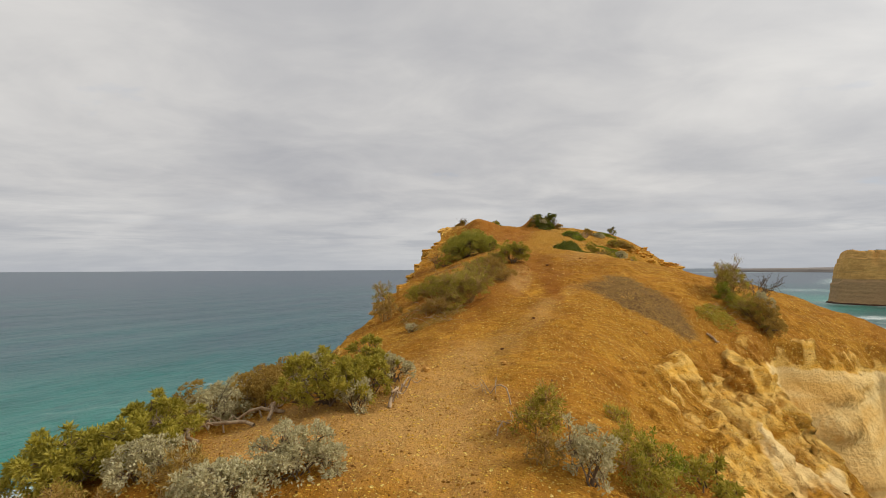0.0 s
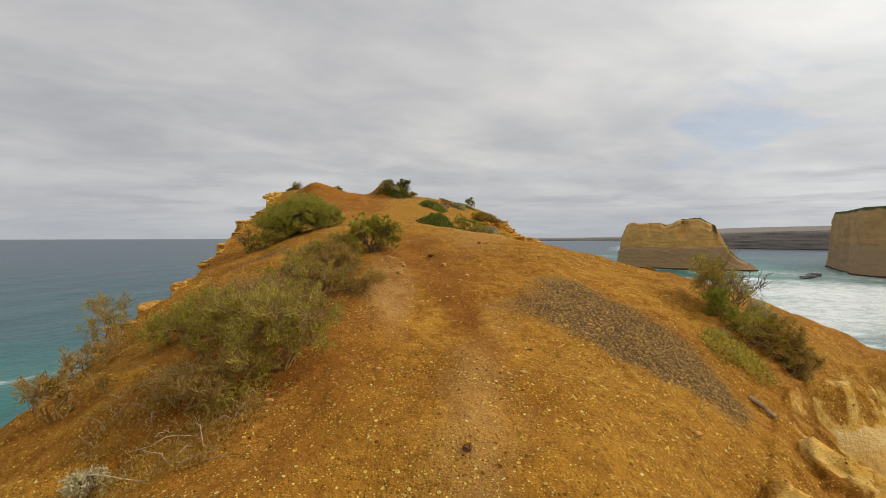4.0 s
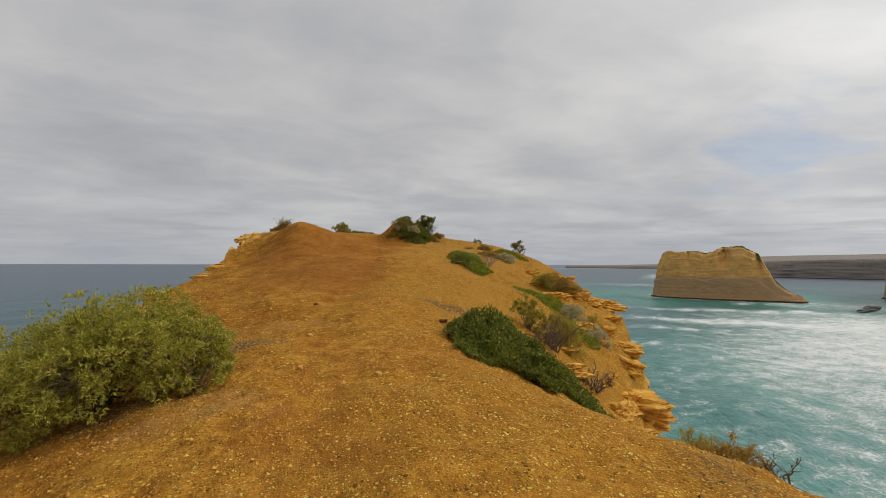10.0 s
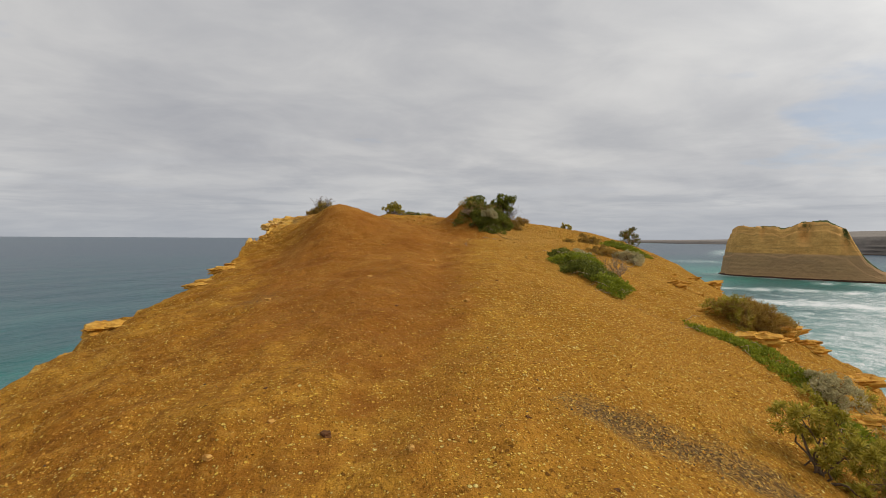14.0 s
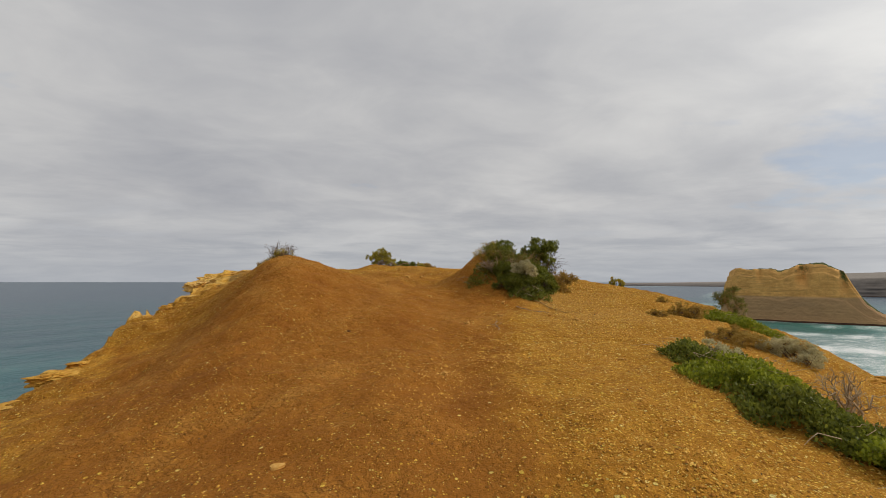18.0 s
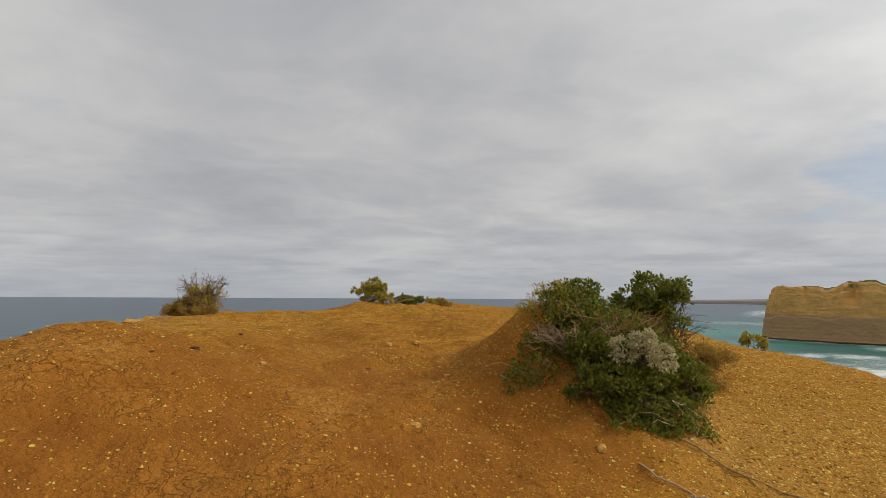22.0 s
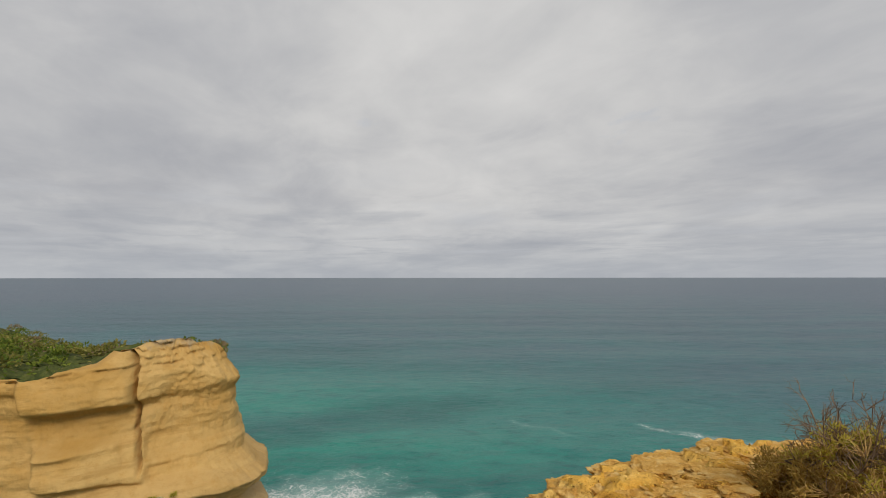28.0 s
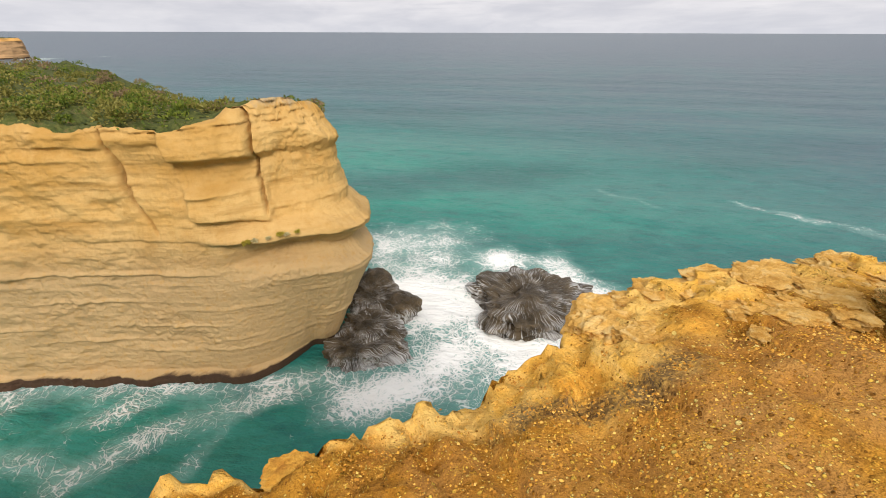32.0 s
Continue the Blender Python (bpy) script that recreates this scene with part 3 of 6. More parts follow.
def blob_sum(x, y, spots):
    total = 0
    for sx, sy, rx, ry, turn, h in spots:
        c, s = math.cos(radians(turn)), math.sin(radians(turn))
        u, v = (x - sx) * c + (y - sy) * s, -(x - sx) * s + (y - sy) * c
        total = total + h * np.exp(-((u / rx) ** 2 + (v / ry) ** 2))
    return total


# spots of dark ironstone gravel and of pale trodden sand: x, y, radii, turn, strength
IRON_SPOTS = ((3.55, 9.35, 0.62, 1.25, 40, 0.62), (4.0, 10.5, 0.6, 0.7, 0, 0.5), (4.5, 9.5, 0.45, 0.8, 30, 0.42), (4.1, 8.65, 0.35, 0.7, 40, 0.55), (-0.3, 7.2, 0.45, 1.3, 40, 0.36), (1.35, 10.9, 0.22, 0.7, 12, 0.6), (0.2, 15.5, 1.0, 1.0, 0, 0.6),
              (1.9, 19.2, 0.9, 0.5, 0, 0.55), (6.2, 20.6, 1.1, 0.5, -40, 0.5), (1.2, 17.6, 0.8, 0.6, 30, 0.5), (7.3, 24.6, 1.4, 0.6, -30, 0.4), (1.5, 25.5, 0.9, 0.9, 0, 0.4), (8.3, 28.6, 1.0, 0.9, 0, 0.35),
              (0.85, 34.35, 0.28, 0.62, -16, 0.55), (0.7, 34.9, 0.22, 0.3, 0, 0.3), (0.62, 33.7, 0.2, 0.4, 20, 0.35), (5.6, 15.6, 0.7, 1.3, -40, 0.45), (1.55, 20.3, 0.5, 0.35, 30, 0.55), (1.35, 18.9, 0.6, 0.35, 20, 0.5), (5.0, 21.3, 0.8, 0.45, -35, 0.45), (0.9, 19.9, 0.5, 0.3, 25, 0.5))
PALE_SPOTS = ((1.75, 8.0, 0.35, 1.0, -20, 0.42), (2.6, 9.6, 0.4, 1.2, -30, 0.3), (1.4, 34.6, 1.6, 2.8, 0, 0.34), (1.9, 11.4, 0.35, 1.2, -10, 0.4), (-1.35, 4.3, 0.9, 0.8, 0, 0.95), (7.9, 31.0, 1.5, 2.0, 0, 0.5), (3.7, 13.0, 0.9, 1.6, -15, 0.34), (0.0, 4.4, 0.7, 2.2, 0, 0.55), (0.7, 6.6, 0.45, 1.2, -20, 0.45), (1.85, 11.2, 0.26, 1.6, -14, 0.8), (4.6, 14.2, 0.8, 0.7, 0, 0.4), (2.0, 17.0, 1.0, 0.7, 0, 0.35), (2.4, 20.2, 1.2, 0.6, 0, 0.3), (6.9, 29.6, 0.9, 0.6, 0, 0.3))


CLAY_SPOTS = ((3.9, 25.0, 1.1, 5.0, -6, 0.55), (2.2, 25.5, 1.2, 3.0, 0, 0.5), (4.4, 29.0, 1.3, 2.2, 0, 0.5), (5.0, 30.2, 1.0, 1.4, 0, 0.5), (1.8, 29.6, 2.2, 2.8, 0, 0.6), (4.0, 33.8, 2.0, 3.0, 0, 0.48), (3.4, 26.5, 1.3, 3.0, 0, 0.5), (2.6, 15.0, 0.8, 4.0, -10, 0.45), (0.3, 10.0, 1.2, 2.8, 0, 0.75), (2.45, 10.6, 0.16, 2.6, -8, 0.7), (2.8, 11.5, 1.0, 1.6, 0, 0.4), (6.0, 31.3, 0.9, 1.0, 0, 0.7),)


def promontory():
    ys = np.concatenate([np.arange(-10, 2, 0.3), np.arange(2, 31, 0.11), np.arange(31, 38.2, 0.05), np.arange(38.2, 46.01, 0.14)])
    xl, xr = brinks(ys)
    nt = 165
    u = np.linspace(0, 1, nt) ** 1.35
    xt = xl[:, None] + (xr - xl)[:, None] * u
    yt = np.repeat(ys[:, None], nt, 1)
    zt = top_height(xt, yt)
    fall = np.concatenate([np.arange(0.07, 3.2, 0.11), 3.2 + np.cumsum(np.geomspace(0.15, 4.2, 26))])

    def side(sign):
        edge_x, edge_z = (xt[:, -1], zt[:, -1]) if sign > 0 else (xt[:, 0], zt[:, 0])
        d = fall[None] * ((edge_z - SEA + 1.5) / fall[-1])[:, None].clip(0.5, 1.2)
        z = edge_z[:, None] - d
        yy = np.repeat(ys[:, None], len(fall), 1)
        out = 0.30 * np.minimum(d, 1.2) ** 0.8 + 0.05 * d
        if sign < 0:
            out = out * (1 - 0.8 * np.clip((yy - 27) / 3, 0, 1))
        if sign > 0:
            # the eroded bank stands in front of this stretch
            out = out - 2.4 * (np.clip((yy - 2.5) * 2, 0, 1) * np.clip((11.0 - yy) * 3, 0, 1)) * np.clip(d * 4, 0, 1)
        layers = FIELD.fbm(yy * 0.12, 3.3 * sign, z * 1.7, 4, 0.6) * np.clip(d * 1.5, 0, 1)
        fold = FIELD.fbm(yy * 0.33, 9.0 * sign, z * 0.25, 4, 0.55)
        pits = FIELD.fbm(yy * 2.3, 2.0, z * 2.6, 3, 0.6)
        x = edge_x[:, None] + sign * (out + 0.55 * layers + 0.9 * fold * np.clip(d * 0.6, 0, 1) + 0.16 * pits * np.clip(d * 2, 0, 1))
        yy = yy + 0.35 * pits * np.clip(d, 0, 1)
        return np.stack([x, yy, z], -1)

    left, right = side(-1)[:, ::-1], side(1)
    pts = np.concatenate([left, np.stack([xt, yt, zt], -1), right], 1)
    x, y, z = pts[..., 0], pts[..., 1], pts[..., 2]
    inside = np.minimum(x - xl[:, None], xr[:, None] - x)
    rock = np.clip(0.40 - inside / 1.2, 0, 0.5)
    rim = (y > 31.6) & (y < 39) & (x < 3)
    crust = np.clip((y - 32.6) / 1.4, 0.12, 1) * np.clip(1.0 + 1.6 * FIELD.fbm(x * 0.9, y * 0.9, 7.7, 3), 0.3, 1.5)
    rock = np.where(rim, np.clip(0.98 - inside / (1.15 * crust), 0, 0.95), rock)
    drop = np.zeros_like(x)
    drop[:, :len(fall)], drop[:, len(fall) + nt:] = fall[::-1], fall
    rock = np.where(drop > 0, np.clip(0.22 + drop * 0.42, 0, np.where((x < 3) & (y < 33.6), 0.40, 1.0)), rock)
    # loose grain on the top
    crumb = FIELD.fbm(x * 5.5, y * 5.5, z * 5.5, 3, 0.6)
    pts[..., 2] += crumb * np.where(drop > 0, 0.08, 0.026 + 0.07 * np.clip(rock - 0.1, 0, 1))
    pts[..., 2] += FIELD.fbm(x * 13, y * 13, z * 13, 3, 0.65) * 0.07 * np.clip(rock - 0.15, 0, 0.6) * (y > 28)
    lump = FIELD.fbm(x * 2.1, y * 2.1, 8.8, 5, 0.66)
    knurl = np.abs(FIELD.fbm(x * 5.2, y * 5.2, 1.8, 4, 0.62))
    step = np.round((z + 0.16 * lump) / 0.11) * 0.11
    pts[..., 2] += np.where(rim & (drop == 0), np.clip(1.15 - inside / 1.1, 0, 1) * (0.10 * lump + 0.75 * (step - z) + 0.05 * (0.12 - knurl)), 0)
    edge_only = np.clip(drop, 0, 1) * np.clip(3 - drop, 0, 1)
    knob = FIELD.fbm(x * 2.2 + 4, y * 2.2, z * 2.2, 4, 0.62)
    pts[..., 0] += 0.42 * knob * edge_only * np.where(x > 3, 1, np.where(y > 28, -0.4, -1))
    pts[..., 1] += 0.30 * knob * edge_only
    iron, pale, clay = blob_sum(x, y, IRON_SPOTS), blob_sum(x, y, PALE_SPOTS), blob_sum(x, y, CLAY_SPOTS)
    crest = ridge_at(y)[..., 2]
    gravel_on = np.clip((x - crest + 0.3 + 1.6 * FIELD.fbm(x * 0.55, y * 0.55, 7.7, 4, 0.6)) / 1.9, 0, 1) * np.clip((y - 12) / 6, 0, 1) * np.where(y > 31, np.clip((x - 6) / 2, 0, 1), 1) + np.where(y > 31, 0.12, 0) + np.where(y < 9, 0.25, 0)
    cream = np.where(x > 3, np.clip(drop - 0.7, 0, 1), np.clip(drop - 2.5, 0, 0.6))
    # the two ends close down to the sea
    first, last = pts[:1].copy(), pts[-1:].copy()
    first[..., 2], last[..., 2] = SEA - 1.5, SEA - 1.5
    first[..., 1] -= 6
    last[..., 1] += 2
    pts = np.concatenate([first, pts, last], 0)
    grow = lambda a: np.concatenate([a[:1], a, a[-1:]], 0)
    me = grid_mesh("ground", pts, [SOIL], attrs=(("rock", grow(rock)), ("iron", grow(iron)), ("pale", grow(pale)), ("clay", grow(clay)), ("cream", grow(cream)), ("gravel", grow(np.clip(gravel_on, 0, 1)))))
    ob = new("ground", me)
    return tagged(ob, "orange sandy clay ridge with gravel patches and crumbling limestone edges", "ground", kind="structure")



def eroded_bank():
    """The broken landward side near the start: a crumbling ochre scarp, a gully of rubble and a smooth cream wall behind it."""
    yy = np.arange(1.6, 11.4, 0.05)
    _, xr = brinks(yy)
    xr = np.convolve(np.pad(xr, 2, mode="edge"), np.ones(5) / 5, "valid")
    run = np.concatenate([[0], np.cumsum(np.hypot(np.diff(xr), np.diff(yy)))])
    s = np.arange(0, run[-1], 0.05)
    px, py = np.interp(s, run, xr), np.interp(s, run, yy)
    tx, ty = np.gradient(px), np.gradient(py)
    gx, gy = np.meshgrid(np.concatenate([np.arange(1.1, 9.0, 0.035), np.arange(9.0, 14.6, 0.06)]), np.arange(1.8, 11.6, 0.035))
    near = np.zeros(gx.shape, int)
    for r in range(gx.shape[0]):
        near[r] = np.argmin((gx[r][:, None] - px) ** 2 + (gy[r][:, None] - py) ** 2, 1)
    dist = np.hypot(gx - px[near], gy - py[near])
    outside = ((gx - px[near]) * ty[near] - (gy - py[near]) * tx[near]) > 0
    d = np.where(outside, dist, -dist) - 0.04
    at = s[near]
    wall = np.clip((px[near] - 5.0) / 0.9, 0, 1)
    wall = wall * wall * (3 - 2 * wall)
    # the wall stands in flat faces that meet at sharp arrises
    facet = np.abs(((at * 0.42 + 0.15 * FIELD.fbm(at * 0.4, 1.0, 2.0, 2)) % 1.0) - 0.5) - 0.25
    dw = d + wall * 0.9 * facet
    edge = top_height(px, py)
    edge = np.convolve(np.pad(edge, 5, mode="edge"), np.ones(11) / 11, "valid")[near]
    rise = lambda v, lo, hi: np.clip((v - lo) / (hi - lo), 0, 1) ** 2 * (3 - 2 * np.clip((v - lo) / (hi - lo), 0, 1))
    down = np.clip(d, 0, 99)
    scree = 1.18 * down ** 2 / (down + 0.35) + 0.6 * np.clip(d - 2.6, 0, 99)
    upright = 0.28 * rise(dw, -0.05, 0.3) + 2.7 * rise(dw, 0.15, 1.15) + 0.62 * np.clip(dw - 1.1, 0, 1.6) + 2.2 * np.clip(dw - 2.7, 0, 99)
    fall = scree * (1 - wall) + upright * wall
    big = FIELD.fbm(gx * 1.3, gy * 1.3, 3.2, 4, 0.6)
    lump = FIELD.fbm(gx * 3.6, gy * 3.6, 1.2, 4, 0.62)
    chunk = np.round((fall + 0.5 * big) / 0.22) * 0.22 - fall
    loose = np.clip(d * 4, 0, 1) * (1 - 0.92 * wall * rise(dw, 0.2, 0.34) * (1 - rise(dw, 1.0, 1.2)))
    grit = FIELD.fbm(gx * 10.0, gy * 10.0, 6.2, 3, 0.65)
    z = edge - fall + loose * (0.30 * big + 0.12 * lump + 0.07 * grit + 0.30 * np.clip(chunk, -0.2, 0.2)) + 0.02
    z = np.where(d < 0, top_height(gx, gy) + 0.045 - 0.4 * np.clip(-d - 0.02, 0, 1), z + 0.03)
    face = wall * rise(dw, 0.2, 0.32) * (1 - rise(dw, 1.0, 1.2))
    # thin hard shelves and shallow scoops in the cream face
    shelf = np.clip(FIELD.fbm(at * 0.7, z * 3.6, 8.1, 4, 0.62) - 0.10, 0, 0.5)
    scoop = FIELD.fbm(at * 0.9, z * 0.9, 4.4, 3, 0.5)
    crumble = np.clip(d * 2, 0, 1) * (1 - wall) * (0.30 * FIELD.fbm(at * 2.2, z * 3.0, 3.3, 4, 0.62) + 0.10 * FIELD.fbm(at * 8.0, z * 8.0, 1.3, 3, 0.6))
    out = face * (0.42 * shelf + 0.25 * scoop) + crumble
    grow = np.maximum(dist, 0.05)
    ox, oy = (gx - px[near]) / grow, (gy - py[near]) / grow
    x, y = gx + ox * out * np.sign(d), gy + oy * out * np.sign(d)
    pale = np.clip((FIELD.fbm(gx * 0.8, gy * 0.8, 5.1, 3) - 0.16) * 7, 0, 1) * (1 - wall) * np.clip((d - 0.7) * 2, 0, 1)
    cream = np.maximum(face * np.clip((fall - 0.42 - 0.2 * big) * 6, 0, 1), pale)
    rubble = np.clip(wall * rise(dw, 1.02, 1.25) + (1 - wall) * rise(d, 1.4, 1.9) * np.clip(0.5 + 3 * big, 0, 1), 0, 1)
    rock = np.clip(0.20 + 0.42 * np.clip(d * 1.6, 0, 1) + 0.7 * lump + 0.3 * big + 1.2 * cream, 0, 1.2) * (1 - 0.75 * rubble)
    rock = np.where(d < 0.02, 0.1, rock)
    me = grid_mesh("eroded_bank", np.stack([x, y, np.maximum(z, SEA - 1)], -1), [SOIL], attrs=(("rock", rock), ("cream", cream), ("gravel", 0.15 + 0.6 * rubble)))
    bm = bmesh.new()
    bm.from_mesh(me)
    bm.verts.ensure_lookup_table()
    hidden = (d < -0.35).reshape(-1)
    bmesh.ops.delete(bm, geom=[v for v in bm.verts if hidden[v.index]], context="VERTS")
    bm.to_mesh(me)
    bm.free()
    return tagged(new("eroded_bank", me), "crumbling ochre bank over a pitted cream limestone wall", "bank", kind="structure")


promontory()
eroded_bank()


# ---- cliffs, stack and sea ----
def smooth_ring(points, n):
    """n evenly spaced points on a closed, rounded outline."""
    p = np.array(points, float)
    for _ in range(3):
        q = np.roll(p, -1, 0)
        p = np.stack([0.75 * p + 0.25 * q, 0.25 * p + 0.75 * q], 1).reshape(-1, 2)
    p = np.concatenate([p, p[:1]])
    s = np.concatenate([[0], np.cumsum(np.linalg.norm(np.diff(p, axis=0), axis=1))])
    t = np.linspace(0, s[-1], n, endpoint=False)
    return np.stack([np.interp(t, s, p[:, 0]), np.interp(t, s, p[:, 1])], -1)


def cliff_mass(name, outline, top, mat, n, levels, profile, rough, layer_freq, seed, dome=1.0, scrub=1.0, cracks=(), rim_rows=1, focus=None, layered=1.0, cap_rough=0.8, hub=None, bare_rim=None, craggy=False):
    """A mass of layered rock: outline in plan, top height as a function, out(h) as a profile over the height fraction."""
    f = Field(seed)
    ring = smooth_ring(outline, n)
    if focus is not None:
        # closer columns on the side that matters
        fine = smooth_ring(outline, n * 6)
        c = np.cumsum(focus(fine[:, 0], fine[:, 1]))
        ring = fine[np.searchsorted(c, (np.arange(n) + 0.5) / n * c[-1]).clip(0, n * 6 - 1)]
    step = np.roll(ring, -1, 0) - np.roll(ring, 1, 0)
    normal = np.stack([step[:, 1], -step[:, 0]], -1)
    normal /= np.linalg.norm(normal, axis=1)[:, None]
    area = np.sum(ring[:, 0] * np.roll(ring[:, 1], -1) - np.roll(ring[:, 0], -1) * ring[:, 1])
    if area < 0:
        normal = -normal
    if hub is not None:
        # round a tight nose the faces lean back towards one line
        spoke = ring - np.array(hub[0])
        spoke /= np.linalg.norm(spoke, axis=1)[:, None]
        w = hub[1](ring[:, 0], ring[:, 1])[:, None]
        normal = normal * (1 - w) + spoke * w
        normal /= np.linalg.norm(normal, axis=1)[:, None]
    zt = top(ring[:, 0], ring[:, 1])
    h = np.linspace(0, 1, levels)[:, None]
    z = (SEA - 1.5) + h * (zt - SEA + 1.5)[None]
    x0, y0 = np.repeat(ring[None, :, 0], levels, 0), np.repeat(ring[None, :, 1], levels, 0)
    out = profile(h, x0, y0)
    out = out + rough * (1.1 * f.fbm(x0 / (9 * rough), y0 / (9 * rough), z / (30 * rough), 4, 0.55) + layered * 0.5 * f.fbm(x0 * 0.02, y0 * 0.02, z * layer_freq, 4, 0.62)
                         + layered * 0.35 * f.fbm(x0 * 0.02, y0 * 0.02, z * layer_freq * 4, 3, 0.62) + 0.28 * f.fbm(x0 / rough, y0 / rough, z / rough, 3, 0.6))
    for cx, cy, width, depth, low in cracks:
        out = out - depth * np.exp(-(((x0 - cx) ** 2 + (y0 - cy) ** 2) / width ** 2)) * np.clip((h - low) * 6, 0, 1)
    wall = np.stack([x0 + normal[None, :, 0] * out, y0 + normal[None, :, 1] * out, z], -1)
    centre = ring.mean(0)
    caps = []
    for k in (0.985, 0.965, 0.94, 0.91, 0.87, 0.82, 0.76, 0.68, 0.58, 0.46, 0.32, 0.16, 0.02):
        xy = centre + (wall[-1, :, :2] - centre) * k
        zz = top(xy[:, 0], xy[:, 1]) + dome * (1 - k) ** 0.7 + cap_rough * f.fbm(xy[:, 0] / 3, xy[:, 1] / 3, 2.0, 4, 0.6) * min(1, (1 - k) * 12)
        caps.append(np.concatenate([xy, zz[:, None]], 1))
    pts = np.concatenate([wall, np.array(caps)], 0)
    green = np.zeros(pts.shape[:2])
    for cx, cy, width, depth, low in cracks:
        # scrub growing down the gullies
        green[:levels] = np.maximum(green[:levels], 0.52 * np.exp(-(((x0 - cx) ** 2 + (y0 - cy) ** 2) / (2.2 * width) ** 2)) * np.clip((h - low) * 3, 0, 1))
    green[levels:] = scrub
    green[levels:levels + 3] = 0.35 * scrub
    green[levels - rim_rows:levels] = (np.linspace(0.2, 0.75, rim_rows) * scrub)[:, None] if rim_rows > 1 else 0.4 * scrub
    if bare_rim is not None:
        green[levels - 1:levels + 3] = np.where(bare_rim(ring[:, 0], ring[:, 1]), 0.3, 1.0) * scrub
    return new(name, grid_mesh(name, pts, [mat], attrs=(("scrub", green),), close=True, smooth=not craggy))


def knot(stops):
    xs, vs = zip(*stops)
    return lambda h: np.interp(h, xs, vs)


# the neighbouring headland
tip = knot(((0, -8.5), (0.03, -8.0), (0.12, -6.6), (0.25, -4.6), (0.40, -2.0), (0.46, -0.9), (0.485, -1.0), (0.51, -2.4), (0.55, -3.4), (0.585, -2.2), (0.61, -0.9), (0.635, -1.0), (0.66, -2.6), (0.70, -4.0), (0.76, -4.6), (0.82, -4.6), (0.84, -5.2), (0.92, -4.9), (0.95, -5.8), (1, -7.0)))
face = knot(((0, -0.6), (0.03, 0.6), (0.05, -1.3), (0.2, -0.7), (0.42, 0.2), (0.53, 0.5), (0.56, 0.9), (0.58, -0.3), (0.62, 0.5), (0.64, -0.1), (0.75, -0.4), (0.88, 0.2), (0.90, 0.7), (0.94, 0.4), (1, -0.8)))
def lip(z, at, size, above, below):
    """A protruding bed: easing out from above, sharply undercut below."""
    d = z - at
    return size * np.exp(-(d / np.where(d > 0, above, below)) ** 2)


def between(v, lo, hi, soft):
    return np.clip((v - lo) / soft + 0.5, 0, 1) * np.clip((hi - v) / soft + 0.5, 0, 1)


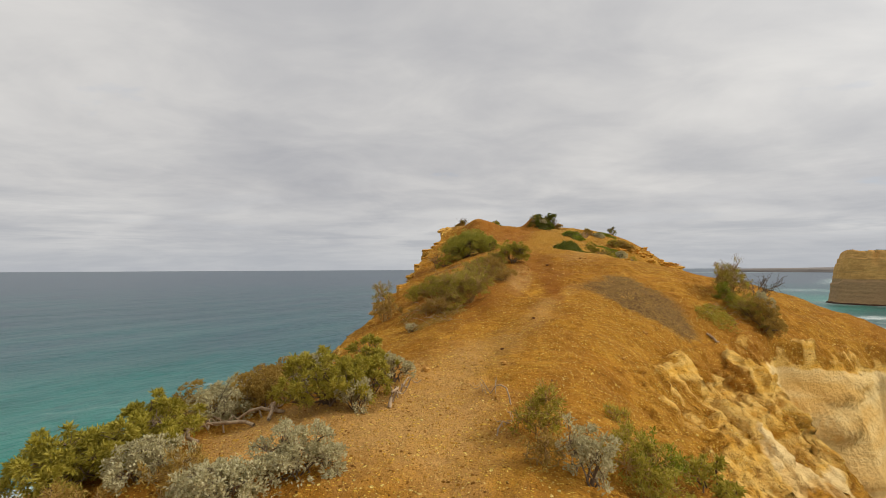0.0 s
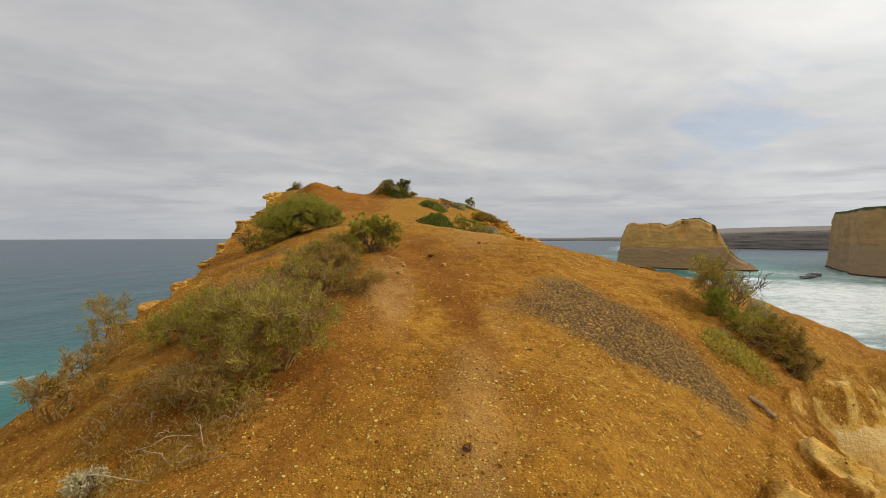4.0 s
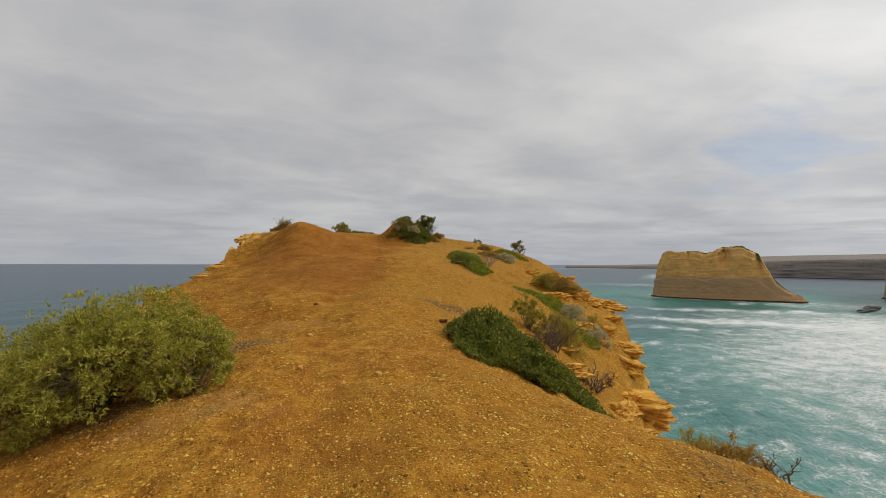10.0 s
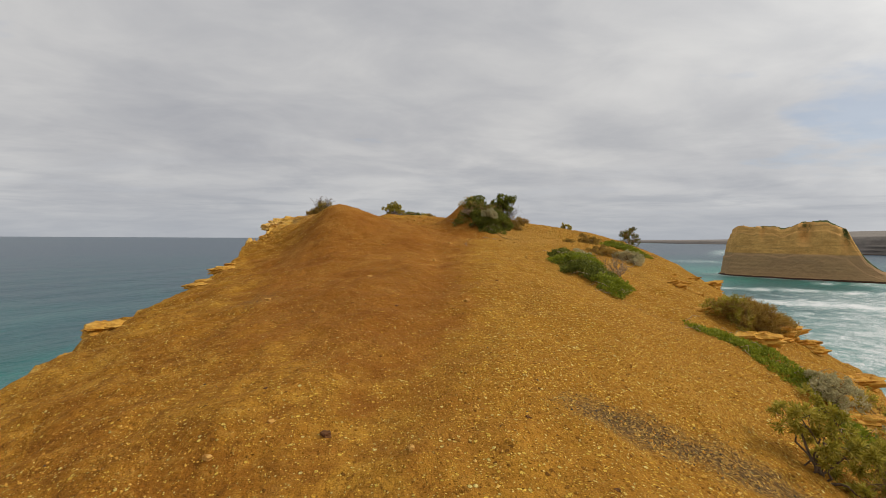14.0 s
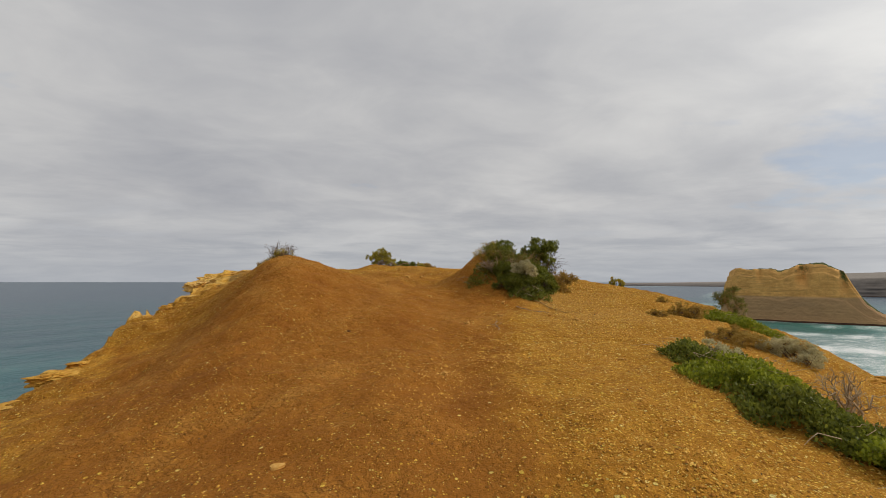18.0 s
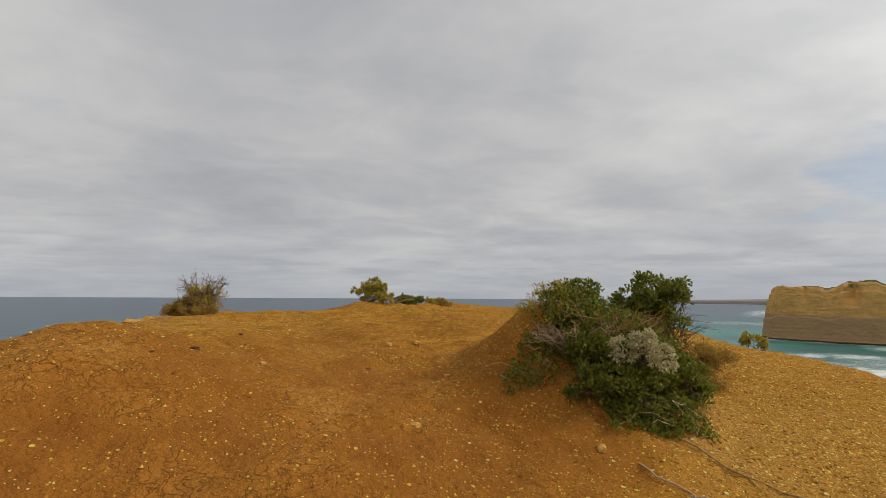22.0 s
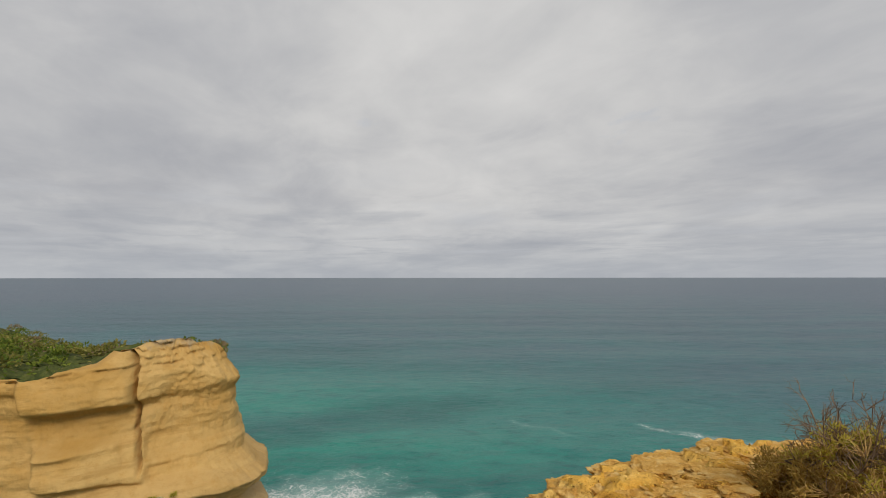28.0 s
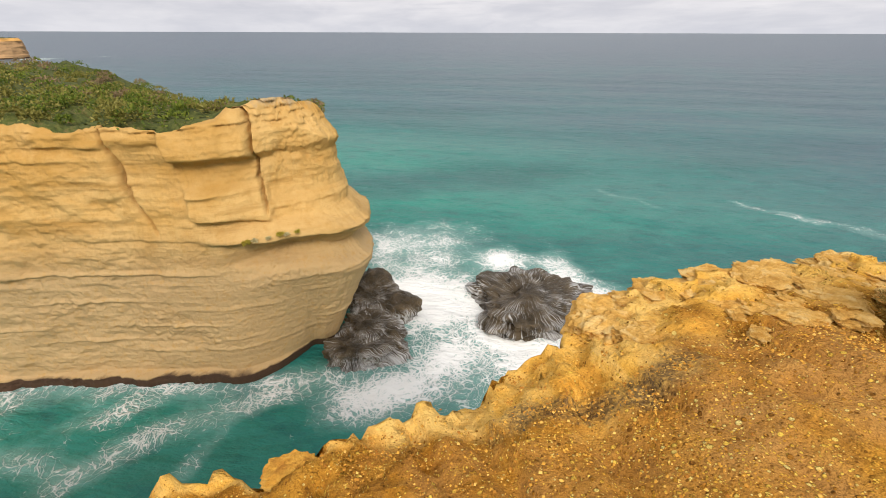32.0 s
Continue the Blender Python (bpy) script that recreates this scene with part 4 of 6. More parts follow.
def headland_profile(h, x, y):
    z = SEA - 1.5 + h * (head_top(x, y) - SEA + 1.5)
    w = np.clip((y - 24) / 13, 0, 1)
    w = w * w * (3 - 2 * w)
    low = np.interp(h, (0, 0.2, 0.45, 0.62, 0.8, 1.0), (-1.2, -0.8, 0.0, 0.2, -0.2, -1.0))
    out = tip(h) * w + low * (1 - w)
    zw = z + 0.5 * FIELD.fbm(y * 0.10, 5.0, 0.4, 3) + 0.12 * FIELD.fbm(y * 0.7, 2.0, 0.9, 3)
    upper = np.clip((zw + 13.2) * 1.6, 0, 1)
    lean = y + 0.22 * (z + 6) + 0.5 * FIELD.fbm(z * 0.4, y * 0.1, 3.0, 3)
    one, two, three, four = between(lean, -90, 17.0, 1.6), between(lean, 17.0, 23.0, 1.2), between(lean, 23.0, 30.6, 0.6), between(lean, 30.6, 90, 0.6)
    out = out + upper * (0.2 * one - 0.2 * two + 0.65 * three + 0.35 * four)
    out = out + three * (lip(zw, -6.0, 0.75, 1.8, 0.5) - 1.35 * between(zw, -9.6, -6.7, 0.8) + lip(zw, -10.0, 0.5, 1.2, 0.3) * between(y, 22, 27.5, 3.0) + lip(zw + 0.12 * (y - 27), -12.6, 0.8, 1.6, 0.3))
    out = out + four * (1 - 0.6 * w) * (lip(zw, -6.0, 0.5, 1.8, 0.3) - 0.9 * between(zw, -11.5, -6.6, 0.8) + lip(zw, -12.0, 0.8, 1.0, 0.25))
    out = out + one * (lip(zw, -5.2, 0.75, 1.0, 0.22) * np.clip(0.7 + 1.6 * FIELD.fbm(y * 0.16, 1.0, 2.0, 3), 0, 1.2) + lip(zw, -6.6, 0.5, 0.8, 0.25) * np.clip(0.5 + 2 * FIELD.fbm(y * 0.12, 6.0, 2.0, 3), 0, 1) + 0.5 * FIELD.fbm(y * 0.22, zw * 0.35, 5.0, 4, 0.6)) + two * (lip(zw, -4.6, 0.3, 0.7, 0.4) - 0.5 * between(zw, -10, -6, 2.5))
    # the tufted shelf and the hollow under it
    shelf = between(y, 25.5, 44, 3.0)
    grain = FIELD.fbm(y * 0.28 + x * 0.2, z * 1.0, 2.1, 5, 0.62)
    out = out + 0.28 * grain * np.clip(0.55 + (z + 17) * 0.09, 0.12, 1)
    out = out + shelf * (lip(zw, -15.2, 1.1, 1.5, 0.3) - 0.8 * between(zw, -18.6, -15.8, 0.5) * between(y, 27.5, 34, 2.0)) + lip(zw, -15.0, 0.25, 0.9, 0.2) * between(y, 12, 26, 4)
    # thin hard ribs in the lower beds, broken along their length
    for k, (at, size) in enumerate(((-19.3, 0.5), (-20.6, 0.25), (-23.0, 0.35), (-24.1, 0.25), (-26.4, 0.3), (-28.6, 0.4), (-30.2, 0.25))):
        out = out + 0.65 * lip(zw, at, size, 0.35, 0.16) * np.clip(0.45 + 2.6 * FIELD.fbm(y * 0.11, k * 1.7, 0.2, 3), 0, 1)
    # pitted, crumbling patches
    patch = np.clip(FIELD.fbm(y * 0.13, z * 0.3, 4.4, 3) * 5 - 0.4, 0, 1)
    out = out + patch * 0.22 * FIELD.fbm(x * 1.1 + y * 1.3, z * 2.6, 6.1, 4, 0.66)
    # craggy beds at the crest
    crag = np.clip((zw + 4.3) * 0.9, 0, 1)
    bed = zw * 1.6 + 0.5 * FIELD.fbm(y * 0.12, 2.7, 0.5, 3)
    step = 0.35 * (0.45 - (bed - np.floor(bed)) ** 2) + 0.9 * FIELD.fbm(y * 0.7, np.floor(bed) * 3.7, 1.5, 3)
    out = out + crag * (0.9 * step + 0.22 * FIELD.fbm(y * 1.2, z * 4.5, 3.1, 3, 0.65) + 0.3 * FIELD.fbm(y * 0.15, zw * 2.2, 9.1, 3))
    # the two long joints
    for zs, at, depth in (((-12.8, -9.0, -4.3, -1.0), (31.5, 30.8, 30.5, 29.8), 2.0), ((-14.5, -11.0, -7.7, -3.4), (20.6, 18.5, 17.9, 16.5), 1.3)):
        line = np.interp(z, zs, at) + 0.25 * FIELD.fbm(z * 0.9, 3.0, 1.1, 3)
        out = out - depth * np.exp(-np.abs((y - line) / 0.17) ** 3) * np.clip((z - zs[0]) * 0.8, 0, 1)
    # the dark wave-cut shelf
    return out + (0.9 + 1.2 * FIELD.fbm(y * 0.35, x * 0.35, 0.6, 4)) * np.clip((-33.4 - zw) * 5, 0, 1) * (1 - w)


HEAD_OUTLINE = ((-49.8, 24), (-46.9, 34), (-46.8, 40.5), (-51, 44.5), (-62, 46.5), (-82, 44), (-112, 30), (-140, -10), (-150, -60), (-104, -84), (-66, -64), (-62, -22), (-58, 0), (-53.2, 16))


def head_top(x, y):
    edge = np.hypot(x + 50, y - 35)
    behind = np.maximum(0, -(x + 52) * 0.96 + (y - 20) * 0.27)
    near_tip = np.clip((y + 4) / 30, 0, 1)
    rise = 1.7 * np.clip((behind - 2) / 22, 0, 1) ** 0.8
    fall = -0.17 * np.maximum(0, behind - 9)
    return -3.5 + 3.5 * np.exp(-(edge / 5.6) ** 2) + rise * (1 - near_tip) + np.maximum(fall, -9) * near_tip + 0.9 * FIELD.fbm(x * 0.22, y * 0.22, 6.3, 4, 0.6)


headland = cliff_mass("headland", HEAD_OUTLINE, head_top, HEADLAND, 900, 260, headland_profile, 0.27, 0.22, 11, 0.8, 0.75,
                      focus=lambda x, y: 1 + 9 * ((x > -66) & (y > -12)), layered=0.35, cap_rough=1.5, hub=((-61, 34), lambda x, y: np.clip((y - 27) / 8, 0, 1)), bare_rim=lambda x, y: (x > -64) & (y > -15))
tagged(headland, "tall golden layered limestone headland with a scrubby top above the surf", "cliff", kind="structure")

# the sea stack
stack_profile = knot(((0, 2.2), (0.04, 2.0), (0.07, 0.4), (0.2, -0.6), (0.44, -2.0), (0.47, -3.2), (0.7, -4.6), (0.86, -5.6), (0.88, -7.0), (0.97, -8.0), (1, -9.5)))
STACK = ((361, 431), (362, 422), (372, 402), (404, 366), (430, 334), (446, 330), (456, 350), (452, 385), (436, 420), (404, 452), (368, 452))


def stack_top(x, y):
    along = ((x - 355) * 0.64 - (y - 434) * 0.77) / 126
    bump = 4.5 * np.clip((along - 0.46) * 18, 0, 1)
    return 12.5 + bump + 3.4 * FIELD.fbm(x * 0.10, y * 0.10, 1.0, 5, 0.6) - 2.5 * np.exp(-((along - 0.40) / 0.03) ** 2) - 6 * np.clip((along - 0.66) * 8, 0, 1) - np.interp(along, (0.77, 0.82, 0.88, 0.94, 1.0), (0, 14, 28, 35, 40)) - 5 * np.clip((0.09 - along) * 14, 0, 1)


stack = cliff_mass("sea_stack", STACK, stack_top, FAR_CLIFF, 440, 100, lambda h, x, y: stack_profile(h) + 0 * x, 1.7, 0.13, 21, 0.0, 0.7, ((394, 378, 4, 9, 0.60), (372, 402, 2.5, 4, 0.7), (412, 356, 2.5, 4, 0.55)), layered=0.5)
tagged(stack, "flat-topped tawny limestone sea stack standing in white surf", "sea stack", kind="structure")

# the mainland cliffs beyond the bay
plain = knot(((0, 3), (0.05, 0), (0.3, -1), (0.6, -2), (0.9, -4), (1, -6)))
main_profile = lambda h, x, y: plain(h) + 0 * x
mainland = cliff_mass("mainland_cliff", ((468, 266), (488, 280), (640, 405), (1100, 400), (1300, -300), (700, -700), (430, -420), (445, -150), (448, 60), (450, 160)), lambda x, y: 24 + 2.5 * FIELD.fbm(x * 0.01, y * 0.01, 0.3, 3), MAIN_CLIFF, 700, 60, main_profile, 3.0, 0.11, 31, 3.0, 1.0, rim_rows=6, layered=0.4)
tagged(mainland, "long brown mainland cliff with dark scrub along its top", "cliff", kind="structure")
spur = cliff_mass("low_spur", ((205, 106), (225, 108), (300, 90), (430, 60), (430, -10), (300, 20), (228, 78), (208, 96)), lambda x, y: -15.0 + 0.15 * (x - 205) + 3.5 * FIELD.fbm(x * 0.03, y * 0.03, 0.3, 3), MAIN_CLIFF, 300, 70, lambda h, x, y: knot(((0, -2.5), (0.05, -2), (0.15, 0), (0.5, 1), (0.8, -1), (1, -5)))(h) + 0 * x, 2.6, 0.18, 41, 1.0, 0.85, layered=0.5, rim_rows=6)
tagged(spur, "low layered limestone spur reaching into the surf", "cliff", kind="structure")
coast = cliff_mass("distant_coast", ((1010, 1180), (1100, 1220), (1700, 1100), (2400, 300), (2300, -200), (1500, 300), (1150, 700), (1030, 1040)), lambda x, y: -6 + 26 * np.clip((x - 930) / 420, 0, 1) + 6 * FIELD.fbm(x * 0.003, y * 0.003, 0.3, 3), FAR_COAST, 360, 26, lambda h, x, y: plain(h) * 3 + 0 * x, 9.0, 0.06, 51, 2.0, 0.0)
tagged(coast, "hazy distant line of dark sea cliffs", "cliff", kind="structure")
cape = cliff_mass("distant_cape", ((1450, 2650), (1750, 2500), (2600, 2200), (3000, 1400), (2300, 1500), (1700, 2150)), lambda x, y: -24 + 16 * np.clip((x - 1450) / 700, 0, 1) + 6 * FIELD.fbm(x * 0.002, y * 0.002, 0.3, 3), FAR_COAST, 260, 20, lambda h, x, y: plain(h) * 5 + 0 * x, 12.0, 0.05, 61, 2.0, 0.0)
tagged(cape, "faint far cape low on the horizon", "cliff", kind="structure")
islet = cliff_mass("distant_stack", ((-905, -262), (-872, -285), (-858, -310), (-880, -340), (-930, -345), (-945, -300)), lambda x, y: -8.5 + 0 * x, FAR_CLIFF, 160, 40, lambda h, x, y: plain(h) + 0 * x, 4.0, 0.12, 71, 1.0, 0.9)
tagged(islet, "squat distant rock stack with surf at its foot", "sea stack", kind="structure")


def stretched(lo, hi, step, far, grow=1.09):
    mid = list(np.arange(lo, hi + 0.01, step))
    a, s = [hi], step
    while a[-1] < far:
        s = min(s * grow, 260)
        a.append(a[-1] + s)
    b, s = [lo], step
    while b[-1] > -far:
        s = min(s * grow, 260)
        b.append(b[-1] - s)
    return np.array(b[:0:-1] + mid + a[1:])


def sea():
    xs, ys = stretched(-72, 10, 0.9, 6500, 1.055), stretched(-6, 80, 0.9, 6500, 1.055)
    x, y = np.meshgrid(xs, ys)
    tab = np.array(RIDGE, float)
    shore = [(np.stack([tab[:, 1] - 2.5, tab[:, 0]], -1), 5.0, 0.55), (np.stack([tab[:, 5] + 2.5, tab[:, 0]], -1), 7.0, 0.62)]
    shore.append((smooth_ring(HEAD_OUTLINE, 160), 4.2, 0.72))
    shore.append((smooth_ring(STACK, 80), 16.0, 0.75))
    shore.append((np.array([(452, y_) for y_ in range(-400, 300, 12)], float), 60.0, 0.85))
    shore.append((np.array([(205 + 11 * i, 104 - 4 * i) for i in range(20)], float), 45.0, 0.95))
    foam = np.zeros_like(x)
    near = np.full_like(x, 1e9)
    for pts, scale, amount in shore:
        d = np.full_like(x, 1e9)
        sel = (np.abs(x) < 900) & (np.abs(y) < 900)
        for px, py in pts:
            d[sel] = np.minimum(d[sel], np.hypot(x[sel] - px, y[sel] - py))
        near = np.minimum(near, d)
        foam = np.maximum(foam, amount * np.exp(-(d / scale) ** 1.3))
    # surf in the bay and round the skerries below the headland
    foam = np.maximum(foam, blob_sum(x, y, ((190, 120, 110, 60, 25, 0.62), (320, 170, 150, 70, 5, 0.76), (95, 55, 50, 28, 15, 0.42), (330, 240, 120, 60, -30, 0.50), (250, 250, 60, 9, -42, 0.8), (200, 235, 26, 4, -40, 1.0), (285, 320, 40, 6, -45, 0.9), (150, 200, 16, 2.5, -48, 1.0), (350, 280, 50, 8, -40, 0.9), (390, 330, 40, 9, -50, 0.9), (560, 620, 260, 60, -40, 0.45), (1300, 2300, 500, 90, -30, 0.6), (940, 1080, 330, 40, 45, 0.8), (-860, -270, 110, 16, -60, 0.9))))
    foam = np.maximum(foam, blob_sum(x, y, ((-62, 60, 24, 15, 35, 0.52), (-84, 60, 10, 13, 10, 0.70), (-70, 73, 5, 5, 0, 0.95), (-62, 81, 8, 4, -20, 0.95), (-51, 82, 6, 5, 10, 0.9), (-43, 72, 3.5, 7, 0, 0.9), (-47, 61, 7, 4, 10, 0.85), (-60, 58, 8, 6, 40, 0.66), (-66, 50, 7, 6, 0, 0.7), (-57, 52, 6, 5, 0, 0.62), (-45, 52, 4, 6, 20, 0.75), (-41, 44, 3, 6, 0, 0.6), (-39, 62, 4, 5, 0, 0.6), (-42, 39, 5, 6, 20, 0.85), (-46, 27, 2.6, 9, 12, 0.75), (-50.5, 14, 2.2, 10, 12, 0.6), (-43, 13, 2.2, 9, 30, 0.55), (-45, 4, 2.0, 8, -30, 0.55), (-38, 20, 1.5, 6, 50, 0.5), (-36, 52, 9, 7, 0, 0.42), (-60, 150, 26, 2.6, 20, 0.55), (-92, 120, 14, 2.0, 10, 0.45), (-30, 70, 10, 1.5, -40, 0.42))))
    # distance from the nearest shore, drives the painted greying of the water
    offshore = np.clip(np.log1p(near / 12.0) / 4.6, 0, 1)
    wave = 0.55 * np.sin((-0.85 * x + 0.53 * y) / 9.0 + 2.2 * FIELD.fbm(x * 0.01, y * 0.01, 0.2, 2)) * np.clip(near / 40, 0.1, 1) * np.clip(900 / (near + 1), 0, 1)
    z = SEA + wave + 0.5 * FIELD.fbm(x * 0.16, y * 0.16, 0.7, 4, 0.55) * np.clip(300 / (near + 1), 0, 1) + 0.25 * foam * FIELD.fbm(x * 0.5, y * 0.5, 1.7, 3)
    me = grid_mesh("sea", np.stack([x, y, z], -1), [WATER], attrs=(("foam", foam), ("offshore", offshore)))
    return tagged(new("sea", me), "turquoise sea with white surf lacing, grey towards the horizon", "water", kind="structure")


sea()


# ---- plants ----
class Soup:
    """Collects quads as arrays and turns them into one mesh."""

    def __init__(self):
        self.v, self.q, self.n = [], [], 0

    def add(self, verts, quads):
        self.v.append(verts)
        self.q.append(quads + self.n)
        self.n += len(verts)

    def mesh(self, name, mat, smooth=False):
        v, q = np.concatenate(self.v), np.concatenate(self.q)
        me = bpy.data.meshes.new(name)
        me.vertices.add(len(v))
        me.vertices.foreach_set("co", v.reshape(-1).astype(np.float32))
        me.loops.add(len(q) * 4)
        me.loops.foreach_set("vertex_index", q.reshape(-1).astype(np.int32))
        me.polygons.add(len(q))
        me.polygons.foreach_set("loop_start", np.arange(0, len(q) * 4, 4, dtype=np.int32))
        me.polygons.foreach_set("loop_total", np.full(len(q), 4, np.int32))
        me.polygons.foreach_set("use_smooth", np.full(len(q), smooth, bool))
        me.materials.append(mat)
        me.update()
        return me


def unit(a):
    return a / np.maximum(np.linalg.norm(a, axis=-1, keepdims=True), 1e-9)


def leaves(soup, at, way, length, width, rng, cup=0.15):
    """One bent leaf from each point at, along way."""
    n = len(at)
    side = unit(np.cross(way, rng.normal(size=(n, 3))))
    up = np.cross(side, way)
    ln = (length * rng.uniform(0.65, 1.3, n))[:, None]
    w = (width * rng.uniform(0.7, 1.25, n))[:, None]
    mid = at + way * ln * 0.5 + up * ln * cup
    v = np.stack([at, mid + side * w * 0.5, at + way * ln, mid - side * w * 0.5], 1).reshape(-1, 3)
    soup.add(v, np.arange(4 * n).reshape(n, 4))


def tube(soup, path, r0, r1, sides=4):
    """A tapering stem along a path."""
    p = np.asarray(path, float)
    d = unit(np.gradient(p, axis=0))
    a = unit(np.cross(d, np.array([0.31, 0.77, 0.55])))
    b = np.cross(d, a)
    r = np.linspace(r0, r1, len(p))[:, None, None]
    ang = np.linspace(0, 2 * np.pi, sides, endpoint=False)
    ring = p[:, None] + r * (np.cos(ang)[None, :, None] * a[:, None] + np.sin(ang)[None, :, None] * b[:, None])
    k = np.arange(len(p) * sides).reshape(len(p), sides)
    q = np.stack([k[:-1], np.roll(k, -1, 1)[:-1], np.roll(k, -1, 1)[1:], k[1:]], -1).reshape(-1, 4)
    soup.add(ring.reshape(-1, 3), q)


def bent(a, b, rng, wobble=0.12, n=5):
    t = np.linspace(0, 1, n)[:, None]
    p = a + (b - a) * t
    span = np.linalg.norm(b - a)
    p[1:-1] += rng.normal(size=(n - 2, 3)) * wobble * span
    p[1:-1, 2] += 0.12 * span * np.sin(np.pi * t[1:-1, 0])
    return p


def thing(name, at, label, category, group=""):
    return tagged(new_at(name, at), label, category, group)


def new_at(name, at):
    ob = new(name)
    ob.location = at
    ob.empty_display_size = 0.2
    return ob


def part(name, me, parent, label=""):
    ob = new(name, me)
    ob.parent = parent
    if label:
        ob["label"] = label
    return ob


def foot(x, y, sink=0.03):
    return Vector((x, y, float(top_height(x, y)) - sink))


def shrub(label, x, y, r, h, mat, kind="tuft", seed=0, ry=None, density=1.0, leaf=1.0, bare=0.0, lean=(0, 0), z=None, name="shrub", wood=None, category="shrub", group=""):
    """A shrub with lobes of foliage on branching stems. kind: tuft (rosettes), broad (rounded leaves), cushion (tight grey lumps), wisp (thin and open)."""
    rng = np.random.RandomState(seed + 17)
    ry = ry or r
    wood = wood or (HEATH_WOOD if kind == "wisp" else BARK)
    base = foot(x, y) if z is None else Vector((x, y, z))
    root = thing(name, base, label, category, group)
    open_form = kind == "wisp" and bare > 0.25
    lobes = int(np.clip(11 * math.sqrt(r * ry) / 0.4, 7, 26))
    ang = np.arange(lobes) * 2.4 + rng.normal(size=lobes) * 0.3
    rad = np.sqrt((np.arange(lobes) + 0.5) / lobes) * rng.uniform(0.85, 1.08, lobes)
    lx, ly = r * 0.74 * rad * np.cos(ang), ry * 0.74 * rad * np.sin(ang)
    ground = top_height(x + lx, y + ly) - base.z if z is None else 0 * lx
    dome = np.sqrt(np.clip(1.08 - rad ** 2, 0.02, 1))
    lz = ground + h * ((0.14 if open_form else 0.03) + (0.62 if open_form else 0.62) * dome * rng.uniform(0.72 if kind == "tuft" else 0.40, 1.1, lobes))
    cen = np.stack([lx + lean[0] * lz / h, ly + lean[1] * lz / h, lz], -1)
    lr = np.stack([0.40 * min(r, ry) * rng.uniform(0.75, 1.2, lobes)] * 2 + [0.30 * h * rng.uniform(0.8, 1.25, lobes)], -1)
    rest = Soup()
    for k, c in enumerate(cen):
        a = np.array([rng.normal() * 0.06 * r, rng.normal() * 0.06 * ry, -0.04])
        p = bent(a, c, rng, 0.09, 6)
        if k < 5:
            one = Soup()
            tube(one, p, 0.005 + 0.009 * h, 0.003)
            part("stem", one.mesh("stem", wood, True), root)
        else:
            tube(rest, p, 0.007 + 0.012 * h, 0.004)
    gap = {"tuft": 0.052, "broad": 0.045, "cushion": 0.034, "wisp": 0.05}[kind] * leaf
    soup = Soup()
    for c, rr in zip(cen, lr):
        tips = int(np.clip(density * 8.5 * rr[0] * (rr[0] + rr[2]) * 0.5 / gap ** 2, 12, 640 if kind == "tuft" else 330))
        # tight clumps on the lobe, with gaps between them
        clumps = max(4, tips // (20 if kind == "tuft" else 11))
        d0 = unit(rng.normal(size=(clumps, 3)) + np.array([0, 0, 0.35]))
        mid = c + d0 * rr * rng.uniform(0.62, 1.05, (clumps, 1))
        which = rng.randint(clumps, size=tips)
        d = unit(rng.normal(size=(tips, 3)) + 0.8 * d0[which] + np.array([0, 0, 0.35]))
        t = mid[which] + d * rr.mean() * (0.36 * rng.uniform(0.6, 1.2, clumps))[which][:, None] * rng.uniform(0.55, 1.0, (tips, 1))
        for k in range(int(4 + tips * ((0.26 if bare > 0.25 else 0.16) if kind == "wisp" else 0.05))):
            e = t[rng.randint(tips)]
            tube(rest, bent(c + (e - c) * 0.1, e + (e - c) * (-0.06 if kind == "tuft" else 0.10 if bare < 0.25 else 0.3), rng, 0.10, 4), 0.0035, 0.0014, 3)
        on = rng.rand(tips) >= bare
        t, d = t[on], d[on]
        m = len(t)
        if m == 0:
            continue
        if kind == "tuft":
            for j in range(6):
                leaves(soup, t - d * 0.006 * j * leaf, unit(d + rng.normal(size=(m, 3)) * 0.6), 0.050 * leaf, 0.0135 * leaf, rng)
        elif kind == "broad":
            for j in range(4):
                leaves(soup, t + rng.normal(size=(m, 3)) * 0.02 * leaf, unit(d * 0.7 + rng.normal(size=(m, 3)) * 0.6 + np.array([0, 0, 0.25])), 0.045 * leaf, 0.028 * leaf, rng, 0.05)
        elif kind == "cushion":
            for j in range(5):
                leaves(soup, t + rng.normal(size=(m, 3)) * 0.011 * leaf, unit(d + rng.normal(size=(m, 3)) * 0.7), 0.028 * leaf, 0.015 * leaf, rng)
        else:
            for j in range(4):
                leaves(soup, t - d * 0.032 * j * leaf, unit(d + rng.normal(size=(m, 3)) * 0.5 + np.array([0, 0, 0.3])), 0.043 * leaf, 0.0095 * leaf, rng)
    if soup.n:
        part("foliage", soup.mesh("foliage", mat), root)
    part("branchwork", rest.mesh("branchwork", wood, True), root)["kind"] = "stuff"
    return root


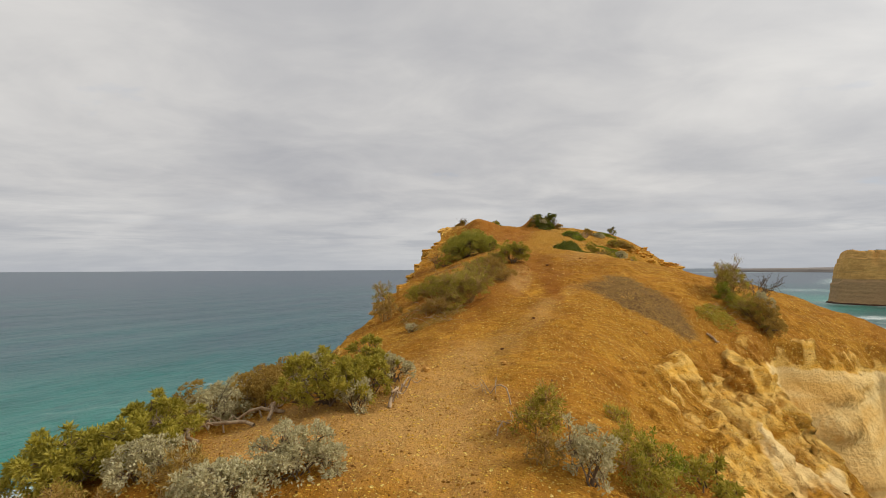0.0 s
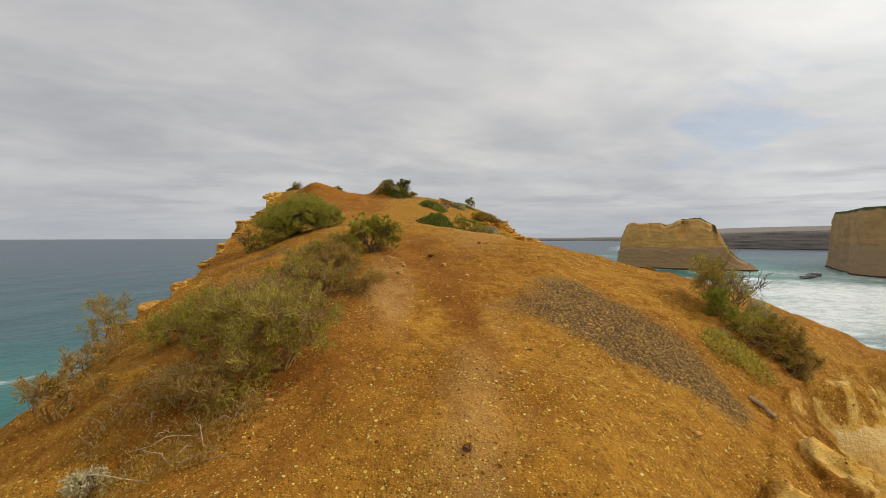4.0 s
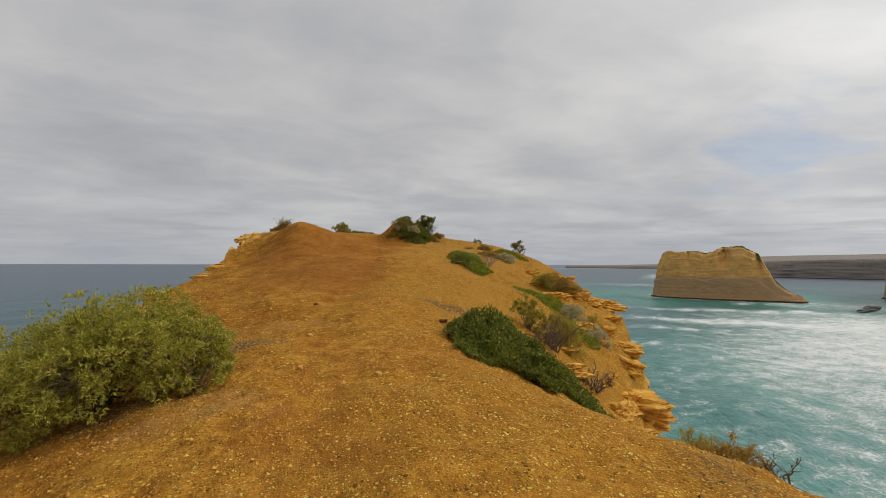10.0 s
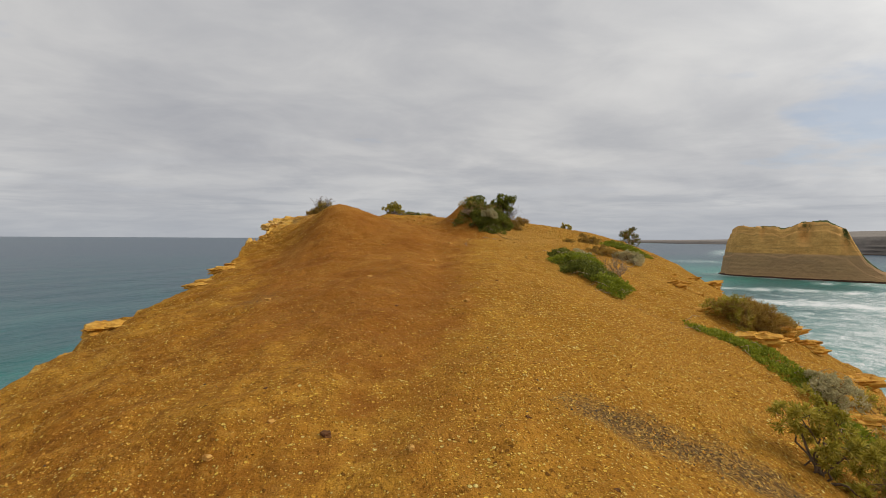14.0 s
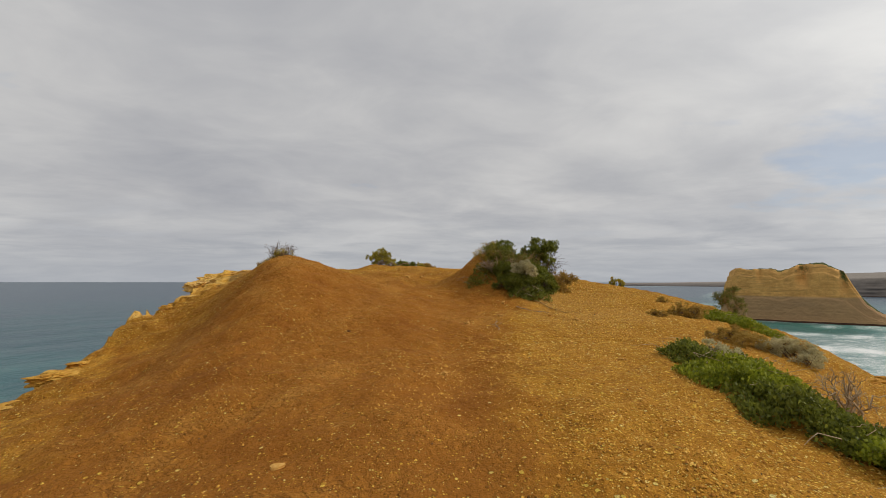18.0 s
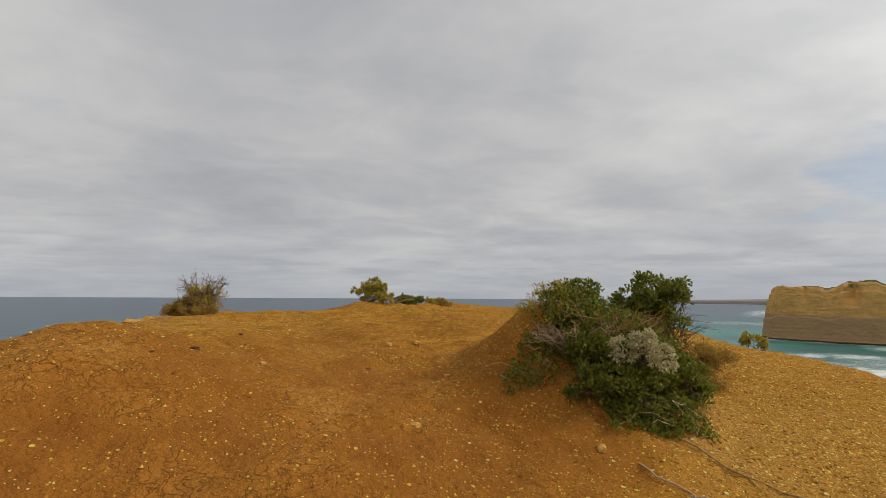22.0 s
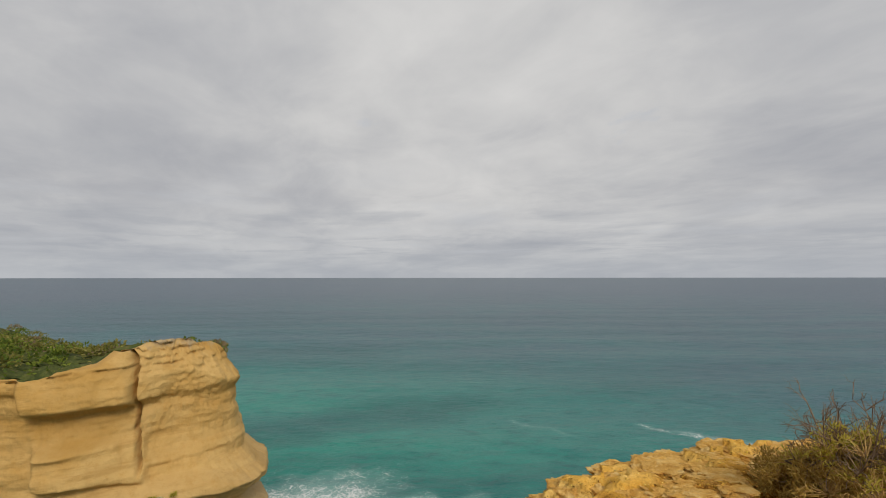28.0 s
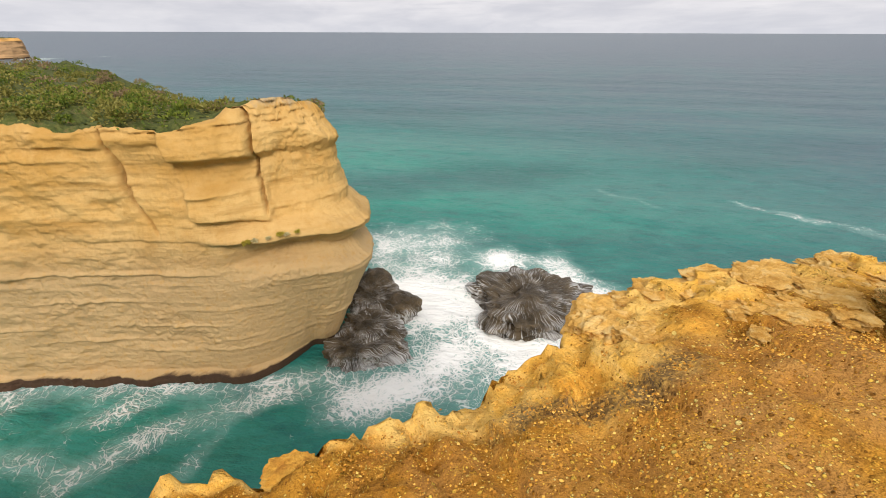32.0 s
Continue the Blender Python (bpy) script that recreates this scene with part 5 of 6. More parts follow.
def carpet(label, x, y, r, ry, turn, h, mat, seed, leaf=1.0, density=1.0, name="groundcover_plant", category="plant", group="", kind="broad"):
    """A low plant that hugs the ground."""
    rng = np.random.RandomState(seed + 91)
    base = foot(x, y)
    root = thing(name, base, label, category, group)
    n = int(1500 * density * r * ry / 0.5 / max(leaf, 0.5))
    a, q = rng.uniform(0, 2 * np.pi, n), np.sqrt(rng.rand(n))
    q = q * (1 + 0.15 * np.sin(3 * a + seed) * q + 0.10 * np.sin(7 * a + 2 * seed))
    u, v = r * q * np.cos(a), ry * q * np.sin(a)
    c, s = math.cos(radians(turn)), math.sin(radians(turn))
    px, py = x + u * c - v * s, y + u * s + v * c
    lump = 0.6 + 1.1 * FIELD.fbm(px * 3.1, py * 3.1, seed * 0.37, 3)
    top = h * np.clip(lump, 0.12, 1.3) * np.clip(1.25 - q ** 2, 0.2, 1)
    pz = top_height(px, py)
    soup, stems = Soup(), Soup()
    for j in range(4):
        at = np.stack([px - x, py - y, pz - base.z + top * rng.uniform(0.35, 1.0, n)], -1) + rng.normal(size=(n, 3)) * np.array([0.022, 0.022, 0.012])
        way = unit(rng.normal(size=(n, 3)) * 0.75 + np.array([0, 0, 0.7]))
        if kind == "broad":
            leaves(soup, at, way, 0.050 * leaf, 0.033 * leaf, rng, 0.05)
        else:
            leaves(soup, at, way, 0.045 * leaf, 0.009 * leaf, rng)
    for k in range(int(26 * r * ry / 0.5) + 6):
        i, j = rng.randint(n, size=2)
        p = np.array([px[i] - x, py[i] - y, pz[i] - base.z + 0.5 * top[i]])
        e = p + np.array([rng.normal() * 0.22, rng.normal() * 0.22, 0.02 + rng.rand() * 0.07])
        tube(stems, bent(p, e, rng, 0.08, 5), 0.005, 0.002, 3)
    part("foliage", soup.mesh("foliage", mat), root)
    part("runner_tangle", stems.mesh("runner_tangle", DEAD_WOOD, True), root)["kind"] = "stuff"
    return root


def dead_bush(label, x, y, r, h, seed, n=16, wood=BARK, thick=0.012, lean=(0, 0), name="dead_bush"):
    """Bare forking twigs."""
    rng = np.random.RandomState(seed + 5)
    base = foot(x, y)
    root = thing(name, base, label, "dead bush")
    fine = Soup()
    for k in range(n):
        a = rng.uniform(0, 2 * np.pi)
        out = r * rng.uniform(0.25, 1.0)
        e = np.array([out * math.cos(a) + lean[0], out * math.sin(a) + lean[1], h * rng.uniform(0.45, 1.0)])
        p = bent(np.array([0.03 * rng.normal(), 0.03 * rng.normal(), -0.03]), e, rng, 0.07, 6)
        main = Soup()
        tube(main, p, thick, thick * 0.35)
        part("branch", main.mesh("branch", wood, True), root)
        for j in range(7):
            s = p[rng.randint(2, 6)]
            f = s + unit(e * 0.7 + rng.normal(size=3) * 0.45 * h) * h * rng.uniform(0.15, 0.42)
            b = bent(s, f, rng, 0.09, 4)
            tube(fine, b, thick * 0.4, thick * 0.15, 3)
            for i in range(3):
                s2 = b[rng.randint(1, 4)]
                tube(fine, bent(s2, s2 + unit(f - s + rng.normal(size=3) * 0.2 * h) * h * rng.uniform(0.06, 0.16), rng, 0.08, 3), thick * 0.2, thick * 0.1, 3)
    part("twig_tangle", fine.mesh("twig_tangle", wood, True), root)["kind"] = "stuff"
    return root


def fallen_branch(label, x, y, length, turn, seed, thick=0.012, lift=0.02, wood=DEAD_WOOD, name="fallen_branch"):
    rng = np.random.RandomState(seed + 3)
    root = thing(name, foot(x, y, 0.0), label, "branch")
    c, s = math.cos(radians(turn)), math.sin(radians(turn))
    main = Soup()

    def lay(p):
        p[:, 2] = top_height(x + p[:, 0], y + p[:, 1]) - root.location.z + thick * 0.6 + lift * np.abs(np.sin(np.linspace(0, 5, len(p))))
        return p

    t = np.linspace(-0.5, 0.5, 9)
    p = np.stack([length * t * c, length * t * s, 0 * t], -1) + rng.normal(size=(9, 3)) * length * 0.035
    p = lay(p)
    tube(main, p, thick, thick * 0.4, 5)
    for k in range(4):
        a = p[rng.randint(2, 8)]
        turn2 = radians(turn + rng.choice((-1, 1)) * rng.uniform(25, 60))
        ln = length * rng.uniform(0.18, 0.4)
        tt = np.linspace(0, 1, 5)
        side = Soup()
        tube(side, lay(np.stack([a[0] + ln * tt * math.cos(turn2), a[1] + ln * tt * math.sin(turn2), 0 * tt], -1)), thick * 0.5, thick * 0.2, 4)
        part("side_twig", side.mesh("side_twig", wood, True), root)
    part("stem", main.mesh("stem", wood, True), root)
    return root


OLIVE = "dense olive-green coastal shrub with upright needle rosettes on sandy soil"
# start of the ridge, seaward side
shrub("yellow-green coastal shrub with twisted stems at the path edge", -1.15, 4.75, 0.62, 0.6, OLIVE_LEAF, "tuft", 1, 0.5, 0.9)
shrub("small silver-grey cushion bush growing through a green shrub", -0.85, 4.55, 0.2, 0.36, GREY_LEAF, "cushion", 2)
shrub("small grey-green cushion bush beside bare roots", -0.55, 5.2, 0.24, 0.34, GREY_LEAF, "cushion", 3, density=0.7)
shrub("olive shrub tuft beside the sandy path", -0.75, 5.0, 0.3, 0.42, OLIVE_LEAF, "tuft", 4)
shrub("brownish grey cushion bush along the brink above the sea", -2.0, 5.35, 0.5, 0.45, DRY_LEAF, "cushion", 5, 0.4)
shrub("grey-green cushion bush along the brink above the sea", -2.45, 5.15, 0.36, 0.42, GREY_LEAF, "cushion", 6, density=0.8)
shrub("dry brown bush on the brink with woody stems", -2.85, 5.0, 0.4, 0.40, DRY_LEAF, "wisp", 7)
shrub("yellow-green shrub leaning over the cliff edge", -2.75, 4.3, 0.55, 0.5, OLIVE_LEAF, "tuft", 8, 0.55)
shrub("yellow-green shrub on the steep flank", -3.2, 3.95, 0.55, 0.5, OLIVE_LEAF, "tuft", 9)
shrub("dry brown bush at the foot of a green shrub", -3.75, 3.4, 0.4, 0.42, DRY_LEAF, "cushion", 10)
shrub("silver-grey cushion bush with round leaf heads", -1.05, 3.35, 0.34, 0.36, GREY_LEAF, "cushion", 11, density=1.2)
shrub("silver-grey cushion bush with round leaf heads", -1.5, 3.05, 0.34, 0.30, GREY_LEAF, "cushion", 12, density=1.2)
shrub("silver-grey cushion bush with round leaf heads", -2.35, 3.75, 0.34, 0.32, GREY_LEAF, "cushion", 13)
shrub("dry brown bush among grey cushion bushes", -1.95, 3.45, 0.34, 0.28, DRY_LEAF, "wisp", 14)
shrub("dry brown bush on the sloping flank", -2.7, 3.2, 0.4, 0.3, DRY_LEAF, "wisp", 15)
for i, (bx, by, ln, tn) in enumerate(((-2.35, 4.7, 1.1, 160), (-2.1, 4.85, 0.9, 175), (-2.55, 4.55, 0.8, 140), (-1.75, 4.95, 0.7, 100), (-0.45, 4.75, 0.5, 70))):
    fallen_branch("bleached twisted root lying over sandy soil", bx, by, ln, tn, 20 + i, 0.02, 0.10)
shrub("brown-grey cushion bush on the brink over the sea", -2.25, 6.15, 0.5, 0.52, DRY_LEAF, "cushion", 180, 0.4)
shrub("silver-green cushion bush on the brink over the sea", -2.65, 5.8, 0.42, 0.5, GREY_LEAF, "cushion", 181, 0.36)
shrub("brown-grey cushion bush on the brink over the sea", -3.05, 5.45, 0.45, 0.5, DRY_LEAF, "cushion", 182, 0.36)
shrub("silver-green cushion bush on the brink over the sea", -1.8, 6.4, 0.34, 0.44, GREY_LEAF, "cushion", 183)
shrub("olive shrub tuft with grey cushions beside the path", -0.9, 5.5, 0.34, 0.5, OLIVE_LEAF, "tuft", 184)
# start, landward side
shrub("open olive-brown bush with a bleached twig", 0.80, 3.85, 0.26, 0.42, OLIVE_LEAF, "wisp", 30, density=2.0, bare=0.26, wood=HEATH_WOOD)
shrub("dry brown bush beside the path", 0.72, 3.4, 0.22, 0.36, DRY_LEAF, "wisp", 31, bare=0.2)
shrub("tall silver-grey cushion bush", 1.0, 3.25, 0.2, 0.5, GREY_LEAF, "cushion", 32, 0.3)
shrub("feathery green bush on the crumbling edge", 1.45, 3.45, 0.32, 0.42, OLIVE_LEAF, "wisp", 33, density=1.6)
shrub("fresh green sprigs in a feathery bush", 1.65, 3.6, 0.24, 0.40, BRIGHT_LEAF, "wisp", 34, density=0.9)
shrub("small green bush hanging at the broken edge", 2.05, 3.65, 0.26, 0.34, OLIVE_LEAF, "tuft", 35)
shrub("small low green bush on bare soil", 1.75, 4.75, 0.16, 0.18, OLIVE_LEAF, "wisp", 36)
fallen_branch("bleached bare twig beside a bush", 0.52, 4.75, 0.45, 130, 37, 0.009, 0.12)
fallen_branch("bleached bare twig on the path", 0.55, 4.1, 0.4, 60, 38, 0.008, 0.05)
# bare curved heath stems left of the path
dead_bush("open heath bush of curved bare brown stems", 0.6, 10.35, 0.75, 0.5, 185, 26, HEATH_WOOD, 0.008)
dead_bush("open heath bush of curved bare brown stems", 0.95, 10.95, 0.55, 0.4, 186, 18, HEATH_WOOD, 0.007)
# shrub clump on the right brink
shrub("fresh bright green bush on the brink", 5.95, 9.85, 0.3, 0.46, BRIGHT_LEAF, "wisp", 40, density=2.4)
shrub("olive bush with bare upper twigs on the brink", 6.25, 10.15, 0.45, 0.80, OLIVE_LEAF, "wisp", 41, bare=0.45)
shrub("grey cushion bush on the brink", 6.85, 9.95, 0.24, 0.34, GREY_LEAF, "cushion", 42)
shrub("dark brown dry bush hanging below the brink", 6.35, 9.25, 0.5, 0.5, DRY_LEAF, "cushion", 43, 0.35)
shrub("dull olive bush at the edge", 6.2, 9.5, 0.42, 0.52, OLIVE_LEAF, "wisp", 44)
dead_bush("dark bare twiggy bush on the brink", 7.2, 10.6, 0.4, 0.6, 45, 10)
carpet("yellow-green creeper on the eroded bank", 5.35, 9.15, 0.5, 0.35, 60, 0.10, OLIVE_LEAF, 46, 0.6, 0.6)
fallen_branch("bleached dead root hanging from the eroded bank", 4.95, 8.35, 0.5, -70, 47, 0.028, 0.05)
# left of the path
shrub("tiny silver-grey cushion plant on bare clay", -0.56, 8.55, 0.13, 0.20, GREY_LEAF, "cushion", 50)
shrub("large dry olive heath bush beside the path", 0.55, 9.25, 0.48, 0.62, OLIVE_LEAF, "wisp", 51, 0.5, 1.6, bare=0.35, wood=HEATH_WOOD)
carpet("low dry brown heath spreading over bare clay", -0.05, 8.6, 0.5, 0.38, 20, 0.16, DRY_LEAF, 141, 0.9, 0.8, kind="needle")
carpet("low dry brown heath spreading over bare clay", -0.45, 9.4, 0.5, 0.4, 60, 0.16, DRY_LEAF, 142, 0.9, 0.8, kind="needle")
shrub("dry brown heath at the foot of a bush", -0.05, 9.1, 0.42, 0.34, DRY_LEAF, "wisp", 52, 0.4, 1.2, bare=0.4, wood=HEATH_WOOD)
shrub("dry brown heath with green sprigs", 0.15, 9.95, 0.55, 0.40, OLIVE_LEAF, "wisp", 53, 0.45, 1.5, bare=0.3, wood=HEATH_WOOD)
shrub("green sprigs in dry heath", 0.2, 8.85, 0.24, 0.24, OLIVE_LEAF, "wisp", 54, density=0.8, bare=0.3, wood=HEATH_WOOD)
shrub("low dry heath with yellow-green tips beside the path", 0.9, 11.0, 0.55, 0.36, DRY_LEAF, "wisp", 55, 0.45, 1.2, bare=0.3)
shrub("sparse yellow-green sprigs in low dry heath", 1.0, 11.0, 0.42, 0.42, OLIVE_LEAF, "tuft", 166, 0.36, 0.45, 0.7, bare=0.3)
shrub("low dry heath with yellow-green tips beside the path", 0.2, 11.6, 0.55, 0.26, DRY_LEAF, "wisp", 167, 0.4, 1.4, bare=0.3)
shrub("low dry heath with yellow-green tips beside the path", 0.5, 10.45, 0.55, 0.34, DRY_LEAF, "wisp", 168, 0.45, 1.2, bare=0.3)
shrub("sparse yellow-green sprigs in low dry heath", 0.55, 10.5, 0.5, 0.46, OLIVE_LEAF, "tuft", 169, 0.4, 0.45, 0.7, bare=0.3)
shrub("rounded olive-green shrub on the path's shoulder", 1.92, 12.65, 0.46, 0.62, OLIVE_LEAF, "tuft", 56, density=1.2, leaf=0.85)
shrub("sparse yellow-olive heath with brown twigs on the slope", 1.42, 12.75, 0.42, 0.34, OLIVE_LEAF, "wisp", 160, 0.4, 1.3, bare=0.35, wood=HEATH_WOOD)
shrub("sparse yellow-olive heath with brown twigs on the slope", 0.95, 12.95, 0.42, 0.30, OLIVE_LEAF, "wisp", 161, 0.4, 1.2, bare=0.4, wood=HEATH_WOOD)
shrub("dry brown heath with a few green tips", 1.3, 12.25, 0.36, 0.26, DRY_LEAF, "wisp", 162, 0.3, 1.2, bare=0.4, wood=HEATH_WOOD)
shrub("dry brown heath with a few green tips", 0.85, 12.45, 0.34, 0.24, DRY_LEAF, "wisp", 163, 0.3, 1.2, bare=0.4, wood=HEATH_WOOD)
shrub("low yellow-olive sprigs among dry heath", 1.1, 12.5, 0.26, 0.26, OLIVE_LEAF, "wisp", 164, density=1.0, bare=0.2, wood=HEATH_WOOD)
shrub("dry twiggy shrub on the brink above the sea", -1.2, 9.9, 0.36, 0.5, DRY_LEAF, "wisp", 57, bare=0.4)
shrub("open wind-bent shrub leaning out over the brink", -1.45, 12.4, 0.42, 0.6, OLIVE_LEAF, "wisp", 58, density=0.7, bare=0.55, lean=(-0.25, 0.05), wood=HEATH_WOOD)
shrub("dry twiggy shrub on the brink above the sea", -1.5, 11.6, 0.35, 0.34, DRY_LEAF, "wisp", 59, bare=0.5, wood=HEATH_WOOD)
shrub(OLIVE, 0.95, 17.95, 1.12, 1.0, SAGE_LEAF, "tuft", 60, 0.95, 1.7, 0.72)
shrub("lower skirt of an olive-green coastal shrub", 1.75, 17.6, 0.42, 0.5, SAGE_LEAF, "tuft", 61, 0.4, 1.0, 0.95)
shrub("small grey bush behind an olive shrub", 1.55, 18.75, 0.24, 0.36, GREY_LEAF, "cushion", 62)
dead_bush("bare grey twigs on the seaward edge", -0.2, 17.9, 0.4, 0.6, 63, 9)
shrub("yellow-green shrub on the seaward edge", 0.1, 17.35, 0.38, 0.36, OLIVE_LEAF, "tuft", 64)
shrub("dry yellow-brown heath round a green shrub", 1.25, 12.0, 0.5, 0.42, DRY_LEAF, "wisp", 65, 0.45, 1.3)
shrub("yellow-green heath round a green shrub", 1.35, 11.95, 0.34, 0.22, OLIVE_LEAF, "wisp", 66, 0.3, 0.8, bare=0.3)
shrub("yellow-olive heath on the slope", 0.6, 11.9, 0.5, 0.32, OLIVE_LEAF, "tuft", 67, 0.4, 0.4, 0.7)
shrub("dry brown low heath bush beside the sandy track", 1.5, 10.85, 0.32, 0.24, DRY_LEAF, "wisp", 68, 0.4, 1.1)
shrub("olive-brown heath on the slope above the sea", -0.3, 10.9, 0.6, 0.4, OLIVE_LEAF, "wisp", 69, 0.6, 1.0)
# right flank
carpet("dark green glossy ground-hugging bush on gravel", 5.58, 18.98, 1.02, 0.92, -40, 0.42, DARK_LEAF, 70, 0.85, 3.8)
shrub("olive wind-bent shrub above a dead thicket", 6.8, 21.1, 0.42, 0.62, OLIVE_LEAF, "tuft", 72, bare=0.1, lean=(0.1, 0.0))
shrub("olive wind-bent shrub on the brink", 7.5, 20.9, 0.45, 0.6, OLIVE_LEAF, "wisp", 73, density=1.8, bare=0.2)
dead_bush("dry grey-brown tangle of dead twigs", 7.0, 20.4, 0.45, 0.48, 74, 22)
dead_bush("dry grey-brown tangle of dead twigs on the flank", 7.3, 19.7, 0.5, 0.34, 75, 20)
carpet("bright green succulent creeper along the flank", 8.45, 23.4, 0.9, 0.36, 112, 0.14, BRIGHT_LEAF, 76, 0.7, 1.3)
carpet("bright green succulent creeper along the flank", 8.4, 21.9, 0.5, 0.3, 110, 0.14, BRIGHT_LEAF, 77, 0.7, 1.2)
shrub("brown-olive windswept bush on the brink", 9.5, 24.6, 0.62, 0.58, DRY_LEAF, "wisp", 78, 0.5, 2.4)
shrub("olive windswept bush on the brink", 9.2, 24.7, 0.42, 0.5, OLIVE_LEAF, "wisp", 79, density=1.6)
shrub("grey cushion bush on the brink", 8.7, 22.6, 0.34, 0.34, GREY_LEAF, "cushion", 80)
shrub("grey cushion bush on the brink", 8.9, 21.9, 0.3, 0.3, GREY_LEAF, "cushion", 81)
shrub("dull olive bush on the brink", 9.3, 22.6, 0.3, 0.3, OLIVE_LEAF, "wisp", 82)
shrub("round brown bush on the gravel brink", 7.75, 13.0, 0.15, 0.20, DRY_LEAF, "cushion", 83, density=2.5)
dead_bush("dark bare twig at the brink", 8.3, 17.2, 0.3, 0.35, 84, 6)
shrub("olive wind-bent bush hanging at the gravel brink", 8.0, 18.25, 0.34, 0.95, OLIVE_LEAF, "wisp", 86, 0.3, 1.8, bare=0.2, wood=HEATH_WOOD)
shrub("low brown bush hanging at the gravel brink", 7.5, 17.45, 0.42, 0.55, DRY_LEAF, "wisp", 85, 0.34, 2.0)
shrub("low brown bush hanging at the gravel brink", 7.05, 16.75, 0.36, 0.38, DRY_LEAF, "wisp", 87, 0.3, 1.6)
dead_bush("bare grey twig at the gravel brink", 6.75, 16.1, 0.22, 0.34, 88, 5)
# green strip further up
for i, (sx, sy, a, b, tn, sm) in enumerate(((7.8, 27.75, 0.55, 0.5, 60, DARK_LEAF), (7.55, 27.0, 0.6, 0.55, 75, BRIGHT_LEAF), (7.4, 26.2, 0.6, 0.5, 80, DARK_LEAF), (7.45, 25.5, 0.45, 0.34, 70, BRIGHT_LEAF))):
    carpet("green leafy creeper mat spilling down the gravel slope", sx, sy, a, b, tn, 0.22, sm, 90 + i, 0.8, 1.8)
shrub("grey cushion bush at the head of a creeper mat", 8.05, 27.9, 0.3, 0.3, GREY_LEAF, "cushion", 95)
shrub("grey-brown cushion bush on the slope", 9.5, 30.3, 0.34, 0.26, DRY_LEAF, "cushion", 96)
carpet("bright green creeper on the crest", 10.6, 30.5, 0.75, 0.3, -35, 0.16, BRIGHT_LEAF, 97, 0.7, 1.5)
shrub("grey-brown cushion bush on the flank", 9.6, 28.4, 0.4, 0.28, GREY_LEAF, "cushion", 98)
shrub("brown cushion bush on the flank", 9.0, 28.7, 0.36, 0.26, DRY_LEAF, "cushion", 99)
dead_bush("bleached dead twig thicket on the slope", 8.15, 26.5, 0.4, 0.32, 100, 14, DEAD_WOOD)
# small windswept tree
shrub("small windswept tree with a round leafy crown", 11.6, 31.7, 0.28, 0.62, DARK_LEAF, "wisp", 101, bare=0.3, density=3.0, name="small_tree", category="tree")
shrub("small leaning olive shrub on the crest", 11.0, 35.0, 0.26, 0.36, OLIVE_LEAF, "tuft", 102, lean=(-0.15, 0))
shrub("small brown tuft on gravel", 9.9, 31.6, 0.14, 0.12, DRY_LEAF, "cushion", 103)
shrub("small brown tuft on gravel", 8.8, 30.2, 0.16, 0.12, DRY_LEAF, "cushion", 104)
# the mound
shrub("dense dark green glossy bush covering the soil mound", 6.95, 32.05, 0.74, 0.40, DARK_LEAF, "broad", 110, 0.6, 2.2, 0.75)
shrub("dense dark green glossy bush at the foot of the mound", 6.8, 31.62, 0.55, 0.5, DARK_LEAF, "broad", 111, 0.42, 2.0, 0.75)
shrub("dense dark green glossy bush at the foot of the mound", 7.25, 31.85, 0.48, 0.46, DARK_LEAF, "broad", 172, 0.42, 1.8, 0.75)
carpet("sparse dark green sprigs on the mound's flank", 6.1, 31.85, 0.28, 0.2, 20, 0.18, DARK_LEAF, 112, 0.7, 1.0)
carpet("dark green trailing skirt of a bush on gravel", 6.9, 31.3, 0.4, 0.22, 0, 0.2, DARK_LEAF, 173, 0.7, 1.6)
shrub("dry twiggy heath on top of the mound", 6.45, 32.2, 0.42, 0.24, OLIVE_LEAF, "wisp", 113, bare=0.45, wood=HEATH_WOOD)
dead_bush("tangle of dead branches on the mound", 6.45, 31.85, 0.42, 0.27, 114, 34, DEAD_WOOD, 0.009)
dead_bush("tangle of brown dead branches on the mound", 6.75, 31.9, 0.6, 0.42, 115, 30, HEATH_WOOD, 0.008)
shrub("pale silver cushion bush on the mound", 6.84, 31.42, 0.24, 0.32, GREY_LEAF, "cushion", 116, density=1.8, z=3.93)
shrub("windswept dark green shrub standing over the mound", 7.5, 32.5, 0.34, 0.86, DARK_LEAF, "wisp", 117, bare=0.1, density=1.2, leaf=1.1, lean=(0.2, 0.1))
shrub("leafy crown of a windswept shrub over the mound", 7.52, 32.45, 0.40, 0.66, DARK_LEAF, "broad", 174, 0.34, 1.2, lean=(0.24, 0), z=4.18)
dead_bush("brown twigs under a windswept shrub", 7.55, 32.45, 0.35, 0.70, 145, 20, BARK, 0.009, (0.2, 0.0))
shrub("brown dry bush beside the mound", 8.0, 32.4, 0.42, 0.42, DRY_LEAF, "wisp", 118, density=1.6)
fallen_branch("bare root running down onto the gravel", 7.15, 30.72, 1.0, -62, 119, 0.009, 0.02, HEATH_WOOD)
fallen_branch("bare root running down onto the gravel", 6.60, 30.52, 0.7, -80, 120, 0.008, 0.02)
fallen_branch("thin bare twig on the soil", 5.70, 29.42, 0.3, 80, 121, 0.007, 0.02)
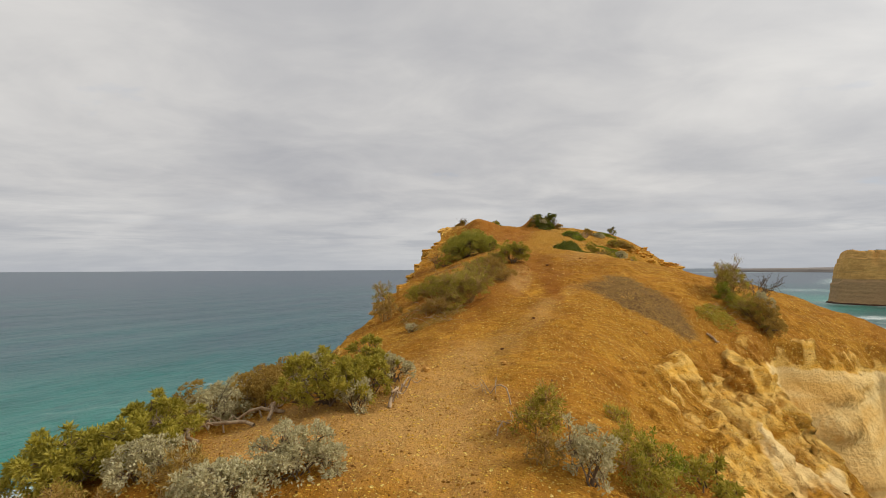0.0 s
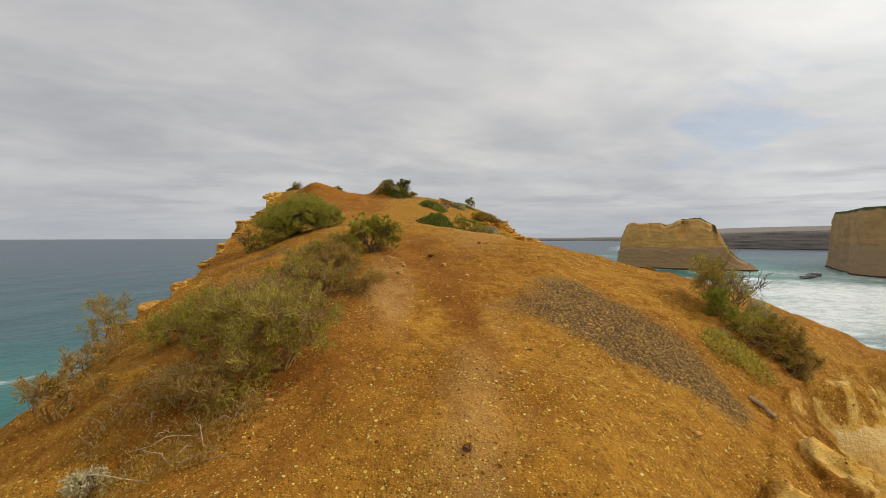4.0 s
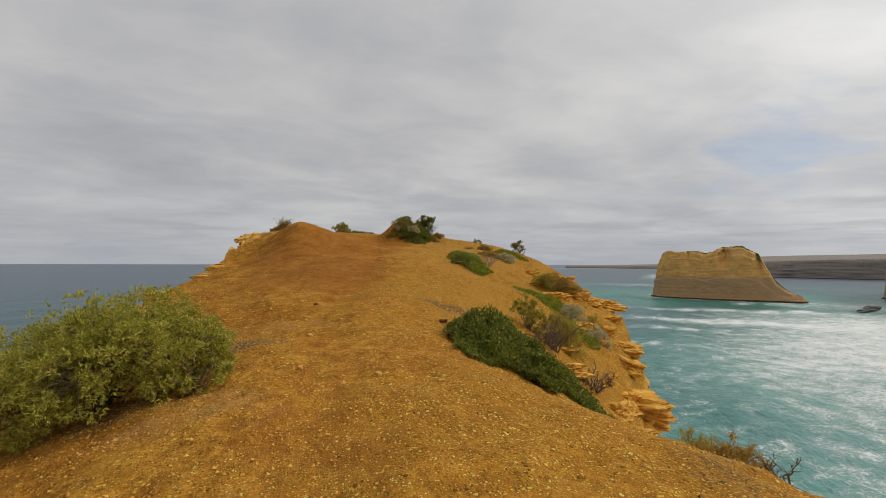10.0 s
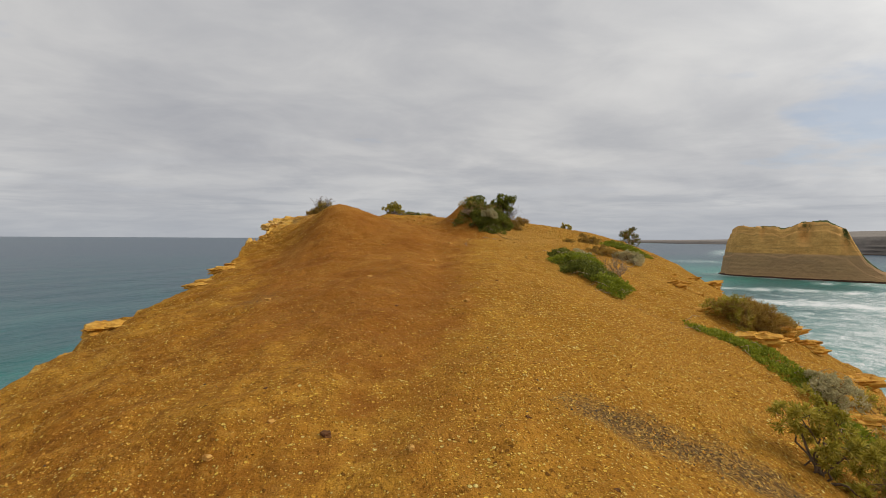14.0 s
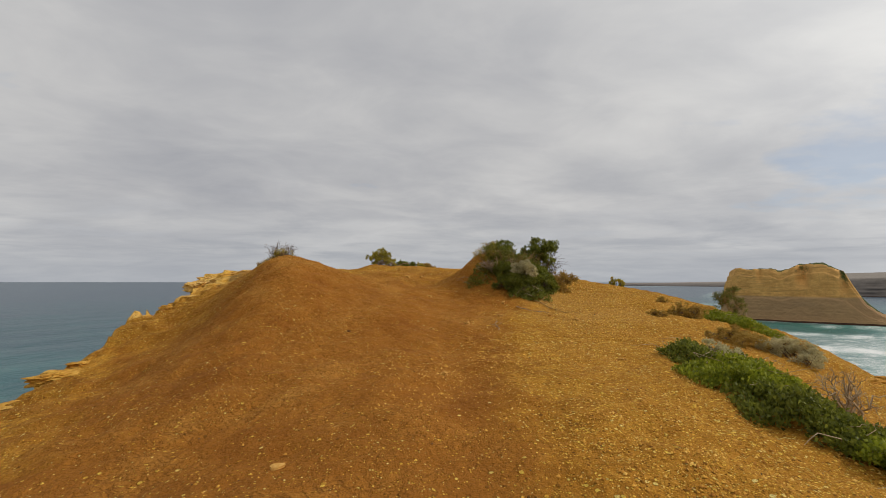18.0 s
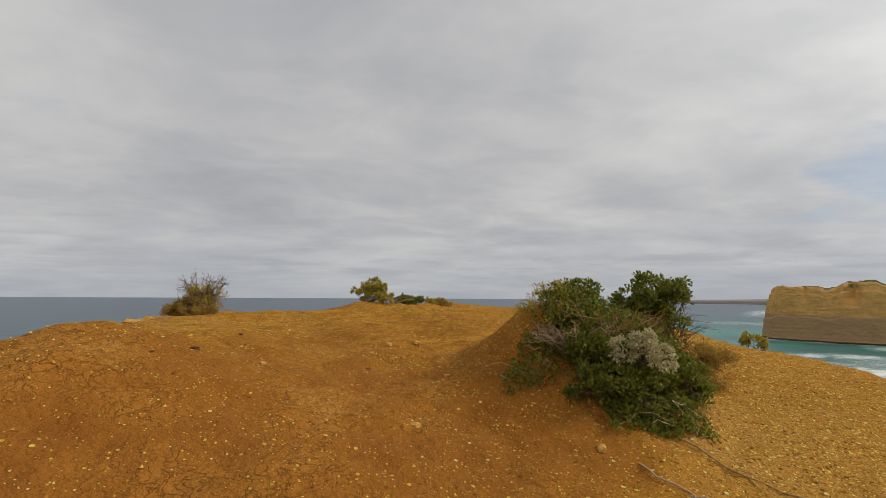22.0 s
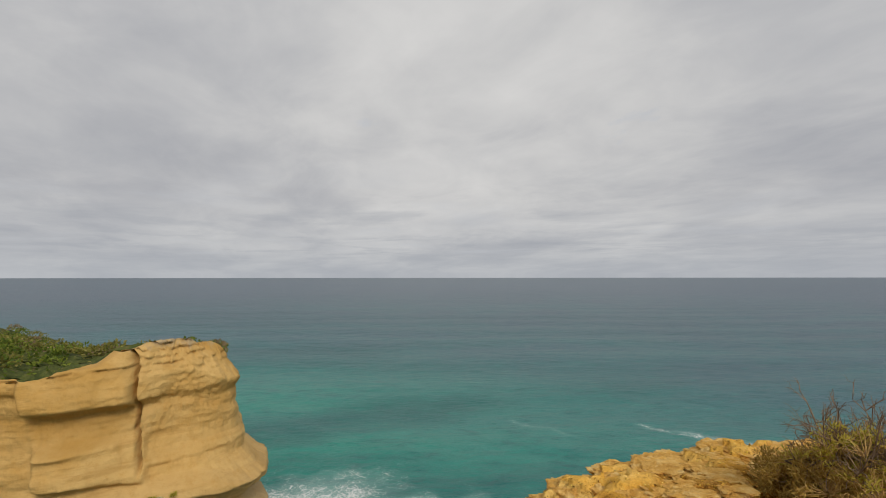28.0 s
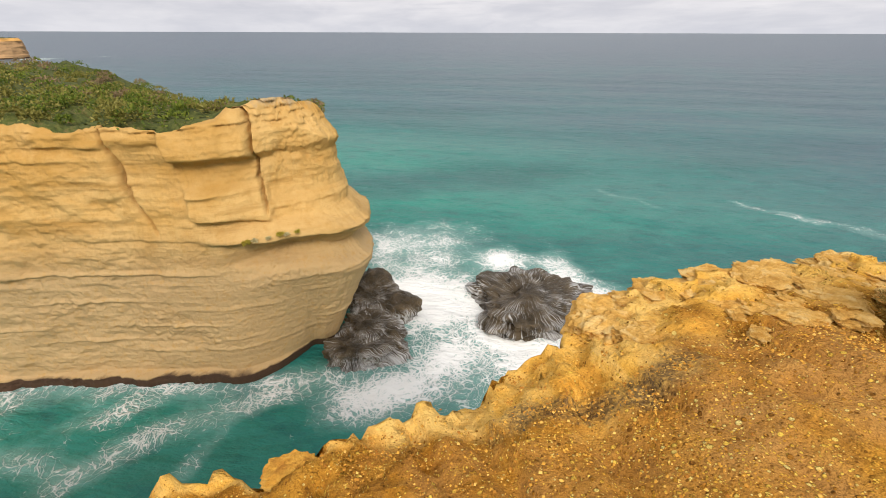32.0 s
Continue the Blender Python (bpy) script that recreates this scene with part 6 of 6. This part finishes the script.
# far end of the top
shrub("yellow-green rounded shrub at the end of the headland", 4.45, 39.15, 0.52, 0.56, OLIVE_LEAF, "tuft", 130, density=1.0)
shrub("low green bush on the far soil mound", 5.35, 39.75, 0.45, 0.26, DARK_LEAF, "broad", 131, 0.35)
shrub("small olive tuft beside gnarled roots", 4.75, 38.6, 0.2, 0.26, OLIVE_LEAF, "tuft", 132)
shrub("low brown tuft on the far crest", 6.2, 39.6, 0.3, 0.16, DRY_LEAF, "cushion", 133)
shrub("low olive tuft on the far crest", 5.9, 39.4, 0.2, 0.16, OLIVE_LEAF, "tuft", 134)
fallen_branch("gnarled bleached root over the soil mound", 4.9, 39.0, 1.0, -20, 135, 0.03, 0.12)
fallen_branch("gnarled bleached root over the soil mound", 4.6, 39.0, 0.7, 30, 136, 0.022, 0.10)
dead_bush("bare brown wind-bent bush at the cliff edge", 1.55, 36.4, 0.42, 0.62, 137, 30, BARK, 0.012, (0.05, 0.05))
shrub("dry brown foliage in a bare wind-bent bush", 1.45, 36.4, 0.5, 0.48, DRY_LEAF, "wisp", 143, 0.45, 3.0, wood=HEATH_WOOD)
shrub("olive sprigs in a bare wind-bent bush", 1.6, 36.35, 0.42, 0.6, OLIVE_LEAF, "wisp", 144, 0.4, 0.9, bare=0.3, wood=HEATH_WOOD)
shrub("dry grey-brown cushion at the foot of a bare bush", 1.4, 36.4, 0.36, 0.38, DRY_LEAF, "cushion", 138)
shrub("pale brown cushion beside a bare bush", 1.4, 36.7, 0.2, 0.26, DRY_LEAF, "cushion", 139)


# ---- rocks ----
def rock_mesh(name, size, seed, mat, cuts=3, rough=0.22, layer=0.12):
    """A weathered block with layered sides."""
    rng = np.random.RandomState(seed)
    bm = bmesh.new()
    bmesh.ops.create_icosphere(bm, subdivisions=cuts, radius=1.0)
    co = np.array([v.co[:] for v in bm.verts])
    p = 4
    co = co / (np.sum(np.abs(co) ** p, 1, keepdims=True) ** (1 / p))
    o = rng.uniform(0, 20, 3)
    n1 = FIELD.fbm(co[:, 0] * 1.3 + o[0], co[:, 1] * 1.3 + o[1], co[:, 2] * 1.3 + o[2], 4, 0.6)
    lay = FIELD.fbm(o[0] + 0 * co[:, 0], o[1] + co[:, 1] * 0.2, co[:, 2] * size[2] / max(size) * 12 + o[2], 3, 0.6)
    k = 1 + rough * 1.6 * n1
    if cuts > 3:
        k = k + rough * 0.55 * FIELD.fbm(co[:, 0] * 5 + o[1], co[:, 1] * 5 + o[2], co[:, 2] * 5 + o[0], 3, 0.65)
    co = co * k[:, None]
    co[:, :2] *= (1 + layer * 2 * lay)[:, None]
    co = co * np.array(size)
    for v, c in zip(bm.verts, co):
        v.co = c
    for f in bm.faces:
        f.smooth = False
    me = bpy.data.meshes.new(name)
    bm.to_mesh(me)
    bm.free()
    me.materials.append(mat)
    return me


def ledges():
    """Protruding plates of harder rock along both brinks."""
    rng = np.random.RandomState(7)
    shapes = [rock_mesh("rock_ledge", (0.26 + 0.04 * i, 0.36 + 0.07 * (i % 3), 0.13 + 0.035 * (i % 4)), 200 + i, LEDGE, 4, 0.34, 0.16) for i in range(7)]
    spots = []
    y = 9.2
    while y < 22:
        spots.append((-1, y, 1.0))
        y += rng.uniform(0.55, 1.15)
    # thin lips reaching out over the seaward brink further up
    for k, (y, size) in enumerate(((22.6, 0.6), (24.9, 0.45), (26.0, 0.75), (26.4, 0.5), (28.95, 0.6), (29.3, 0.4), (30.1, 0.55), (30.5, 0.45), (32.4, 0.4))):
        edge = float(brinks(np.array(y))[0])
        ob = new("rock_ledge", shapes[k % 7])
        ob.matrix_world = pose(edge + 0.10 * size, y, float(top_height(edge + 0.1, y)) - 0.03, rng.uniform(-4, 4), -4, rng.uniform(-20, 20)) @ Matrix.Diagonal((size, size * 0.9, size * 0.75, 1))
        tagged(ob, "thin ochre limestone lip jutting over the brink", "rock", "ledges along the cliff edge")
    y = 18.6
    while y < 37:
        spots.append((1, y, 1.0))
        y += rng.uniform(1.0, 1.9)
    for k in range(26):
        # slabs weathering out of the landward flank
        y = rng.uniform(18.5, 31)
        xr = float(brinks(np.array(y))[1])
        x = xr - rng.uniform(0.1, 1.0) * np.interp(y, (18.5, 22, 26, 31), (1.6, 2.0, 2.6, 3.2))
        ob = new("rock_ledge", shapes[rng.randint(7)])
        ob.matrix_world = pose(x, y, float(top_height(x, y)) - 0.03, rng.uniform(-8, 8), 14 + rng.uniform(-10, 10), rng.uniform(60, 120)) @ Matrix.Diagonal((*(rng.uniform(0.25, 0.7) * np.array([1, 1, rng.uniform(0.9, 1.6)])), 1))
        tagged(ob, "weathered ochre limestone slab on the gravel flank", "rock", "slabs on the flank")
    for sign, y, s in spots:
        for k in range(2 if sign < 0 and rng.rand() < 0.6 else 1):
            xl, xr = brinks(np.array(y))
            edge = float(xl if sign < 0 else xr)
            x = edge + sign * (rng.uniform(-0.15, 0.12) + 0.10 * k)
            z = float(top_height(edge, y)) - 0.09 - 0.2 * k - rng.uniform(0, 0.10)
            ob = new("rock_ledge", shapes[rng.randint(7)])
            ob.matrix_world = pose(x, y + rng.uniform(-0.2, 0.2), z, rng.uniform(-7, 7), rng.uniform(-8, 8) + 7 * sign, rng.uniform(-25, 25)) @ Matrix.Diagonal((*rng.uniform(0.35, 0.8, 3), 1))
            tagged(ob, "thin ochre limestone ledge jutting from the cliff edge", "rock", "ledges along the cliff edge")


ledges()


def rim_plates():
    """Broken plates of pale limestone crust along the seaward rim at the end of the walk."""
    rng = np.random.RandomState(77)
    shapes = [rock_mesh("limestone_plate", (0.20 + 0.04 * (i % 3), 0.24 + 0.05 * (i % 4), 0.075 + 0.02 * (i % 3)), 270 + i, CRUST, 5, 0.30, 0.10) for i in range(8)]
    for k in range(90):
        y = rng.uniform(34.8, 38.2)
        xl = float(brinks(np.array(y))[0])
        back = rng.uniform(0, 1) ** 1.6 * np.interp(y, (33.0, 34, 35.5, 38), (0.3, 0.5, 0.95, 0.8))
        x = xl - 0.02 + back
        size = rng.uniform(0.35, 1.0) * np.interp(back, (0, 0.9), (1.0, 0.55))
        ob = new("limestone_plate", shapes[rng.randint(8)])
        ob.matrix_world = pose(x, y, float(top_height(max(x, xl + 0.02), y)) - 0.05 * size, rng.uniform(-7, 7), rng.uniform(-7, 7), rng.uniform(0, 360)) @ Matrix.Diagonal((size, size, size * rng.uniform(0.7, 1.2), 1))
        tagged(ob, "broken pale-orange limestone plate on the cliff rim", "rock", "limestone plates on the rim")


CRUST = rock_material("pale_limestone_crust", (0.62, 0.30, 0.050), (0.82, 0.48, 0.120), (0.91, 0.63, 0.240), 7.0, 0.95, 0.06)
rim_plates()


for lx, ly, lz, sx, sy, sz, tn, sd in ((7.9, 19.0, -0.12, 0.75, 0.35, 0.14, 20, 1), (9.6, 22.2, -0.15, 0.6, 0.4, 0.2, -20, 2), (8.6, 20.6, -0.3, 0.6, 0.6, 0.35, 10, 3), (14.0, 29.5, -0.1, 0.9, 0.7, 0.3, 0, 4)):
    ob = new("rock_outcrop", rock_mesh("rock_outcrop", (sx * 0.8, sy * 0.8, sz * 0.8), 250 + sd, LEDGE, 5, 0.5, 0.3))
    ob.matrix_world = pose(lx, ly, float(top_height(lx, ly)) + lz, 0, 4, tn)
    tagged(ob, "pale ochre rock shelf jutting out over the sea", "rock")


def wet_rock(x, y, size, turn, seed, label):
    me = rock_mesh("skerry", size, seed, WET_ROCK, 5, 0.34, 0.04)
    ob = new("skerry", me)
    ob.matrix_world = pose(x, y, SEA, 0, 0, turn)
    return tagged(ob, label, "rock")


wet_rock(-52.8, 68.6, (8.4, 8.6, 3.0), 75, 301, "dark wet skerry ringed by breaking surf")
wet_rock(-61.2, 45.7, (6.0, 3.9, 3.3), 15, 302, "dark wet rock shelf at the cliff foot in surf")
wet_rock(-53.2, 43.4, (5.6, 3.2, 2.3), 20, 303, "dark wet boulder at the cliff foot in surf")
wet_rock(-50.0, 40.8, (4.4, 3.4, 2.4), 70, 306, "dark wet rock slope at the foot of the headland")
wet_rock(415, 268, (9, 4, 1.7), 10, 304, "low dark reef awash in the bay")
wet_rock(434, 277, (8, 5, 2.2), 40, 305, "low dark reef awash in the bay")


def pebble_shape(seed):
    """Four corners on the ground and an off-centre top."""
    rng = np.random.RandomState(seed)
    v = np.array([(1, 0, -0.3), (0, 0.85, -0.3), (-1, 0, -0.3), (0, -0.85, -0.3), (0, 0, 0.75)], float)
    v[:4, :2] *= rng.uniform(0.7, 1.25, (4, 1))
    v[4, :2] += rng.uniform(-0.35, 0.35, 2)
    v[4, 2] *= rng.uniform(0.7, 1.2)
    return v


def round_pebble(seed):
    """A rounder stone for the larger sizes: two rings and a top."""
    rng = np.random.RandomState(seed)
    a = np.arange(5) * 2 * np.pi / 5
    low = np.stack([np.cos(a), 0.85 * np.sin(a), 0 * a - 0.3], -1) * rng.uniform(0.8, 1.2, (5, 1))
    high = np.stack([0.72 * np.cos(a + 0.6), 0.62 * np.sin(a + 0.6), 0 * a + 0.32], -1) * rng.uniform(0.75, 1.2, (5, 1))
    return np.concatenate([low, high, [[0.1 * rng.normal(), 0.1 * rng.normal(), 0.55]]])


ROUND = np.array([(i, (i + 1) % 5, 5 + i) for i in range(5)] + [((i + 1) % 5, 5 + (i + 1) % 5, 5 + i) for i in range(5)] + [(5 + i, 5 + (i + 1) % 5, 10) for i in range(5)])
CHIP = np.array([(0, 1, 4), (1, 2, 4), (2, 3, 4), (3, 0, 4)])


def gravel(name, count, lo, hi, xs, ys, mat, seed, label, keep, middle=None):
    """Loose stones lying on the top, all in one mesh."""
    rng = np.random.RandomState(seed)
    y = rng.uniform(ys[0], ys[1], count)
    r = ridge_at(y)
    x = (r[:, 2] if middle is None else middle(y)) + rng.normal(size=count) * xs
    xl, xr = brinks(y)
    ok = (x > xl + 0.1) & (x < xr - 0.1) & keep(x, y, rng.rand(count))
    x, y = x[ok], y[ok]
    n = len(x)
    z = top_height(x, y)
    size = lo * (hi / lo) ** (rng.rand(n) ** 2.6)
    form, faces = (round_pebble, ROUND) if hi > 0.02 else (pebble_shape, CHIP)
    shapes = np.array([form(s) for s in range(24)])[rng.randint(24, size=n)]
    k = shapes.shape[1]
    a = rng.uniform(0, 2 * np.pi, n)
    c, s = np.cos(a)[:, None], np.sin(a)[:, None]
    px = shapes[..., 0] * c - shapes[..., 1] * s
    py = shapes[..., 0] * s + shapes[..., 1] * c
    v = np.stack([x[:, None] + px * size[:, None], y[:, None] + py * size[:, None], z[:, None] + (shapes[..., 2] + 0.25) * size[:, None]], -1)
    f = (np.arange(n)[:, None, None] * k + faces[None]).reshape(-1, 3)
    me = bpy.data.meshes.new(name)
    me.vertices.add(n * k)
    me.vertices.foreach_set("co", v.reshape(-1).astype(np.float32))
    me.loops.add(len(f) * 3)
    me.loops.foreach_set("vertex_index", f.reshape(-1).astype(np.int32))
    me.polygons.add(len(f))
    me.polygons.foreach_set("loop_start", np.arange(0, len(f) * 3, 3, dtype=np.int32))
    me.polygons.foreach_set("loop_total", np.full(len(f), 3, np.int32))
    me.materials.append(mat)
    me.update()
    return tagged(new(name, me), label, "gravel", kind="stuff")


def pebble_material(name, stops):
    m, n, sh, at = material(name)
    rnd = n.add("ShaderNodeNewGeometry").outputs["Random Per Island"]
    n.put(sh, "Base Color", n.ramp(rnd, stops))
    n.put(sh, "Roughness", 0.9)
    return m


OCHRE_PEBBLE = pebble_material("ochre_pebble", ((0.0, (0.36, 0.14, 0.018)), (0.45, (0.54, 0.255, 0.035)), (0.8, (0.70, 0.375, 0.055)), (1.0, (0.78, 0.49, 0.12))))
DARK_PEBBLE = pebble_material("ironstone_pebble", ((0.0, (0.045, 0.036, 0.025)), (0.6, (0.105, 0.08, 0.052)), (0.85, (0.22, 0.14, 0.06)), (1.0, (0.5, 0.32, 0.1))))
gravel("ochre_gravel", 60000, 0.004, 0.016, 2.3, (3.0, 37.5), OCHRE_PEBBLE, 1, "loose ochre limestone gravel scattered over clay", lambda x, y, u: u < np.clip(0.6 + 1.6 * FIELD.fbm(x * 0.8, y * 0.8, 2.2, 3) - 1.6 * blob_sum(x, y, CLAY_SPOTS), 0.015, 1) * np.where(y > 27, 0.22, np.where((y > 8) & (y < 16), 0.45, 0.5)))
gravel("ochre_rubble", 45000, 0.003, 0.014, 0.9, (31.0, 37.6), OCHRE_PEBBLE, 3, "bright yellow rubble lying on the rim", lambda x, y, u: (x < 2.6) & (u < np.clip(0.5 + 1.8 * FIELD.fbm(x * 1.2, y * 1.2, 5.2, 3), 0.08, 1)), lambda y: ridge_at(y)[:, 0] + 0.7)
gravel("golden_gravel", 125000, 0.006, 0.016, 2.2, (9.0, 31.5), OCHRE_PEBBLE, 4, "dense golden gravel covering the landward flank", lambda x, y, u: (u < np.clip(0.62 + 2.6 * FIELD.fbm(x * 0.7, y * 0.7, 6.2, 4, 0.6) - 0.9 * blob_sum(x, y, CLAY_SPOTS), 0.03, 1)) & (x > ridge_at(y)[:, 2] - 3.4) & (u < np.clip((y - 12) / 9, 0.05, 1)), lambda y: ridge_at(y)[:, 2] + 0.9)
gravel("ironstone_gravel", 70000, 0.004, 0.014, 3.0, (4.0, 37.0), DARK_PEBBLE, 2, "dark ironstone gravel lying in patches", lambda x, y, u: u < np.clip(blob_sum(x, y, IRON_SPOTS) * 1.8 - 0.2, 0.015, 1))


def loose_stones():
    rng = np.random.RandomState(23)
    shapes = [rock_mesh("stone", (0.05, 0.04, 0.028), 400 + i, STONE, 2, 0.3, 0.0) for i in range(5)]
    clods = [rock_mesh("soil_clod", (0.08, 0.06, 0.035), 420 + i, CLOD, 3, 0.5, 0.0) for i in range(4)]
    for k in range(84):
        y = rng.uniform(5, 37.5)
        x = float(ridge_at(y)[2]) + rng.normal() * 1.5
        if k % 6:
            ob = new("stone", shapes[rng.randint(5)])
            s = rng.uniform(0.35, 0.95)
            tagged(ob, "small ochre stone lying loose on the clay", "stone", "loose stones on the ridge")
        else:
            ob = new("soil_clod", clods[rng.randint(4)])
            s = rng.uniform(0.2, 0.4)
            tagged(ob, "dark crumbled clod of soil on the path", "clod", "soil clods on the ridge")
        ob.matrix_world = pose(x, y, float(top_height(x, y)) + 0.008 * s, 0, 0, rng.uniform(0, 360)) @ Matrix.Scale(s, 4)
    for x, y, s, dark in ((4.75, 19.85, 0.8, 1), (2.0, 18.25, 0.6, 1), (2.9, 21.2, 0.5, 1), (6.3, 31.0, 0.8, 0), (3.2, 32.0, 0.5, 1), (2.75, 12.2, 0.6, 1)):
        ob = new("soil_clod", clods[1]) if dark else new("stone", shapes[0])
        ob.matrix_world = pose(x, y, float(top_height(x, y)) + 0.01, 0, 0, 40 * x) @ Matrix.Scale(s, 4)
        tagged(ob, "dark crumbled clod of soil on the path" if dark else "small ochre stone lying loose on the clay", "clod" if dark else "stone", "soil clods on the ridge" if dark else "loose stones on the ridge")


loose_stones()


DRY_SCRUB_LEAF = leaf_material("dry_scrub_leaf", ((0.15, (0.16, 0.11, 0.06)), (0.85, (0.34, 0.25, 0.14))), 0.8, 0.3)
GREEN_SCRUB_LEAF = leaf_material("green_scrub_leaf", ((0.15, (0.045, 0.075, 0.010)), (0.5, (0.12, 0.17, 0.020)), (0.85, (0.24, 0.27, 0.04))), 0.6, 0.3)
SCRUB_LEAF = leaf_material("dull_green_scrub_leaf", ((0.15, (0.09, 0.09, 0.018)), (0.5, (0.19, 0.18, 0.035)), (0.85, (0.32, 0.28, 0.08))), 0.7, 0.2)


def headland_scrub():
    """Low bushes over the headland's top, too many to count."""
    rng = np.random.RandomState(31)
    ring = smooth_ring(HEAD_OUTLINE, 90)
    for name, mat, label, count, seed in (("green_scrub", GREEN_SCRUB_LEAF, "dense green coastal scrub covering the headland top", 280, 1), ("olive_scrub", SCRUB_LEAF, "olive coastal scrub covering the headland top", 280, 2), ("dry_scrub", DRY_SCRUB_LEAF, "dry brown coastal scrub on the headland top", 100, 3)):
        soup = Soup()
        r = np.random.RandomState(seed)
        placed = 0
        while placed < count:
            x, y = r.uniform(-125, -52), r.uniform(-50, 40)
            inside = False
            for (ax, ay), (bx, by) in zip(ring, np.roll(ring, -1, 0)):
                if (ay > y) != (by > y) and x < (bx - ax) * (y - ay) / (by - ay) + ax:
                    inside = not inside
            d = np.min(np.hypot(ring[:, 0] - x, ring[:, 1] - y))
            if not inside or d < 2.7 or np.hypot(x + 50, y - 38) < 12 or r.rand() > 40 / (10 + abs(x + 50)):
                continue
            placed += 1
            rad = r.uniform(0.6, 1.9)
            h = rad * r.uniform(0.5, 0.9)
            base = np.array([x, y, float(head_top(x, y)) + 0.75])
            m = 105
            dd = unit(r.normal(size=(m, 3)) + np.array([0, 0, 0.6]))
            p = base + dd * np.array([rad, rad, h]) * r.uniform(0.75, 1.1, (m, 1))
            leaves(soup, p, unit(dd + r.normal(size=(m, 3)) * 0.7), 0.40, 0.27, r)
        tagged(new(name, soup.mesh(name, mat)), label, "scrub", kind="stuff")


headland_scrub()
# small plants on the tufted shelf of the headland
for i, (tx, ty, tz, tr) in enumerate(((-46.9, 29.2, -14.9, 0.5), (-46.8, 30.0, -14.7, 0.35), (-46.6, 32.6, -14.3, 0.45), (-46.6, 33.3, -14.4, 0.35), (-46.5, 34.4, -14.2, 0.3), (-46.7, 31.4, -14.6, 0.3))):
    shrub("small grey-green tuft on a limestone shelf", tx, ty, tr, tr * 0.7, GREY_LEAF if i % 2 else OLIVE_LEAF, "cushion", 150 + i, leaf=4.0, z=tz, name="cliff_tuft", group="tufts on the cliff shelf")
